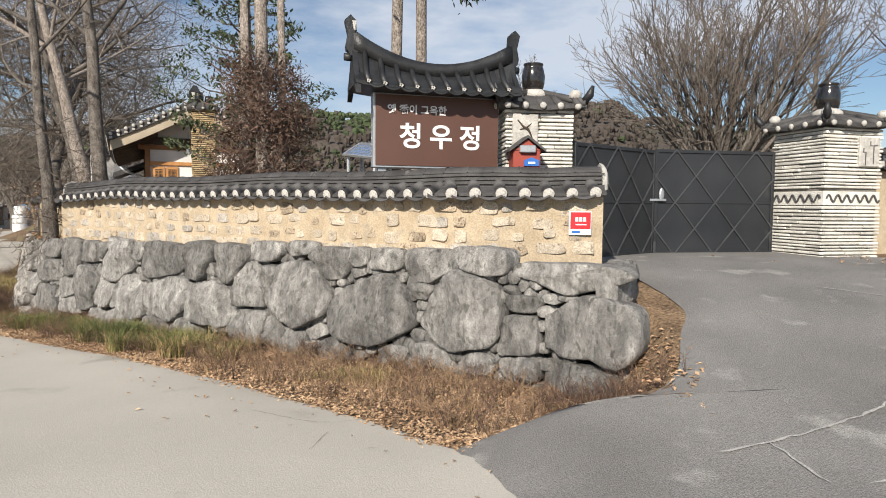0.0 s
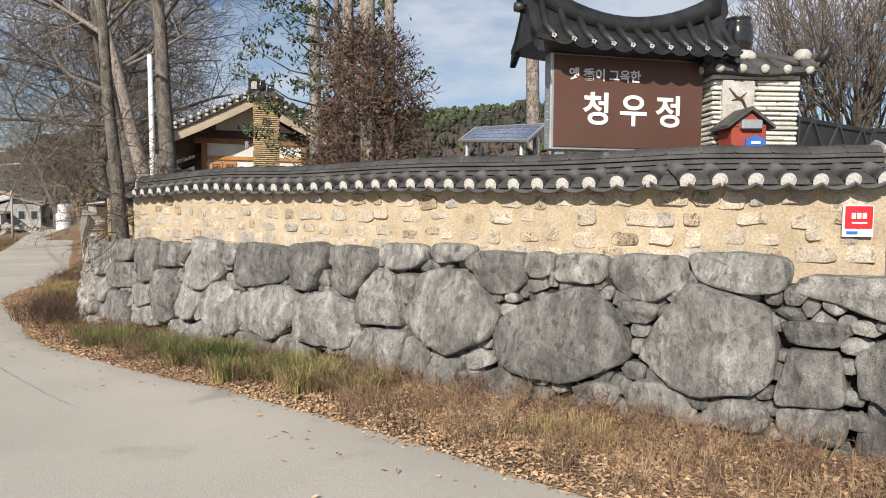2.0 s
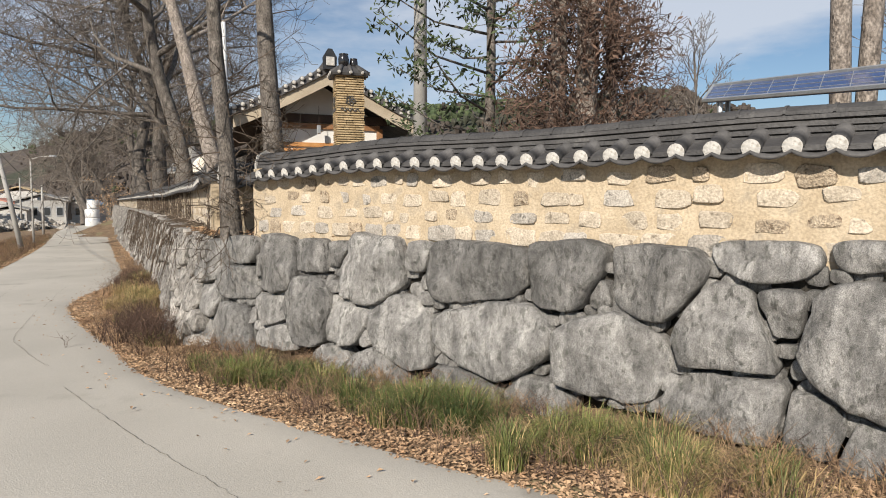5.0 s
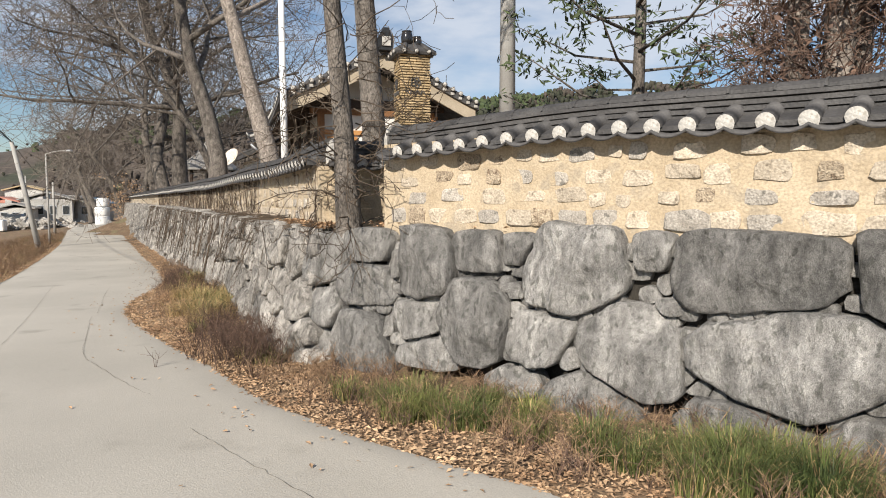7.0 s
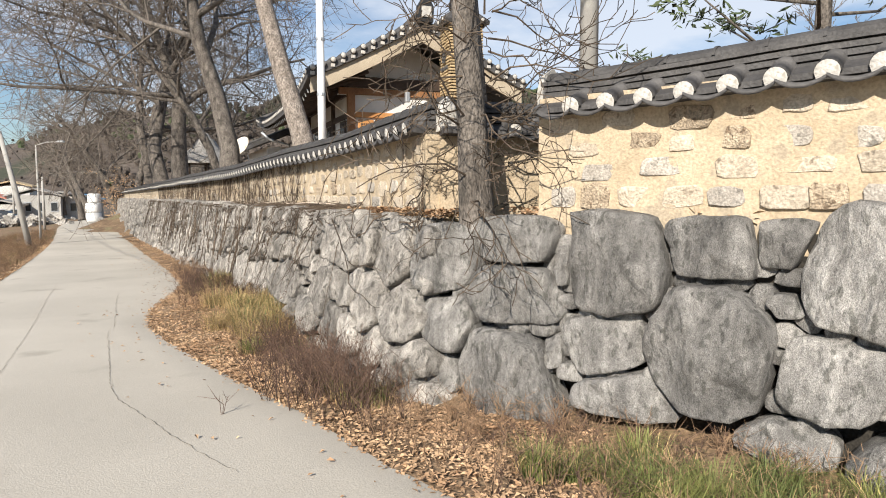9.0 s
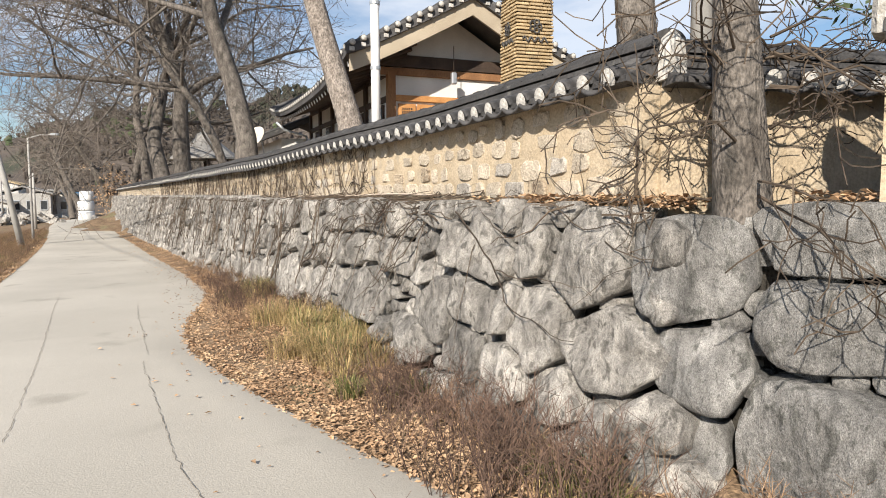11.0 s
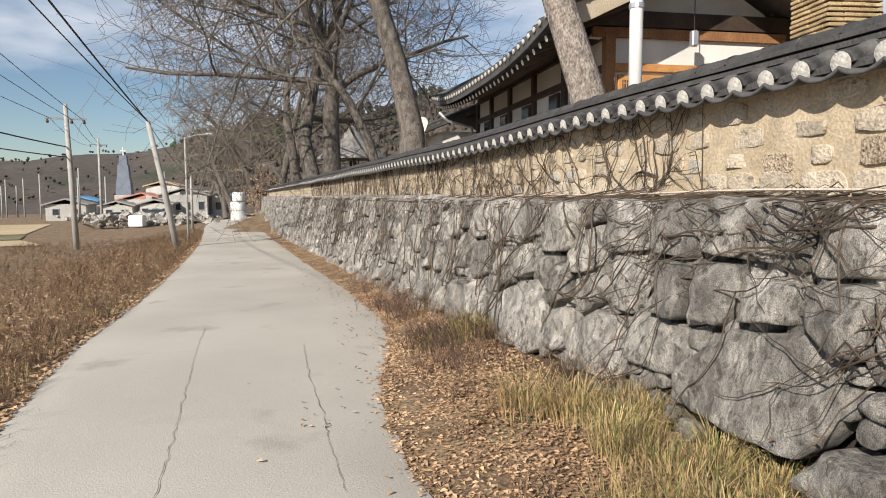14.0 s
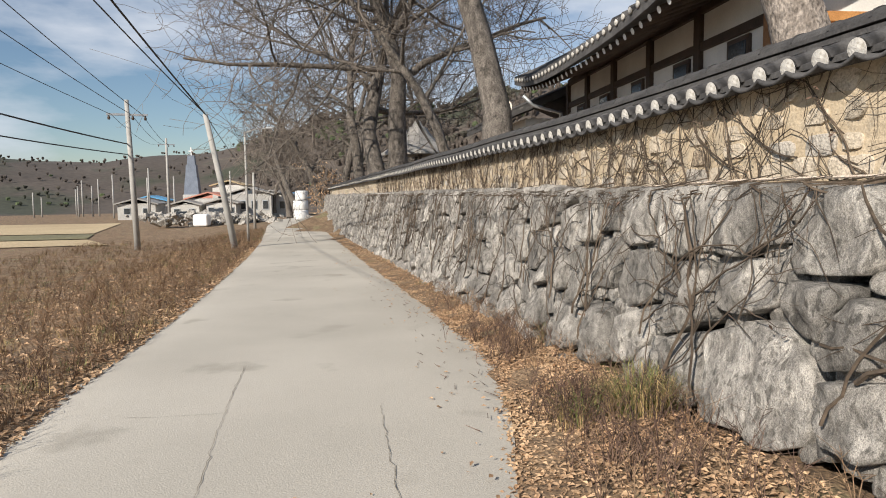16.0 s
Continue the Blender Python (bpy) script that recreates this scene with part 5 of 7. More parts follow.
    for z, t in ((3.05, 0.13), (3.62, 0.16), (2.0, 0.1)):
        part("beam", Shape().box(gx0 - 0.3 if z > 3.5 else gx0, gx1, gy0 - 0.07, gy0 + 0.02, z - t / 2, z + t / 2), WOOD if z > 3.5 else ORANGEWOOD, h)
        part("beam", Shape().box(gx0 - 0.06, gx0 + 0.02, gy0, gy1, z - t / 2, z + t / 2), DARKWOOD, h)
    part("tie_beam", Shape().box(0.55, 4.9, gy0 - 0.09, gy0 + 0.02, 3.72, 3.98), DARKWOOD, h)
    for x, w2 in ((1.42, 0.40), (1.86, 0.42)):
        win = part("window", Shape().box(x, x + w2, gy0 - 0.05, gy0 + 0.02, 2.05, 2.93), ORANGEWOOD, h, "orange wooden lattice window")
        part("paper", Shape().box(x + 0.07, x + w2 - 0.07, gy0 - 0.056, gy0 - 0.05, 2.14, 2.84, c=0.001), DARKWOOD, win)
        for k in range(6):
            part("lattice", Shape().box(x + 0.07, x + w2 - 0.07, gy0 - 0.07, gy0 - 0.056, 2.2 + k * 0.115, 2.215 + k * 0.115, c=0.002), ORANGEWOOD, win)
            part("lattice", Shape().box(x + 0.09 + k * 0.045, x + 0.10 + k * 0.045, gy0 - 0.068, gy0 - 0.057, 2.14, 2.84, c=0.002), ORANGEWOOD, win)
    for y0 in (1.5, 3.2, 5.0, 6.8, 8.4):
        win = part("window", Shape().box(gx0 - 0.05, gx0 + 0.01, y0, y0 + 0.55, 2.05, 2.95), DARKWOOD, h, "dark wooden shutter")
        part("pane", Shape().box(gx0 - 0.058, gx0 - 0.05, y0 + 0.06, y0 + 0.49, 2.12, 2.88, c=0.001), GLASS, win)
    lamp = part("lantern", Shape().box(2.55, 2.67, 0.62, 0.74, 3.36, 3.62, c=0.02), METAL, h, "small hanging porch lantern")
    part("lantern_hook", Shape().tube([(2.61, 0.68, 3.6), (2.61, 0.68, 4.2)], 0.008, 4), DARKWOOD, lamp)
    part("gutter_pipe", Shape().tube([(0.1, deep - 0.6, 3.35), (0.35, deep - 0.6, 3.1), (1.1, deep - 0.6, 2.9), (1.15, deep - 0.6, 1.4)], 0.05, 7), METAL, h, "grey rain pipe", smooth=True)


build_house()
annex = thing("annex_house", "low annex with white wall beside the timber house", "house", m=pose(-16.0, 32.2, 0, 0, 0, 27))
part("wall", Shape().box(0.6, 4.5, 0.4, 5.5, 0.9, 2.9), WHITEWALL, annex)
part("roof", Shape().plate([(0.0, 3.0), (2.5, 4.0), (5.0, 3.0), (5.0, 2.85), (2.5, 3.85), (0.0, 2.85)], 0.0, 6.0), TILE, annex, "dark tile roof")
for i in range(20):
    part("cover_tile", Shape().tube([(-0.02, 0.15 + i * 0.3, 3.03), (2.45, 0.15 + i * 0.3, 4.03)], 0.06, 6), TILE, annex)
for i in range(3):
    win = part("window", Shape().box(0.55, 0.62, 0.9 + i * 1.5, 1.7 + i * 1.5, 1.6, 2.5), DARKWOOD, annex)
    part("pane", Shape().box(0.54, 0.555, 0.98 + i * 1.5, 1.62 + i * 1.5, 1.68, 2.42, c=0.001), GLASS, win)

# ---- chimney of layered tiles ----
def build_chimney():
    c = thing("chimney", "free-standing chimney of layered ochre tiles with jar cap", "chimney", m=pose(-7.9, 21.85, 0, 0, 0, 20))
    part("core", Shape().box(-0.31, 0.31, -0.31, 0.31, 0.8, 4.6), GAP, c)
    rng = random.Random(8)
    rings = Shape()
    z = 0.85
    while z < 4.58:
        for a in range(4):
            turn = Matrix.Rotation(a * math.pi / 2, 4, "Z")
            x = -0.36
            while x < 0.30:
                n = min(rng.uniform(0.14, 0.3), 0.36 - x)
                rings.box(x, x + n - 0.006, -0.37 + rng.uniform(-0.012, 0.012), -0.28, z, z + 0.042, turn, c=0.006)
                x += n
        z += 0.062
    part("shaft", rings, CHIMTILE, c, "thin ochre tiles laid in mortar")
    for a in (0, 1, 3):
        turn = Matrix.Rotation(a * math.pi / 2, 4, "Z")
        for i in range(5):
            t = i * 1.257
            part("flower_tile", Shape().tube([turn @ Vector((0.075 * math.cos(t) + 0.05 * math.cos(u), -0.385, 3.95 + 0.075 * math.sin(t) + 0.05 * math.sin(u))) for u in [k * math.pi / 3 for k in range(7)]], 0.014, 5), TILE, c)
        part("wave_tile", Shape().tube([turn @ Vector((-0.25 + 0.5 * k / 30, -0.385, 3.72 + 0.04 * math.sin(k * 0.8))) for k in range(31)], 0.016, 5), TILE, c)
    rings = [[Vector((sx * a, sy * a, 4.6 + up)) for sx, sy in ((-1, -1), (1, -1), (1, 1), (-1, 1))] for a, up in ((0.46, 0), (0.48, 0.06), (0.30, 0.2), (0.16, 0.28))]
    part("cap", Shape().loft(rings), TILE, c)
    for a in range(4):
        turn = Matrix.Rotation(a * math.pi / 2, 4, "Z")
        for i in (-1, 0, 1):
            cover = part("cover_tile", Shape().tube([turn @ Vector((i * 0.3, -0.5, 4.67)), turn @ Vector((i * 0.2, -0.2, 4.87))], 0.055, 8), TILE, c, smooth=True)
            part("lime_plug", Shape().lathe([(0.05, 0), (0.03, 0.025)], 9, turn @ pose(i * 0.3, -0.505, 4.665, 90)), LIME, cover, "white lime end")
    jar(c, -0.12, 0, 4.86, 0.75)
    jar(c, 0.16, 0.1, 4.84, 0.6)


build_chimney()

# ---- dish, poles ----
dish = thing("satellite_dish", "faded round satellite dish on the house corner", "satellite dish", m=pose(-15.75, 30.2, 2.74, 60, 0, -28))
part("reflector", Shape().lathe([(0.01, -0.07), (0.16, -0.055), (0.30, -0.01), (0.38, 0.03), (0.37, 0.04), (0.29, 0.003), (0.15, -0.04), (0.012, -0.055)], 24), DISH, dish, smooth=True)
part("feed_arm", Shape().tube([(0, -0.36, 0.02), (0, -0.12, 0.36)], 0.012, 6), METAL, dish)
part("feed_head", Shape().box(-0.04, 0.04, -0.16, -0.08, 0.33, 0.43), METAL, dish)
part("mast", Shape().tube([(0, 0, -0.06), (0, 0.12, -0.22), (0, -0.9, -1.2)], 0.025, 6), METAL, dish)
white_pole = thing("flag_pole", "slim white painted pole behind the lane wall", "pole")
part("shaft", Shape().tube([(-10.45, 19.78, 0.8), (-10.45, 19.78, 3.2), (-10.46, 19.77, 5.55)], [0.075, 0.072, 0.06], 12), POLEWHITE, white_pole, smooth=True)
for z in (1.9, 2.9, 3.9):
    part("band", Shape().tube([(-10.45, 19.78, z), (-10.45, 19.78, z + 0.05)], 0.082, 12), METAL, white_pole)
yard_pole = thing("utility_pole", "grey concrete utility pole in the yard", "utility pole")
part("shaft", Shape().tube([(-5.68, 18.93, 0.8), (-5.68, 18.93, 12)], [0.17, 0.11], 14), POLE, yard_pole, smooth=True)


# ---- trees ----
def grow(wood, twigs, start, way, length, radius, level, deepest, rng, up, kids, spread=48, wander=0.16, thin=0.12, shrink=0.66, least=0.0035):
    """One branch and, by recursion, all that springs from it."""
    n = 7 if level == 0 else (5 if level < deepest else 3)
    pts, p, d = [Vector(start)], Vector(start), Vector(way).normalized()
    for i in range(n):
        d = (d + Vector((rng.gauss(0, wander), rng.gauss(0, wander), rng.gauss(0, wander) + up))).normalized()
        p = p + d * (length / n)
        pts.append(p.copy())
    tip = radius * (0.30 if level else thin * 2.6)
    radii = [max(least, radius + (tip - radius) * (i / n) ** 0.8) for i in range(n + 1)]
    if level == 0:
        radii[0] *= 1.25
    thick = level <= max(1, deepest - 2)
    (wood if thick else twigs).tube(pts, radii, 9 if level == 0 else (5 if thick else 3), caps=False)
    if level >= deepest:
        return
    count = kids[min(level, len(kids) - 1)]
    for k in range(count):
        f = (0.38 if level == 0 else 0.22) + (0.98 - (0.38 if level == 0 else 0.22)) * (k + rng.random()) / count
        i = min(n - 1, int(f * n))
        q = pts[i].lerp(pts[i + 1], f * n - i)
        axis = (pts[i + 1] - pts[i]).normalized()
        side = Matrix.Rotation(k * 2.4 + rng.uniform(-0.5, 0.5), 3, axis) @ axis.orthogonal().normalized()
        a = radians(spread + rng.uniform(-14, 14))
        child = axis * math.cos(a) + side * math.sin(a)
        grow(wood, twigs, q, child, length * shrink * (1.12 - 0.55 * f) * rng.uniform(0.8, 1.2), radii[i] * rng.uniform(0.42, 0.6), level + 1, deepest, rng, up * 0.7 + 0.02, kids, spread, wander * 1.12, thin, shrink, least)


def tree(name, label, base, height, radius, seed, lean=(0, 0), deepest=4, kids=(8, 7, 6, 5), spread=48, bark=BARK, up=0.06, shrink=0.66, category="tree", wander=0.16, least=0.005):
    t = thing(name, label, category)
    wood, twigs = Shape(), Shape()
    grow(wood, twigs, base, (lean[0], lean[1], 1), height, radius, 0, deepest, random.Random(seed), up, kids, spread, wander, shrink=shrink, least=least)
    part("trunk", wood, bark, t, smooth=True)
    part("crown", twigs, TWIG, t, "bare winter twigs")
    return t


def foliage(shape, centre, size, count, rng, leaf):
    """Small leaves scattered about a point."""
    for _ in range(count):
        p = Vector(centre) + Vector((rng.gauss(0, size), rng.gauss(0, size), rng.gauss(0, size * 0.7)))
        a = Vector((rng.uniform(-1, 1), rng.uniform(-1, 1), rng.uniform(-1, 1))).normalized()
        b = a.orthogonal().normalized()
        k = leaf * rng.uniform(0.6, 1.3)
        shape.add([p - a * k, p + b * k * 0.35, p + a * k, p - b * k * 0.35], [(0, 1, 2, 3)])


# the tree in the corner of the two walls
corner_tree = tree("bare_tree", "grey-barked bare tree rooted in the wall corner", (-7.56, 12.72, 0.7), 9.0, 0.125, 11, (0.0, 0.02), 4, (10, 6, 5, 4), 55, wander=0.05, shrink=0.32)
thicket = Shape()
rng = random.Random(4)
for i in range(46):
    a = rng.uniform(0, 6.28)
    grow(thicket, thicket, (-7.57 + 0.12 * math.cos(a), 12.72 + 0.15 * math.sin(a), rng.uniform(0.9, 3.2)), (math.cos(a), math.sin(a) - 0.3, rng.uniform(-0.5, 0.6)), rng.uniform(0.4, 1.2), 0.009, 2, 4, rng, -0.02, (1, 1, 4, 3), wander=0.3)
part("climbing_tangle", thicket, VINE, corner_tree, "tangle of thin dry climbing stems")
tree("bare_tree", "dark straight bare trunk behind the wall corner", (-7.55, 14.7, 0.8), 10.0, 0.19, 12, (0.01, 0), 4, (9, 6, 5, 4), 50, wander=0.05, shrink=0.36)
tree("leaning_tree", "thick pale-barked bare tree leaning over the lane wall", (-10.66, 20.24, 0.8), 10.5, 0.245, 13, (-0.23, 0.03), 4, (7, 6, 5, 4), 50, PINEBARK, 0.02, 0.5, wander=0.05)
tree("bare_tree", "big grey bare tree beside the house corner", (-15.15, 27.5, 0.8), 12.0, 0.34, 14, (-0.20, 0.02), 4, (11, 8, 6, 4), 58, wander=0.13, least=0.007, up=0.03)
old = tree("old_tree", "old twin-trunked bare tree with wide spreading limbs", (-22.9, 40.9, 0.4), 13.0, 0.50, 15, (0.05, -0.02), 4, (11, 8, 6, 4), 66, up=0.0, wander=0.13, shrink=0.74, least=0.009)
wood, twigs = Shape(), Shape()
grow(wood, twigs, (-23.5, 40.7, 0.3), (-0.04, 0, 1), 12.5, 0.45, 0, 4, random.Random(25), -0.01, (10, 8, 6, 4), 68, 0.13, shrink=0.76, least=0.009)
part("second_trunk", wood, BARK, old, smooth=True)
part("second_crown", twigs, TWIG, old, "bare winter twigs")
for k, (x, y, h, r, lx) in enumerate(((-28.2, 49.0, 12, 0.36, -0.1), (-31.0, 54.5, 11, 0.34, -0.15), (-35.2, 60.2, 11.5, 0.40, -0.12), (-38.1, 62.2, 10, 0.36, 0.05), (-47.5, 74.0, 10, 0.38, -0.2), (-19.3, 38.0, 11, 0.25, 0.05), (-30.5, 62.0, 12, 0.3, 0.0))):
    tree("bare_tree", "tall bare tree standing by the lane", (x, y, -1.3 if k in (2, 3, 4) else 0.2), h, r, 30 + k, (lx, 0), 4, (9, 7, 5, 4), 62, shrink=0.66, wander=0.12, least=0.011, up=0.02)
for k, (x, y, h, r) in enumerate(((-54, 83, 8, 0.35), (-57, 88, 8.5, 0.3), (-62, 96, 8, 0.4), (-67, 100, 7, 0.3))):
    tree("pruned_tree", "stout bare roadside tree with cut limbs", (x, y, -1.9), h, r, 60 + k, (-0.2 + 0.1 * k, 0), 4, (7, 6, 6, 4), 45, shrink=0.6, wander=0.12, least=0.016)
gate_tree = thing("gate_tree", "vase-shaped bare tree behind the gate", "tree")
wood, twigs = Shape(), Shape()
rng = random.Random(17)
wood.tube([(7.6, 18.3, 0.7), (7.62, 18.3, 1.6), (7.6, 18.3, 2.5)], [0.55, 0.42, 0.5], 12)
for i in range(30):
    a, k = i * 2.4, math.sqrt((i + 0.5) / 30)
    way = (math.cos(a) * k * 0.95, math.sin(a) * k * 0.95, 1)
    grow(wood, twigs, (7.6 + 0.3 * k * math.cos(a), 18.3 + 0.3 * k * math.sin(a), 2.2), way, rng.uniform(3.6, 5.2), rng.uniform(0.05, 0.10), 1, 4, rng, 0.05, (1, 8, 5, 3), 30, 0.07, shrink=0.55, least=0.007)
part("trunk", wood, BARK, gate_tree, smooth=True)
part("crown", twigs, TWIG, gate_tree, "dense fan of thin bare twigs")
for k, (x, y, h) in enumerate(((12.5, 23, 9), (10.8, 26, 10), (3.5, 30, 6), (14, 19, 8))):
    tree("young_tree", "slender bare young tree in the yard", (x, y, 0.9), h, 0.11, 70 + k, (0.02, 0), 3, (14, 8, 5), 38, shrink=0.42, wander=0.05, least=0.009)


def build_pines():
    t = thing("pine_tree", "twin-stemmed pine with flaky bark and green needles", "pine tree")
    rng = random.Random(9)
    wood, twigs = Shape(), Shape()
    for x, y, lx in ((-0.74, 11.0, -0.02), (-0.44, 11.1, 0.02)):
        pts = [(x + lx * z * 0.3 + 0.03 * math.sin(z * 1.3 + x * 9), y, z) for z in (0.8, 2, 3, 4, 5, 6, 7.5)]
        wood.tube(pts, [0.105, 0.098, 0.094, 0.09, 0.088, 0.08, 0.06], 10)
        for k in range(9):
            z = rng.uniform(5.6, 7.6)
            a = rng.uniform(0, 6.28)
            tip = Vector((x + 1.5 * math.cos(a), y + 1.5 * math.sin(a), z + 0.1))
            wood.tube([(x, y, z - 0.4), tip], [0.04, 0.012], 5)
            foliage(twigs, tip, 0.3, 130, rng, 0.08)
    drop = [(-0.3, 11.1, 5.3), (0.1, 10.7, 5.2), (0.42, 10.5, 4.95)]
    wood.tube(drop, [0.03, 0.02, 0.008], 5)
    foliage(twigs, (0.40, 10.5, 4.95), 0.14, 160, rng, 0.06)
    part("trunk", wood, PINEBARK, t, smooth=True)
    part("needles", twigs, NEEDLE, t, "green pine needles")


def build_conifer():
    t = thing("conifer", "open conifer with sparse dark green sprays", "conifer")
    rng = random.Random(19)
    wood, green = Shape(), Shape()
    x, y = -4.2, 14.3
    wood.tube([(x, y, 0.8), (x + 0.05, y, 3.5), (x, y, 7.5)], [0.10, 0.07, 0.02], 8)
    for k in range(46):
        z = 1.9 + k * 0.115
        a = k * 2.4 + rng.uniform(-0.4, 0.4)
        r = max(0.3, 2.1 - (z - 1.9) * 0.3) * rng.uniform(0.7, 1.1)
        tip = Vector((x + r * math.cos(a), y + r * math.sin(a), z + r * 0.35))
        mid = Vector((x + r * 0.5 * math.cos(a), y + r * 0.5 * math.sin(a), z + r * 0.08))
        wood.tube([(x, y, z), mid, tip], [0.025, 0.016, 0.005], 4)
        for f in (0.45, 0.65, 0.8, 0.92, 1.0):
            q = Vector((x, y, z)).lerp(tip, f)
            side = Vector((-math.sin(a), math.cos(a), 0.15)) * rng.uniform(0.2, 0.5) * rng.choice((-1, 1))
            wood.tube([q, q + side], [0.008, 0.003], 3)
            foliage(green, q + side * 0.8, 0.085, 17, rng, 0.06)
            foliage(green, q, 0.06, 8, rng, 0.05)
    part("trunk", wood, BARK, t, smooth=True)
    part("sprays", green, NEEDLE, t, "dark green needle sprays")


def build_ivy_stump():
    t = thing("ivy_clad_tree", "cut tall trunks wrapped in russet dead climbers", "tree")
    rng = random.Random(29)
    wood, mass, leaves = Shape(), Shape(), Shape()
    for x, y, r, h in ((-3.45, 11.6, 0.10, 6.2), (-3.15, 11.5, 0.13, 6.6), (-2.85, 11.7, 0.08, 6.0)):
        wood.tube([(x, y, 0.8), (x + 0.02, y, 3.0), (x - 0.02, y, h)], [r, r * 0.9, r * 0.75], 9)
    for k in range(190):
        z = 0.9 + 3.0 * rng.random() ** 1.2
        a = rng.uniform(0, 6.28)
        r = 0.25 * (1.2 - (z - 0.9) / 5)
        grow(mass, mass, (-3.15 + r * math.cos(a), 11.6 + r * math.sin(a), z), (math.cos(a), math.sin(a), rng.uniform(0.1, 1.2)), rng.uniform(0.5, 1.0) * (1.15 - (z - 0.9) / 7), 0.009, 2, 4, rng, 0.05, (1, 1, 5, 3), wander=0.22)
        foliage(leaves, (-3.15 + 2.2 * r * math.cos(a), 11.6 + 2.2 * r * math.sin(a), z + 0.3), 0.2, 34, rng, 0.045)
    part("trunk", wood, PINEBARK, t, smooth=True)
    part("climber_mass", mass, REDWEED, t, "russet dead climber stems")
    part("climber_leaves", leaves, REDWEED, t, "shrivelled russet leaves")


build_pines()
build_conifer()
build_ivy_stump()

# ---- vines on the lane wall ----
def on_wall(s, z, out):
    if z > band_2(s):
        return PLAST_B.place(max(0, s - 0.4), out + 0.012, z)
    return face_2(s, z, out + 0.13)


def vines():
    rng = random.Random(31)
    shape, leaves = Shape(), Shape()

    def run(s, z, a, length, r, depth):
        pts = [on_wall(s, z, 0.01)]
        n = int(length / 0.09)
        for i in range(n):
            a += rng.gauss(0, 0.27)
            a += (1.25 - a) * 0.03
            s += 0.09 * math.cos(a)
            z += 0.09 * math.sin(a)
            top = band_2(s) + 0.04 if 1.5 < s < 5.0 else eave_2(s) - 0.03
            if s < 0.1 or z > top + 0.05:
                a = -a * 0.5
                z = min(z, top)
            if z < foot_2(s) + 0.1:
                break
            pts.append(on_wall(s, z, 0.012 + 0.02 * rng.random()))
            if depth < 2 and rng.random() < 0.22:
                run(s, z, a + rng.choice((-1, 1)) * rng.uniform(0.5, 1.1), length * rng.uniform(0.3, 0.6), r * 0.62, depth + 1)
            if rng.random() < 0.02:
                foliage(leaves, on_wall(s, z, 0.03), 0.03, 3, rng, 0.02)
        if len(pts) > 2:
            shape.tube(pts, [r * (1 - 0.75 * i / len(pts)) for i in range(len(pts))], 4, caps=False)

    for i in range(34):  # low stems along the top of the stones
        s = 0.3 + 6.5 * rng.random()
        run(s, band_2(s) + rng.uniform(-0.25, 0.03), rng.choice((-0.2, 0.1, 2.9, 3.3)), rng.uniform(0.8, 2.0), rng.uniform(0.004, 0.009), 1)
    for i in range(230):
        s = 5.3 + 23 * rng.random() ** 0.9
        z = rng.choice((band_2(s) - 0.05, foot_2(s) + rng.uniform(0.2, 1.0), band_2(s) + rng.uniform(-0.3, 0.2)))
        run(s, z, rng.choice((0.4, 1.0, 1.57, 2.2, 2.8)), rng.uniform(0.7, 1.9), rng.uniform(0.004, 0.009), 0)
    for i in range(26):  # old main stems rising from the foot
        s = 5.4 + 15 * (i + rng.random()) / 26
        run(s, foot_2(s) + rng.uniform(0.15, 0.7), rng.uniform(1.1, 2.1), rng.uniform(1.4, 2.3), rng.uniform(0.008, 0.014), 0)
    v = tagged(new("wall_vines"), "bare brown creeper stems clinging to the wall", "vines", kind="stuff")
    part("stems", shape, VINE, v)
    part("dead_leaves", leaves, REDWEED, v)


vines()
rope = thing("rope", "pale cord strung along the lane wall", "rope")
part("cord", Shape().tube([PLAST_B.place(3.0 + i * 0.5, 0.05 + 0.01 * math.sin(i * 1.3), band_2(3.3 + i * 0.5) + 0.035 + 0.012 * math.sin(i * 0.9)) for i in range(60)], 0.009, 5), ROPE, rope)


# ---- grass, weeds and leaves ----
def blade(shape, x, y, z, h, lean, a, w):
    """A blade of grass that arches over and droops at its tip."""
    dx, dy = math.cos(a), math.sin(a)
    px, py = -dy * w, dx * w
    m = (x + dx * lean * 0.25, y + dy * lean * 0.25, z + h * 0.6)
    u = (x + dx * lean * 0.65, y + dy * lean * 0.65, z + h * 0.93)
    t = (x + dx * lean * 1.25, y + dy * lean * 1.25, z + h * 0.93 - lean * 0.12)
    shape.add([(x - px, y - py, z - 0.02), (x + px, y + py, z - 0.02), (m[0] + px * 0.8, m[1] + py * 0.8, m[2]), (m[0] - px * 0.8, m[1] - py * 0.8, m[2]), (u[0] + px * 0.55, u[1] + py * 0.55, u[2]), (u[0] - px * 0.55, u[1] - py * 0.55, u[2]), t], [(0, 1, 2, 3), (3, 2, 4, 5), (5, 4, 6)])


def tuft(shape, x, y, n, h, rad, rng):
    for _ in range(n):
        a, r = rng.uniform(0, 6.28), rad * math.sqrt(rng.random())
        px, py = x + r * math.cos(a), y + r * math.sin(a)
        hh = h * rng.uniform(0.4, 1.1)
        blade(shape, px, py, ground_z(px, py), hh, hh * rng.uniform(0.15, 1.1), a + rng.uniform(-0.9, 0.9), rng.uniform(0.0015, 0.0035))


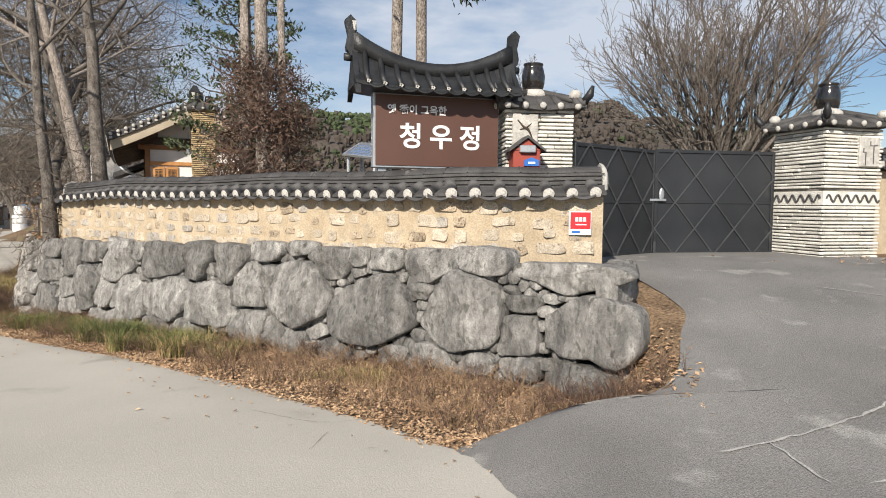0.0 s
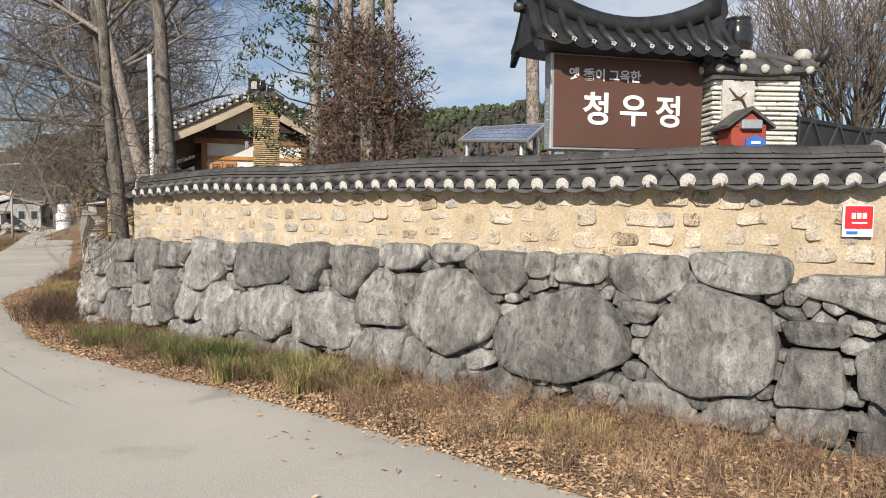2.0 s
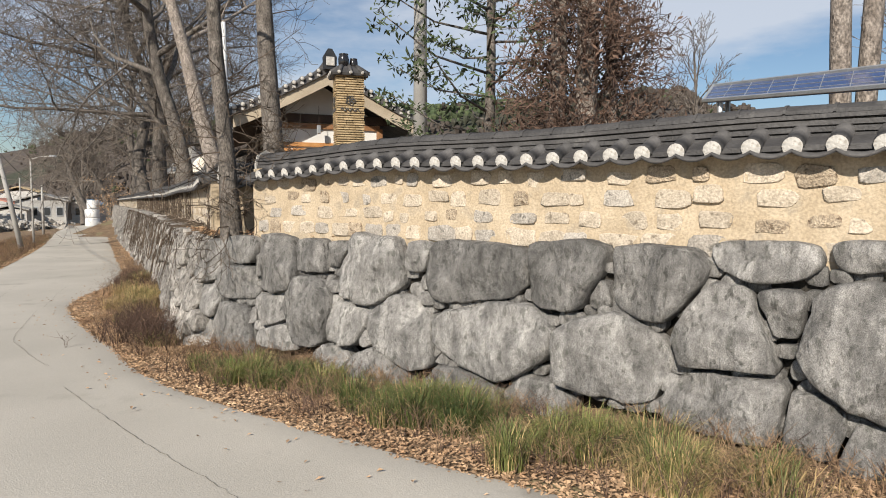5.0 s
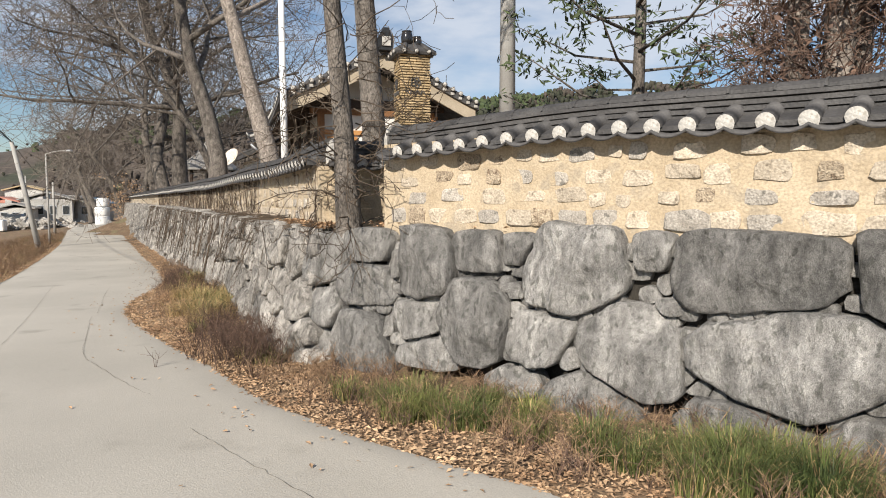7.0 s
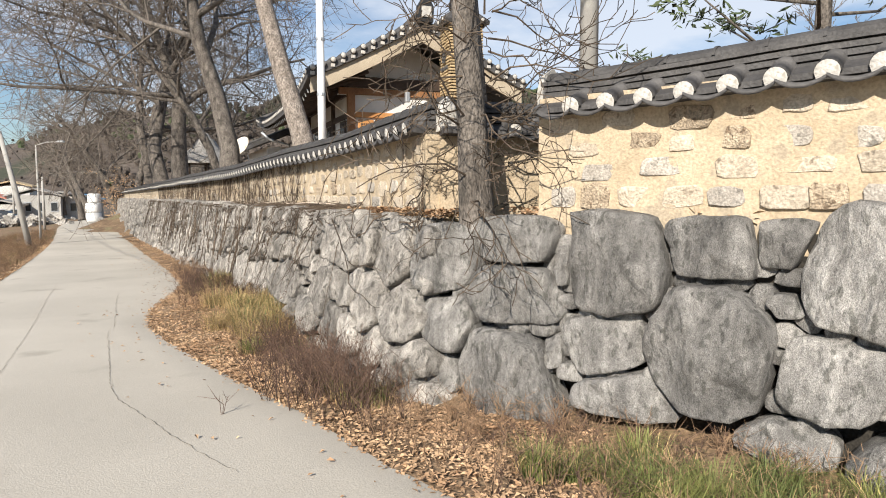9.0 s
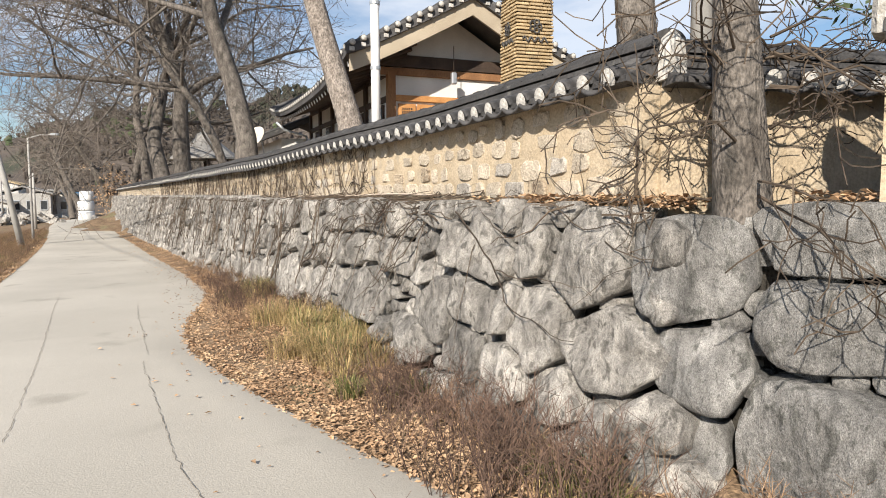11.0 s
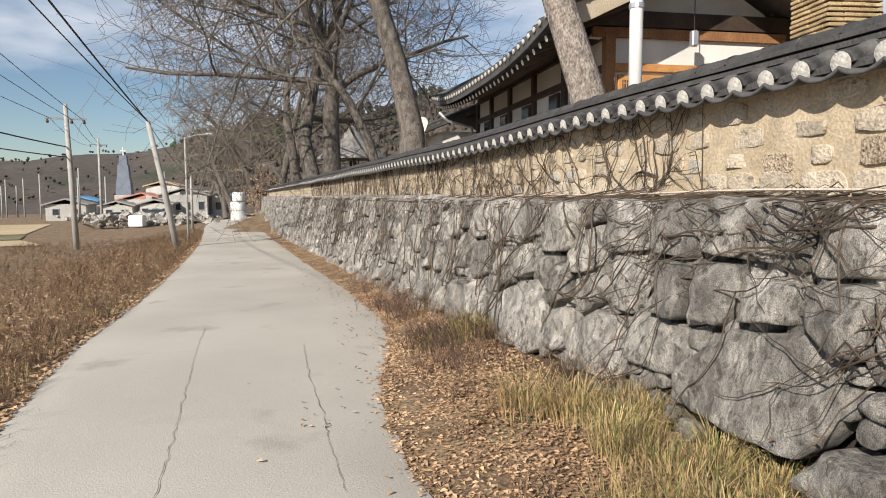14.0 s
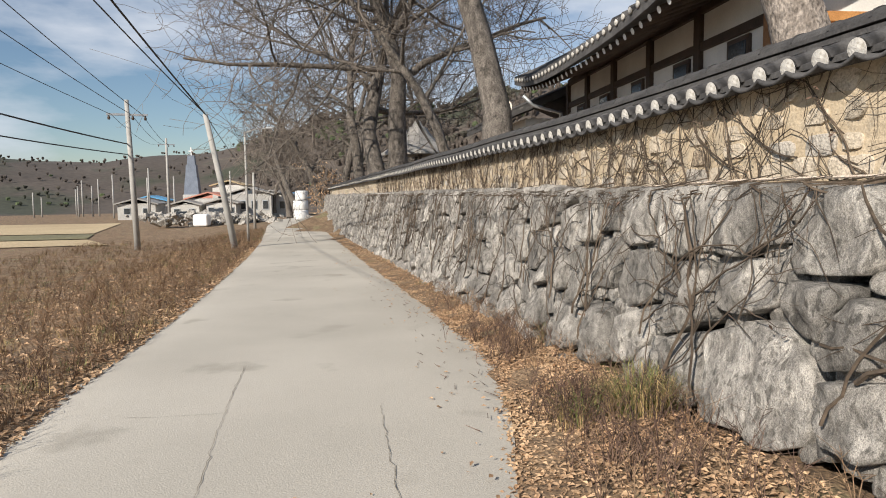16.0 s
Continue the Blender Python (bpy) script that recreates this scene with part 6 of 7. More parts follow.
def weed(shape, x, y, h, rng):
    z = ground_z(x, y)
    for _ in range(rng.randint(2, 4)):
        a = rng.uniform(0, 6.28)
        top = Vector((x + h * 0.4 * math.cos(a), y + h * 0.4 * math.sin(a), z + h * rng.uniform(0.7, 1.1)))
        foot = Vector((x, y, z - 0.02))
        mid = foot.lerp(top, 0.5) + Vector((rng.gauss(0, 0.02), rng.gauss(0, 0.02), 0.03))
        shape.tube([foot, mid, top], [0.003, 0.0025, 0.001], 3, caps=False)
        for k in range(3):
            q = mid.lerp(top, k / 3)
            shape.tube([q, q + Vector((rng.gauss(0, 0.06), rng.gauss(0, 0.06), rng.uniform(0.02, 0.1)))], [0.002, 0.001], 3, caps=False)


def leaf(shape, x, y, z, s, rng):
    a = rng.uniform(0, 6.28)
    u = Vector((math.cos(a), math.sin(a), rng.uniform(-0.35, 0.35))) * s
    v = Vector((-math.sin(a), math.cos(a), rng.uniform(-0.5, 0.5))) * s * 0.55
    p = Vector((x, y, z + s * 0.35))
    lift = Vector((0, 0, s * rng.uniform(0.1, 0.5)))
    shape.add([p - u, p - v + lift, p + u, p + v + lift], [(0, 1, 2), (0, 2, 3)])


EDGE_POINTS = [ROAD_R.at(12 + 0.12 * i)[0] for i in range(int((ROAD_R.length - 30) / 0.12))]


def verge_point(rng, s, k):
    """A place between the wall foot and the lane: s along the wall, k from the wall (0) to the lane (1)."""
    if s < 11.5:
        foot = FACE_1.place(s, 0.16, 0)
    else:
        foot = FACE_2.place(s - 11.5, 0.3, 0)
    best, q = 1e9, None
    for p in EDGE_POINTS:
        d = (p.x - foot.x) ** 2 + (p.y - foot.y) ** 2
        if d < best:
            best, q = d, p
    return foot.x + (q.x - foot.x) * k, foot.y + (q.y - foot.y) * k


def verge_plants():
    rng = random.Random(41)
    green, straw, dry, red, leaves = Shape(), Shape(), Shape(), Shape(), Shape()
    # clumps of long grass at the foot of the boulders and along the lane wall: place, spread, height, tufts, share of straw
    for cx, cy, spread, high, n, share in ((-5.9, 10.3, 0.28, 0.30, 9, 0.15), (-5.1, 9.55, 0.28, 0.30, 8, 0.2), (-4.35, 9.05, 0.26, 0.34, 10, 0.2), (-3.75, 8.45, 0.26, 0.32, 10, 0.3), (-3.1, 8.05, 0.25, 0.33, 10, 0.7), (-2.65, 7.8, 0.2, 0.28, 7, 0.8), (-6.5, 10.6, 0.25, 0.3, 9, 0.1), (-6.9, 10.95, 0.2, 0.26, 6, 0.3), (-4.8, 9.35, 0.25, 0.36, 9, 0.1), (-1.0, 6.6, 0.25, 0.18, 6, 0.9), (-10.1, 14.75, 0.2, 0.34, 7, 0.9), (-10.45, 15.2, 0.25, 0.32, 9, 0.9), (-10.3, 15.75, 0.2, 0.3, 6, 0.85), (-9.6, 14.1, 0.2, 0.2, 4, 0.4), (-11.0, 16.5, 0.25, 0.33, 9, 0.92), (-10.7, 16.0, 0.2, 0.3, 7, 0.85), (-12.0, 18.7, 0.2, 0.32, 6, 0.7), (-12.5, 20.8, 0.2, 0.22, 4, 0.5), (-8.3, 12.3, 0.2, 0.22, 4, 0.6)):
        for _ in range(n):
            x, y = cx + rng.gauss(0, spread), cy + rng.gauss(0, spread * 0.8)
            tall, wide = high * rng.uniform(0.55, 1.0), rng.uniform(0.09, 0.18)
            tuft(green, x, y, int(260 * (1 - share)), tall, wide * 0.85, rng)
            tuft(straw, x, y, int(130 * share) + 10, tall * 0.9, wide * 1.1, rng)
    for _ in range(900):
        s = rng.uniform(-0.6, 11)
        x, y = verge_point(rng, s, rng.random() ** 1.3 * 0.9)
        weed(dry if rng.random() < 0.65 else red, x, y, rng.uniform(0.08, 0.26), rng)
        if s < 4.5:
            tuft(straw if rng.random() < 0.15 else dry, x, y, 12, rng.uniform(0.05, 0.13), 0.12, rng)
    for _ in range(240):
        s = rng.uniform(11, 26)
        x, y = verge_point(rng, s, rng.random() ** 1.5 * 0.8)
        weed(dry if rng.random() < 0.5 else red, x, y, rng.uniform(0.1, 0.3), rng)
    # darker bushes of dead stalks
    for cx, cy, n, h in ((1.3, 5.25, 70, 0.36), (1.42, 5.0, 40, 0.22), (-8.5, 12.15, 90, 0.45), (-8.85, 12.35, 80, 0.45), (-9.5, 13.8, 90, 0.42), (-8.85, 12.95, 60, 0.45), (-9.2, 13.4, 50, 0.35), (-12.0, 17.8, 60, 0.3), (-12.5, 18.9, 70, 0.3), (-13.3, 20.5, 50, 0.28), (-13.8, 21.2, 50, 0.28), (-12.3, 18.6, 50, 0.3), (-10.9, 16.9, 30, 0.3)):
        for _ in range(n // 2):
            weed(red, cx + rng.gauss(0, 0.18), cy + rng.gauss(0, 0.18), h * rng.uniform(0.5, 1.15), rng)
    for _ in range(95000):
        s = rng.uniform(-0.7, 24) if rng.random() < 0.86 else rng.uniform(24, 50)
        k = min(0.98 + rng.gauss(0, 0.025), abs(rng.gauss(0.5, 0.36)))
        x, y = verge_point(rng, s, k)
        x, y = x + rng.gauss(0, 0.05), y + rng.gauss(0, 0.05)
        leaf(leaves, x, y, ground_z(x, y) + 0.012 * rng.random(), rng.uniform(0.008, 0.024), rng)
    for _ in range(420):  # leaves caught by the drive, and a few blown on to the lane
        x, y = rng.gauss(1.72, 0.14), rng.gauss(5.3, 0.45)
        leaf(leaves, x, y, ground_z(x, y) + 0.02, rng.uniform(0.015, 0.03), rng)
    for _ in range(900):  # leaves caught on the ledge in the wall corner
        q = FACE_1.place(rng.uniform(9.2, 11.1), rng.uniform(-0.55, -0.12), 0)
        leaf(leaves, q.x, q.y, 0.86 + rng.random() * 0.1, rng.uniform(0.02, 0.04), rng)
    for _ in range(900):  # and on the ledge of the lane wall
        q = FACE_2.place(abs(rng.gauss(0.1, 0.8)) + 0.05, rng.uniform(-0.42, -0.05), 0)
        leaf(leaves, q.x, q.y, 0.87 + rng.random() * 0.07, rng.uniform(0.02, 0.04), rng)
    for _ in range(260):
        x, y = rng.gauss(7.2, 0.9), rng.gauss(8.9, 0.35)
        leaf(leaves, x, y, ground_z(x, y) + 0.03, rng.uniform(0.02, 0.045), rng)
    for _ in range(520):
        s = rng.uniform(8, ROAD_R.length * 0.45)
        q = ROAD_R.place(s, abs(rng.gauss(0, 0.4)), 0)
        leaf(leaves, q.x, q.y, road_z(q.x, q.y) + 0.04, rng.uniform(0.012, 0.026), rng)
    for _ in range(80):  # twigs and bark scraps washed along the lane's edge
        q = ROAD_R.place(rng.uniform(38, 47), 0.05 + abs(rng.gauss(0, 0.3)), 0)
        a, long = rng.uniform(-0.5, 0.5) + 2.1, rng.uniform(0.04, 0.16)
        b = Vector((q.x + long * math.cos(a), q.y + long * math.sin(a), 0))
        red.tube([(q.x, q.y, road_z(q.x, q.y) + 0.042), (b.x, b.y, road_z(b.x, b.y) + 0.045)], [0.0035, 0.0015], 3, caps=False)
    # left side of the lane
    for _ in range(5600):
        s = 26 + 44 * rng.random() ** 1.5
        q = ROAD_L.place(s, 0.1 + 9.5 * rng.random() ** 1.4, 0)
        weed(red if rng.random() < 0.2 else dry, q.x, q.y, rng.uniform(0.12, 0.34), rng)
        if rng.random() < 0.3:
            tuft(green if rng.random() < 0.25 else straw if rng.random() < 0.4 else dry, q.x, q.y, 16, rng.uniform(0.08, 0.2), 0.15, rng)
    for _ in range(24000):
        s = 26 + 34 * rng.random() ** 1.4
        q = ROAD_L.place(s, -0.05 + 6.0 * rng.random() ** 1.6, 0)
        leaf(leaves, q.x, q.y, ground_z(q.x, q.y) + 0.01, rng.uniform(0.02, 0.042), rng)
    for name, shape, m, label in (("green_grass", green, GRASS, "tufts of long green grass at the wall foot"), ("straw_grass", straw, STRAW, "tufts of straw-coloured dead grass"), ("dry_weeds", dry, WEED, "low brown dead weeds on the verge"), ("russet_weeds", red, REDWEED, "russet stalks of dead weeds"), ("fallen_leaves", leaves, LEAF, "brown fallen leaves strewn over the verge")):
        tagged(part(name, shape, m), label, "grass" if "grass" in name else "leaves" if "leaves" in name else "weeds", kind="stuff")


verge_plants()


# ---- cracks, scrapes and painted shadow lines in the paving ----
def scar(points, width, material, name, label, jag=0.03):
    rng = random.Random(len(points) * 7 + int(points[0][0] * 10))
    pts = Path(points, 2)
    vs, fs = [], []
    n = int(pts.length / 0.07) + 2
    for i in range(n):
        s = pts.length * i / (n - 1)
        w = width * rng.uniform(0.35, 1.0) * (0.2 if i in (0, n - 1) else 1)
        o = rng.gauss(0, jag)
        for k in (-w, w):
            p = pts.place(s, o + k, 0)
            vs.append((p.x, p.y, road_z(p.x, p.y) + 0.041))
    for i in range(n - 1):
        fs.append((2 * i, 2 * i + 1, 2 * i + 3, 2 * i + 2))
    tagged(part(name, Shape().add(vs, fs), material), label, "crack", kind="structure")


# the lines that cross the far lane are painted shadows of wires and poles
for pts in (((-15.6, 19.5), (-14.90, 18.28), (-14.16, 17.05), (-13.83, 16.49), (-12.99, 15.08), (-11.78, 12.94)), ((-13.9, 18.75), (-13.22, 17.4), (-12.78, 16.67), (-12.42, 15.95), (-12.05, 15.3)), ((-20.5, 24.3), (-20.1, 25.4), (-19.75, 27.6), (-19.5, 29.8)), ((-15.52, 17.95), (-15.17, 18.10), (-14.84, 18.28)), ((-28.0, 38.2), (-26.4, 41.6)), ((-8.15, 10.00), (-7.10, 8.99), (-6.36, 8.32), (-5.68, 7.72), (-5.15, 7.25), (-4.88, 7.04)), ((-12.00, 15.07), (-11.04, 13.41), (-10.42, 12.34), (-9.84, 11.77), (-9.36, 11.27), (-8.83, 10.79)), ((-0.87, 4.23), (-0.81, 4.61)), ((-1.55, 5.19), (-0.93, 4.79), (-0.60, 4.87)), ((-0.52, 4.24), (-0.38, 4.29))):
    scar(pts, 0.0028, CRACK_SHADOW, "road_crack", "thin jagged cracks and painted shadow lines on the concrete", 0.006)
for pts in (((1.55, 3.6), (2.4, 3.95), (3.3, 4.5)), ((2.2, 3.3), (3.2, 3.55), (4.6, 3.8)), ((2.6, 3.7), (3.0, 3.3)), ((3.0, 4.0), (4.6, 4.1)), ((1.9, 3.75), (2.0, 3.3)), ((3.05, 3.6), (3.3, 3.2)), ((4.0, 7.0), (4.6, 6.6))):
    scar(pts, 0.012, SCRATCH, "drive_scrape", "pale scrape in the asphalt", 0.006)

# ---- beyond the lane ----
def far_pole(name, label, x, y, z, h, r, lean=(0, 0), arms=0, lamp=False, material=POLE):
    p = thing(name, label, "utility pole" if not lamp else "street lamp", "poles by the lane")
    top = Vector((x + lean[0], y + lean[1], z + h))
    part("shaft", Shape().tube([(x, y, z - 0.3), Vector((x, y, z)).lerp(top, 0.5), top], [r, r * 0.85, r * 0.65], 10), material, p, smooth=True)
    for k in range(arms):
        q = top - Vector((0, 0, 0.7 + k * 0.8))
        part("cross_arm", Shape().box(-0.9, 0.9, -0.05, 0.05, -0.05, 0.05, Matrix.Translation(q) @ Matrix.Rotation(0.7, 4, "Z")), METAL, p)
        for s in (-0.8, 0.25, 0.8):
            part("insulator", Shape().lathe([(0.05, 0), (0.07, 0.08), (0.03, 0.2)], 8, Matrix.Translation(q + Vector((s * 0.76, s * 0.64, -0.25)))), DARKWOOD, p)
    if lamp:
        q = top + Vector((0.95, 0.25, 0.18))
        part("lamp_arm", Shape().tube([top, top.lerp(q, 0.5) + Vector((0, 0, 0.06)), q], 0.03, 6), material, p)
        part("lamp_head", Shape().box(-0.05, 0.3, -0.09, 0.09, -0.04, 0.06, Matrix.Translation(q) @ Matrix.Rotation(0.25, 4, "Z"), c=0.03), METAL, p)
    return top


lean_top = far_pole("leaning_pole", "leaning grey wooden pole beside the lane", -26.7, 34.8, -1.12, 4.85, 0.13, (-0.75, -0.5))
far_pole("street_lamp", "slim steel street lamp with a curved arm", -28.7, 38.4, -1.05, 4.5, 0.06, (0, 0), 0, True)
far_pole("lane_post", "short slim concrete pole by the lane", -38.4, 53.1, -1.15, 3.5, 0.10)
cross_top = far_pole("utility_pole", "concrete utility pole with cross arm at the field", -36.2, 40.1, -1.75, 7.2, 0.15, (-0.25, 0), 1)
second_top = far_pole("utility_pole", "concrete utility pole with cross arm in the village", -65.2, 75.8, -2.3, 9.6, 0.17, (0, 0), 1)
for k, (x, y, h) in enumerate(((-74.8, 83.1, 5.6), (-78.3, 87.2, 7.0), (-111.5, 97.3, 4.0), (-104.3, 99.6, 5.0), (-105.3, 101.4, 6.0), (-103.7, 101.9, 5.0), (-102.7, 102.3, 6.2), (-90.9, 93.6, 6.5), (-67.8, 90.7, 6.5), (-78.6, 92.4, 6.0), (-111.9, 99.2, 3.2), (-111.4, 105.7, 4.6), (-85.5, 105.9, 4.6))):
    far_pole("distant_pole", "distant concrete pole at the village edge", x, y, -2.4, h, 0.13)


def cable(a, b, sag, r=0.014):
    c = thing("cable", "black overhead cable between poles", "cable", "overhead cables")
    a, b = Vector(a), Vector(b)
    part("wire", Shape().tube([a.lerp(b, k / 24) - Vector((0, 0, sag * 4 * (k / 24) * (1 - k / 24))) for k in range(25)], r, 4), WIRE, c)


for s in (-0.7, 0.2, 0.7):
    q = cross_top + Vector((s * 0.76, s * 0.64, -0.7))
    cable(q, (-22 + s * 3, 10.0 + s * 3, 8.5), 0.3)
    cable(q, second_top + Vector((s * 0.76, s * 0.64, -0.7)), 0.5, 0.012)
cable(lean_top, (-17.0, 14.0, 7.0), 0.12, 0.024)
cable(lean_top, (-15.6, 10.5, 7.0), 0.2, 0.016)
cable(cross_top - Vector((0, 0, 2.1)), (-27, 12, 5.6), 0.4, 0.035)
cable(cross_top - Vector((0, 0, 2.6)), (-29, 12, 4.6), 0.4, 0.03)
cable(lean_top, (-38.4, 53.1, 2.2), 0.3, 0.014)

# silage bales
def bale(x, y, z, r, h, seed):
    b = thing("silage_bale", "round silage bale in white plastic wrap", "bale", "stacked silage bales")
    rng = random.Random(seed)
    prof = [(r * 0.6, 0), (r * 0.93, 0.02), (r, 0.12 * h), (r * 1.01, 0.5 * h), (r, 0.88 * h), (r * 0.92, h - 0.02), (r * 0.6, h)]
    part("wrap", Shape().lathe(prof, 20, pose(x, y, z, 0, 0, rng.uniform(0, 90))), BALE, b, smooth=True)


for k in range(3):
    bale(-42.9 + 0.1 * (k == 2), 66.8, -1.42 + k * 0.87, 0.66 if k < 2 else 0.56, 0.86, k)

# fields
def field(name, label, corners, material):
    vs = [(x, y, ground_z(x, y) + 0.04) for x, y in corners]
    a, b, c, d = [Vector(v) for v in vs]
    rows = [[a.lerp(b, i / 10).lerp(d.lerp(c, i / 10), j / 10) for i in range(11)] for j in range(11)]
    pts = [(p.x, p.y, ground_z(p.x, p.y) + 0.05) for r in rows for p in r]
    fs = [(j * 11 + i, j * 11 + i + 1, j * 11 + i + 12, j * 11 + i + 11) for j in range(10) for i in range(10)]
    tagged(part(name, Shape().add(pts, fs), material), label, "field", kind="structure")


field("field_near", "pale dry paddy strip", ((-47.7, 38.4), (-40.7, 42.8), (-46.9, 47.1), (-54.7, 42.4)), FIELD)
field("field_wet", "dark wet strip of paddy", ((-55.7, 43.1), (-47.7, 47.9), (-52.9, 53.5), (-64.0, 47.7)), MUD)
field("field_far", "tan harvested paddy field", ((-65.1, 48.4), (-53.8, 54.3), (-72.7, 76.4), (-96.8, 66.3)), FIELD)

# village
def village_house(x, y, w, d, h, turn, roof, label, windows=3):
    v = thing("village_house", label, "house", "village houses", m=pose(x, y, -2.6, 0, 0, turn))
    part("wall", Shape().box(0, w, 0, d, 0, h), VILLAGE, v)
    part("roof", Shape().plate([(-0.4, h), (w / 2, h + w * 0.16), (w + 0.4, h), (w + 0.4, h - 0.18), (w / 2, h + w * 0.16 - 0.18), (-0.4, h - 0.18)], -0.4, d + 0.4), roof, v)
    for i in range(windows):
        a = w * (i + 0.5) / windows
        win = part("window", Shape().box(a - 0.45, a + 0.45, -0.06, 0.02, h * 0.35, h * 0.75), METAL, v)
        part("pane", Shape().box(a - 0.38, a + 0.38, -0.08, -0.06, h * 0.39, h * 0.71), GLASS, win)


for px_x, px_y, w, d, h, turn, roof, label, n in ((-84.1, 87.4, 5, 6, 2.4, 30, GREYROOF, "low white village shed with grey roof", 2), (-86.6, 92.9, 4.5, 6, 2.8, 30, BLUEROOF, "village house with blue sheet roof", 1), (-77.2, 89.7, 4, 5, 2.2, 25, GREYROOF, "small grey-roofed village house", 2), (-77.6, 93.8, 6, 6, 3.0, 25, PALEROOF, "white village house with red roof", 3), (-72.3, 91.3, 4, 6, 2.4, 25, GREYROOF, "low village house with grey roof", 3), (-72.3, 95.6, 6.5, 6, 3.6, 25, GREYROOF, "white two-storey village building", 4), (-70.6, 100.3, 5, 6, 3.4, 20, GREYROOF, "white village house behind trees", 3), (-70.7, 104.5, 5, 6, 3.0, 20, BLUEROOF, "village house with blue roof", 2), (-79.2, 101.7, 5, 6, 5.0, 25, FIELD, "village building with ochre upper storey", 2)):
    village_house(px_x, px_y, w, d, h, turn, roof, label, n)

church = thing("church", "village church with a tall grey stepped steeple", "church", m=pose(-84.8, 104.0, -2.6, 0, 0, 28))
part("tower", Shape().box(-1.3, 1.3, -1.3, 1.3, 0, 3.6), VILLAGE, church)
part("arch", Shape().box(-0.5, 0.5, -1.36, -1.28, 0.8, 3.0), GLASS, church, "dark arched opening")
for k, (r, z0, z1) in enumerate(((1.15, 3.6, 6.2), (0.9, 6.2, 8.4), (0.62, 8.4, 9.9))):
    part("steeple_stage", Shape().loft([[Vector((sx * a, sy * a, z)) for sx, sy in ((-1, -1), (1, -1), (1, 1), (-1, 1))] for a, z in ((r, z0), (r * 0.84, z1))]), STEEPLE, church, "grey sheet-clad steeple stage")
part("cross", Shape().box(-0.08, 0.08, -0.08, 0.08, 9.9, 11.2).box(-0.4, 0.4, -0.07, 0.07, 10.55, 10.7), WHITE, church)
part("nave", Shape().box(0.8, 7.5, -2.2, 2.5, 0, 2.4), VILLAGE, church)
part("nave_roof", Shape().plate([(-2.6, 2.4), (0.15, 3.5), (2.9, 2.4)], 0.6, 7.9, pose(0, 0, 0, 0, 0, -90)), PALEROOF, church)

# parked cars
def parked_car(x, y, z, turn, paint, label):
    c = thing("parked_car", label, "car", "parked cars", m=pose(x, y, z, 0, 0, turn))
    part("body", Shape().loft([[Vector((k, sx * 0.85 * s, zz)) for sx in (-1, 1)] + [Vector((k, sx * 0.82 * s, zz + hh)) for sx in (1, -1)] for k, s, zz, hh in ((-2.1, 0.9, 0.4, 0.3), (-2.0, 1, 0.28, 0.55), (1.0, 1, 0.25, 0.6), (1.95, 0.98, 0.28, 0.42), (2.1, 0.85, 0.38, 0.2))]), paint, c, smooth=False)
    part("cabin", Shape().loft([[Vector((k, sx * 0.72 * s, 0.83)) for sx in (-1, 1)] + [Vector((k * 0.8 - 0.1, sx * 0.6 * s, 0.83 + hh)) for sx in (1, -1)] for k, s, hh in ((-1.7, 0.95, 0.1), (-1.3, 1, 0.55), (0.4, 1, 0.57), (1.1, 0.95, 0.08))]), GLASS, c, "dark glazed cabin")
    for wx in (-1.3, 1.3):
        for wy in (-0.8, 0.8):
            wheel = part("wheel", Shape().lathe([(0.2, -0.09), (0.31, -0.07), (0.31, 0.07), (0.2, 0.09)], 16, pose(wx, wy, 0.31, 90)), WIRE, c)
            part("rim", Shape().lathe([(0.19, -0.095), (0.19, 0.095)], 12, pose(wx, wy, 0.31, 90)), METAL, wheel)


parked_car(-66.8, 80.5, -2.45, 40, VILLAGE, "pale car parked at the village edge")
parked_car(-56.2, 73.5, -1.95, 20, GREYROOF, "grey car parked by the lane end")
dry_crown = Shape()
rng = random.Random(88)
for _ in range(26):
    foliage(dry_crown, (-36.6 + rng.gauss(0, 0.7), 59.3 + rng.gauss(0, 0.6), 1.2 + rng.gauss(0, 0.9)), 0.25, 26, rng, 0.09)
oak = thing("oak_sapling", "small oak holding its dry brown leaves", "tree")
tagged(part("leaf_mass", dry_crown, LEAF, oak), kind="stuff")
part("stem", Shape().tube([(-36.6, 59.3, -1.35), (-36.55, 59.3, 0.5), (-36.6, 59.25, 2.2)], [0.07, 0.05, 0.015], 7), BARK, oak, smooth=True)

# junk heap and hut
heap = tagged(new("scrap_heap"), "heap of dark scrap and rubble at the field edge", "scrap heap", kind="stuff")
rng = random.Random(55)
shape = Shape()
for _ in range(260):
    px_, py_ = -51.0, 64.7
    x, y = px_ + rng.gauss(0, 3.2), py_ + rng.gauss(0, 1.0)
    s = rng.uniform(0.15, 0.5)
    shape.box(-s, s, -s * 0.6, s * 0.6, -s * 0.4, s * 0.4, pose(x, y, -1.75 + rng.random() * 0.9, rng.uniform(-40, 40), rng.uniform(-40, 40), rng.uniform(0, 180)), c=0.03)
part("scrap", shape, RUBBLE, heap)
crate = thing("white_tank", "white plastic tank by the scrap heap", "tank")
part("tank_body", Shape().box(-0.6, 0.6, -0.5, 0.5, 0, 1.0, pose(-49.1, 61.1, -1.75, 0, 0, 20), c=0.08), BALE, crate)
hut = thing("pavilion", "small wooden pavilion with a pale bell-shaped roof", "pavilion", m=pose(-26.6, 53.5, 0.2, 0, 0, 25))
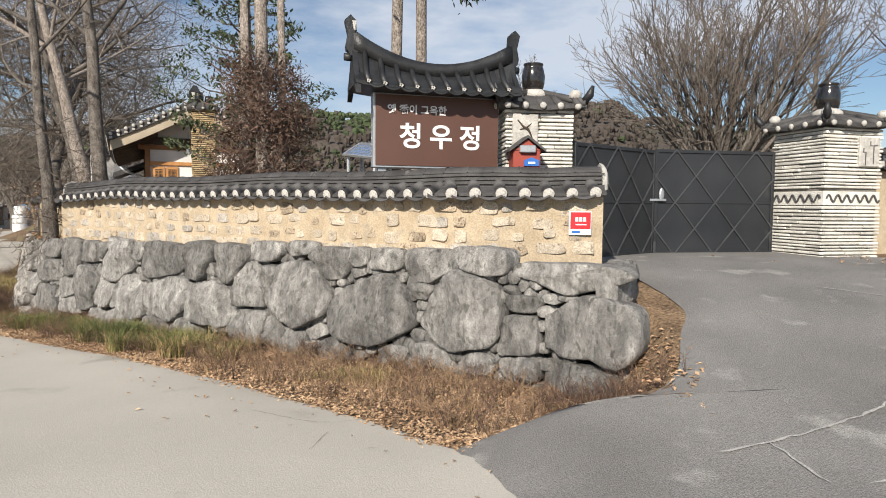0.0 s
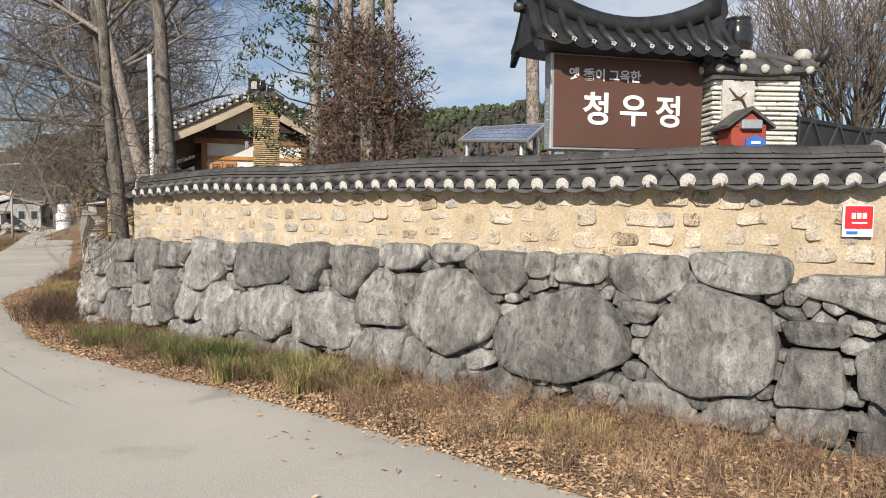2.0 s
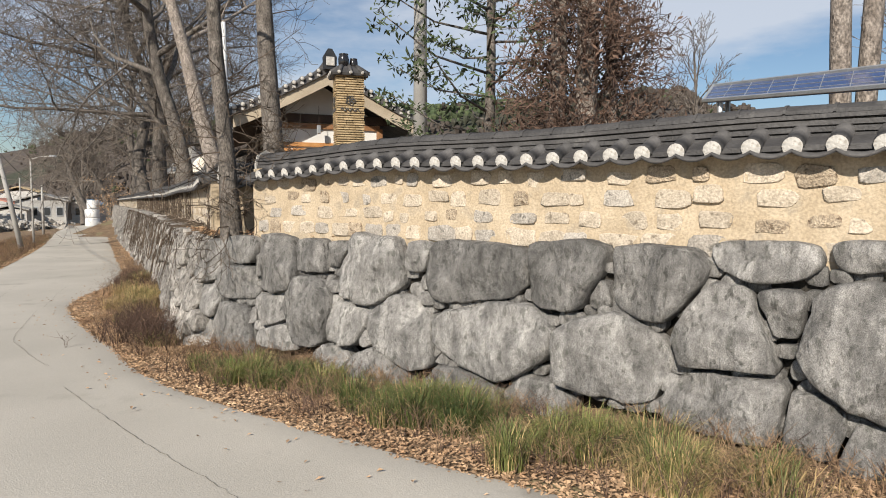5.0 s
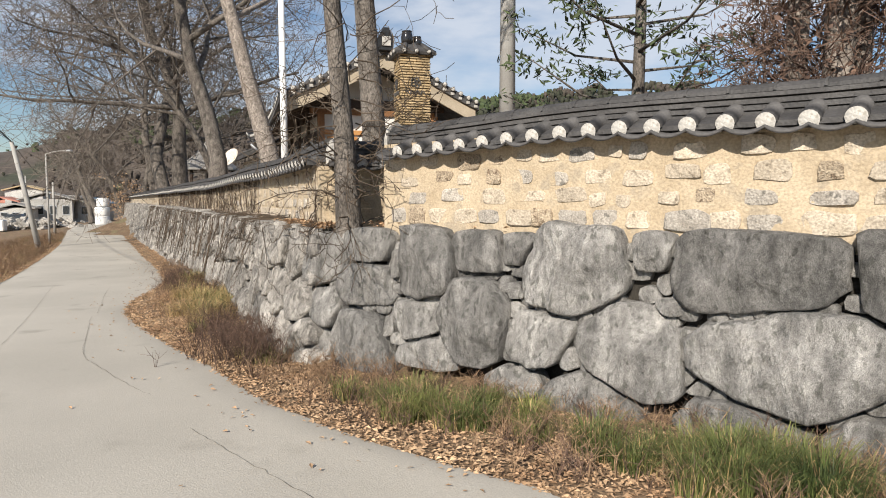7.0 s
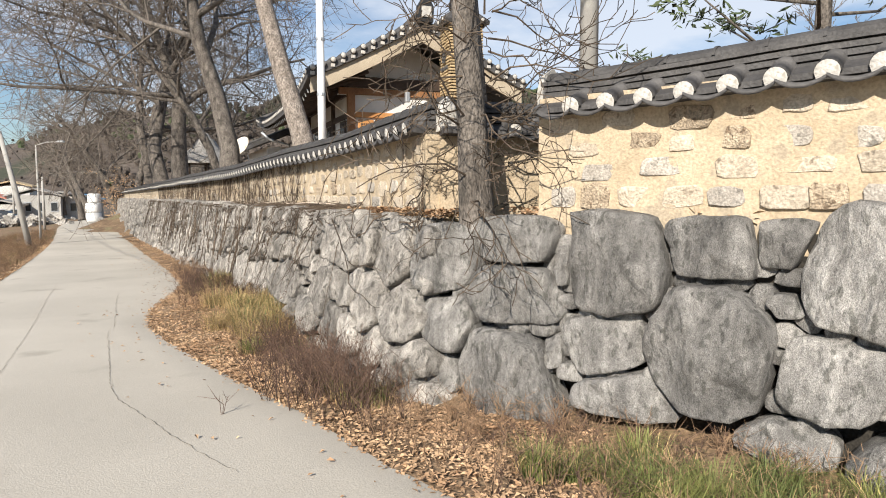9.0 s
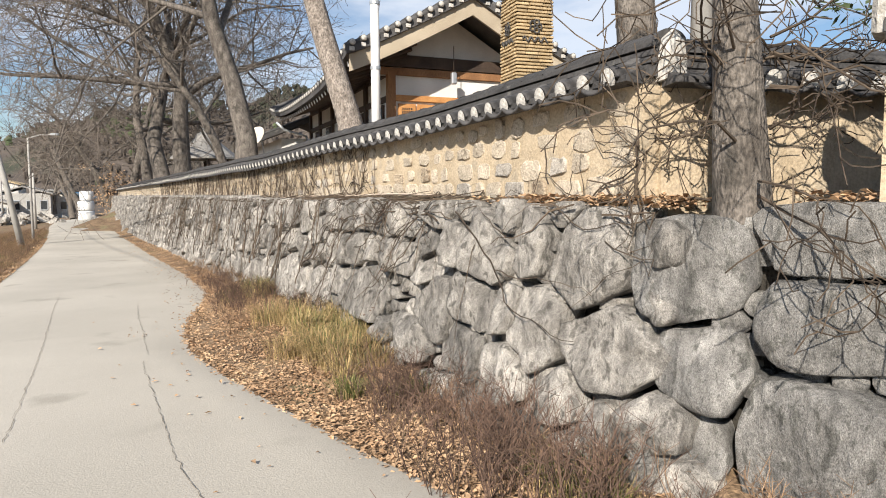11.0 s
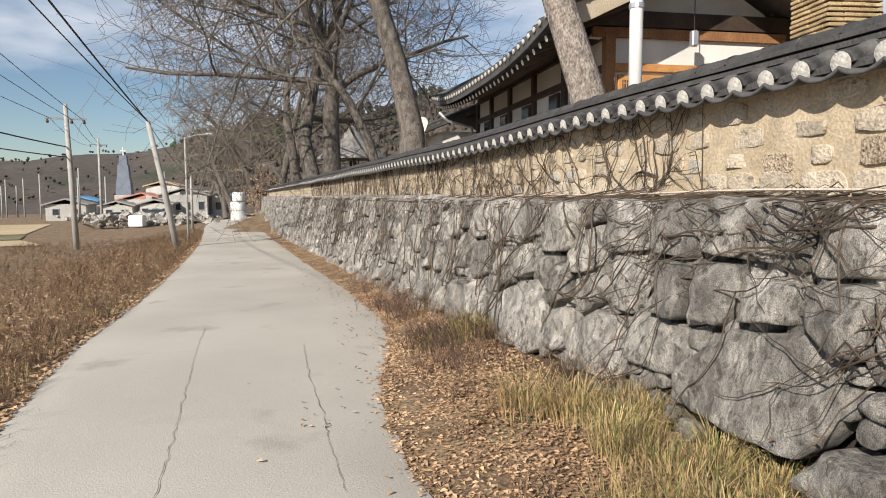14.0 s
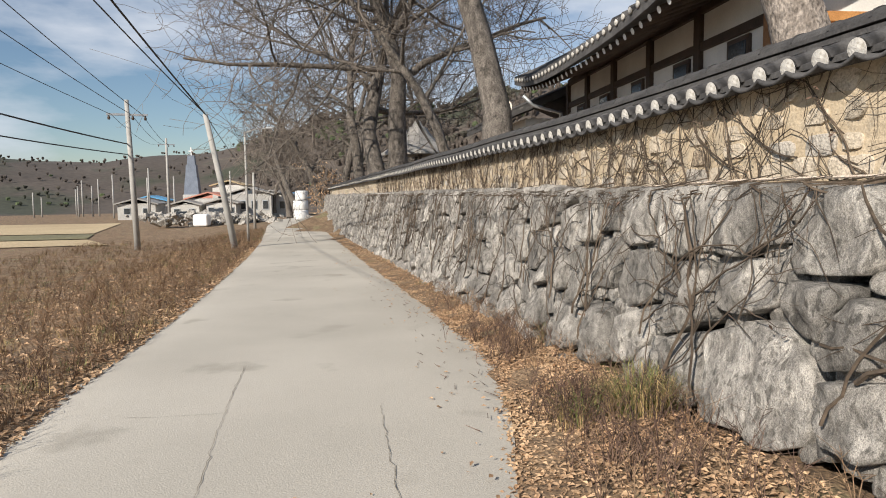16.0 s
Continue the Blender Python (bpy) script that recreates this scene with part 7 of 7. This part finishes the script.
part("roof", Shape().lathe([(2.3, 3.0), (2.3, 3.12), (1.5, 3.7), (0.9, 4.2), (0.55, 4.75), (0.35, 4.8), (0.2, 5.1), (0.05, 5.2)], 8), GREYROOF, hut, "pale weathered bell-shaped roof")
for a in range(8):
    part("post", Shape().tube([(1.7 * math.cos(a * 0.785), 1.7 * math.sin(a * 0.785), 0), (1.7 * math.cos(a * 0.785), 1.7 * math.sin(a * 0.785), 3.05)], 0.1, 8), DARKWOOD, hut)
part("floor", Shape().lathe([(2.0, 0.5), (2.0, 0.7)], 8), DARKWOOD, hut)
shed = thing("tiled_shed", "low yard building with a dark tile roof", "shed", m=pose(-23.4, 50.6, 0.2, 0, 0, 25))
part("wall", Shape().box(0, 3.6, 0, 3, 0, 2.6), DARKWOOD, shed)
part("roof", Shape().plate([(-0.5, 2.5), (1.8, 3.3), (4.1, 2.5), (4.1, 2.35), (1.8, 3.15), (-0.5, 2.35)], -0.5, 3.5, pose(0, 0, 0)), TILE, shed)


# ---- hills ----
def hill_z(x, y):
    """Height of the wooded hills over the plain."""
    r = math.hypot(x + 5, y - 8)
    a = math.degrees(math.atan2(-(x + 5), y - 8))  # bearing, left of ahead
    crest = lerp_table(((-70, 14), (-35, 18), (-12, 27), (-3, 30), (8, 29), (22, 27), (30, 27), (38, 19), (46, 15), (60, 16), (90, 18)), a) * (1 + 0.16 * noise.noise((a * 0.11, 2, 0)) + 0.10 * noise.noise((a * 0.4, 7, 0)))
    near = lerp_table(((-70, 70), (-20, 75), (10, 85), (25, 115), (40, 150), (90, 150)), a)
    k = smooth01(near, near + 110, r)
    return -2.4 + crest * 1.05 * k * (1 + 0.25 * noise.noise((x * 0.012, y * 0.012, 3)))


def build_hills():
    vs, fs = [], []
    na, nr = 90, 16
    for i in range(na + 1):
        a = radians(-75 + 175 * i / na)
        for j in range(nr + 1):
            r = 66 + 260 * (j / nr) ** 1.2
            x, y = -5 - r * math.sin(a), 8 + r * math.cos(a)
            vs.append((x, y, hill_z(x, y) - 0.6))
    for i in range(na):
        for j in range(nr):
            k = i * (nr + 1) + j
            fs.append((k, k + nr + 1, k + nr + 2, k + 1))
    tagged(part("hills", Shape().add(vs, fs), WOODS, smooth=True), "low hills under winter woods", "hill", kind="structure")
    rng = random.Random(77)
    bare, dark = Shape(), Shape()
    for _ in range(15000):
        a = radians(rng.uniform(-72, 95))
        r = 72 + 190 * rng.random() ** 1.1
        x, y = -5 - r * math.sin(a), 8 + r * math.cos(a)
        z = hill_z(x, y)
        if z < -1.2 or (a > radians(34) and rng.random() < 0.8):
            continue
        pine = noise.noise((x * 0.03, y * 0.03, 5)) > (0.22 if a < radians(36) else 0.62) or rng.random() < 0.03
        h, w = (rng.uniform(1.6, 2.6), rng.uniform(0.7, 1.2)) if pine else (rng.uniform(1.5, 2.5), rng.uniform(0.5, 1.0))
        if a > radians(36):  # the far slope carries low scrub
            h, w = h * 0.5, w * 0.6
        shape = dark if pine else bare
        ring = []
        n = 5
        levels = ((0.25, 0.75), (0.55, 1.0), (0.8, 0.7)) if pine else ((0.15, 0.35), (0.6, 1.0), (0.9, 0.75))
        for f, k in levels:
            ring.append([Vector((x + w * k * rng.uniform(0.6, 1.25) * math.cos(t * 6.283 / n), y + w * k * rng.uniform(0.6, 1.25) * math.sin(t * 6.283 / n), z - 0.5 + h * f * rng.uniform(0.85, 1.12))) for t in range(n)])
        shape.loft(ring)
    tagged(part("bare_woods", bare, WOODS), "brown leafless woods on the hills", "woods", kind="stuff")
    tagged(part("pine_woods", dark, NEEDLE), "dark green pine woods on the hills", "woods", kind="stuff")


build_hills()
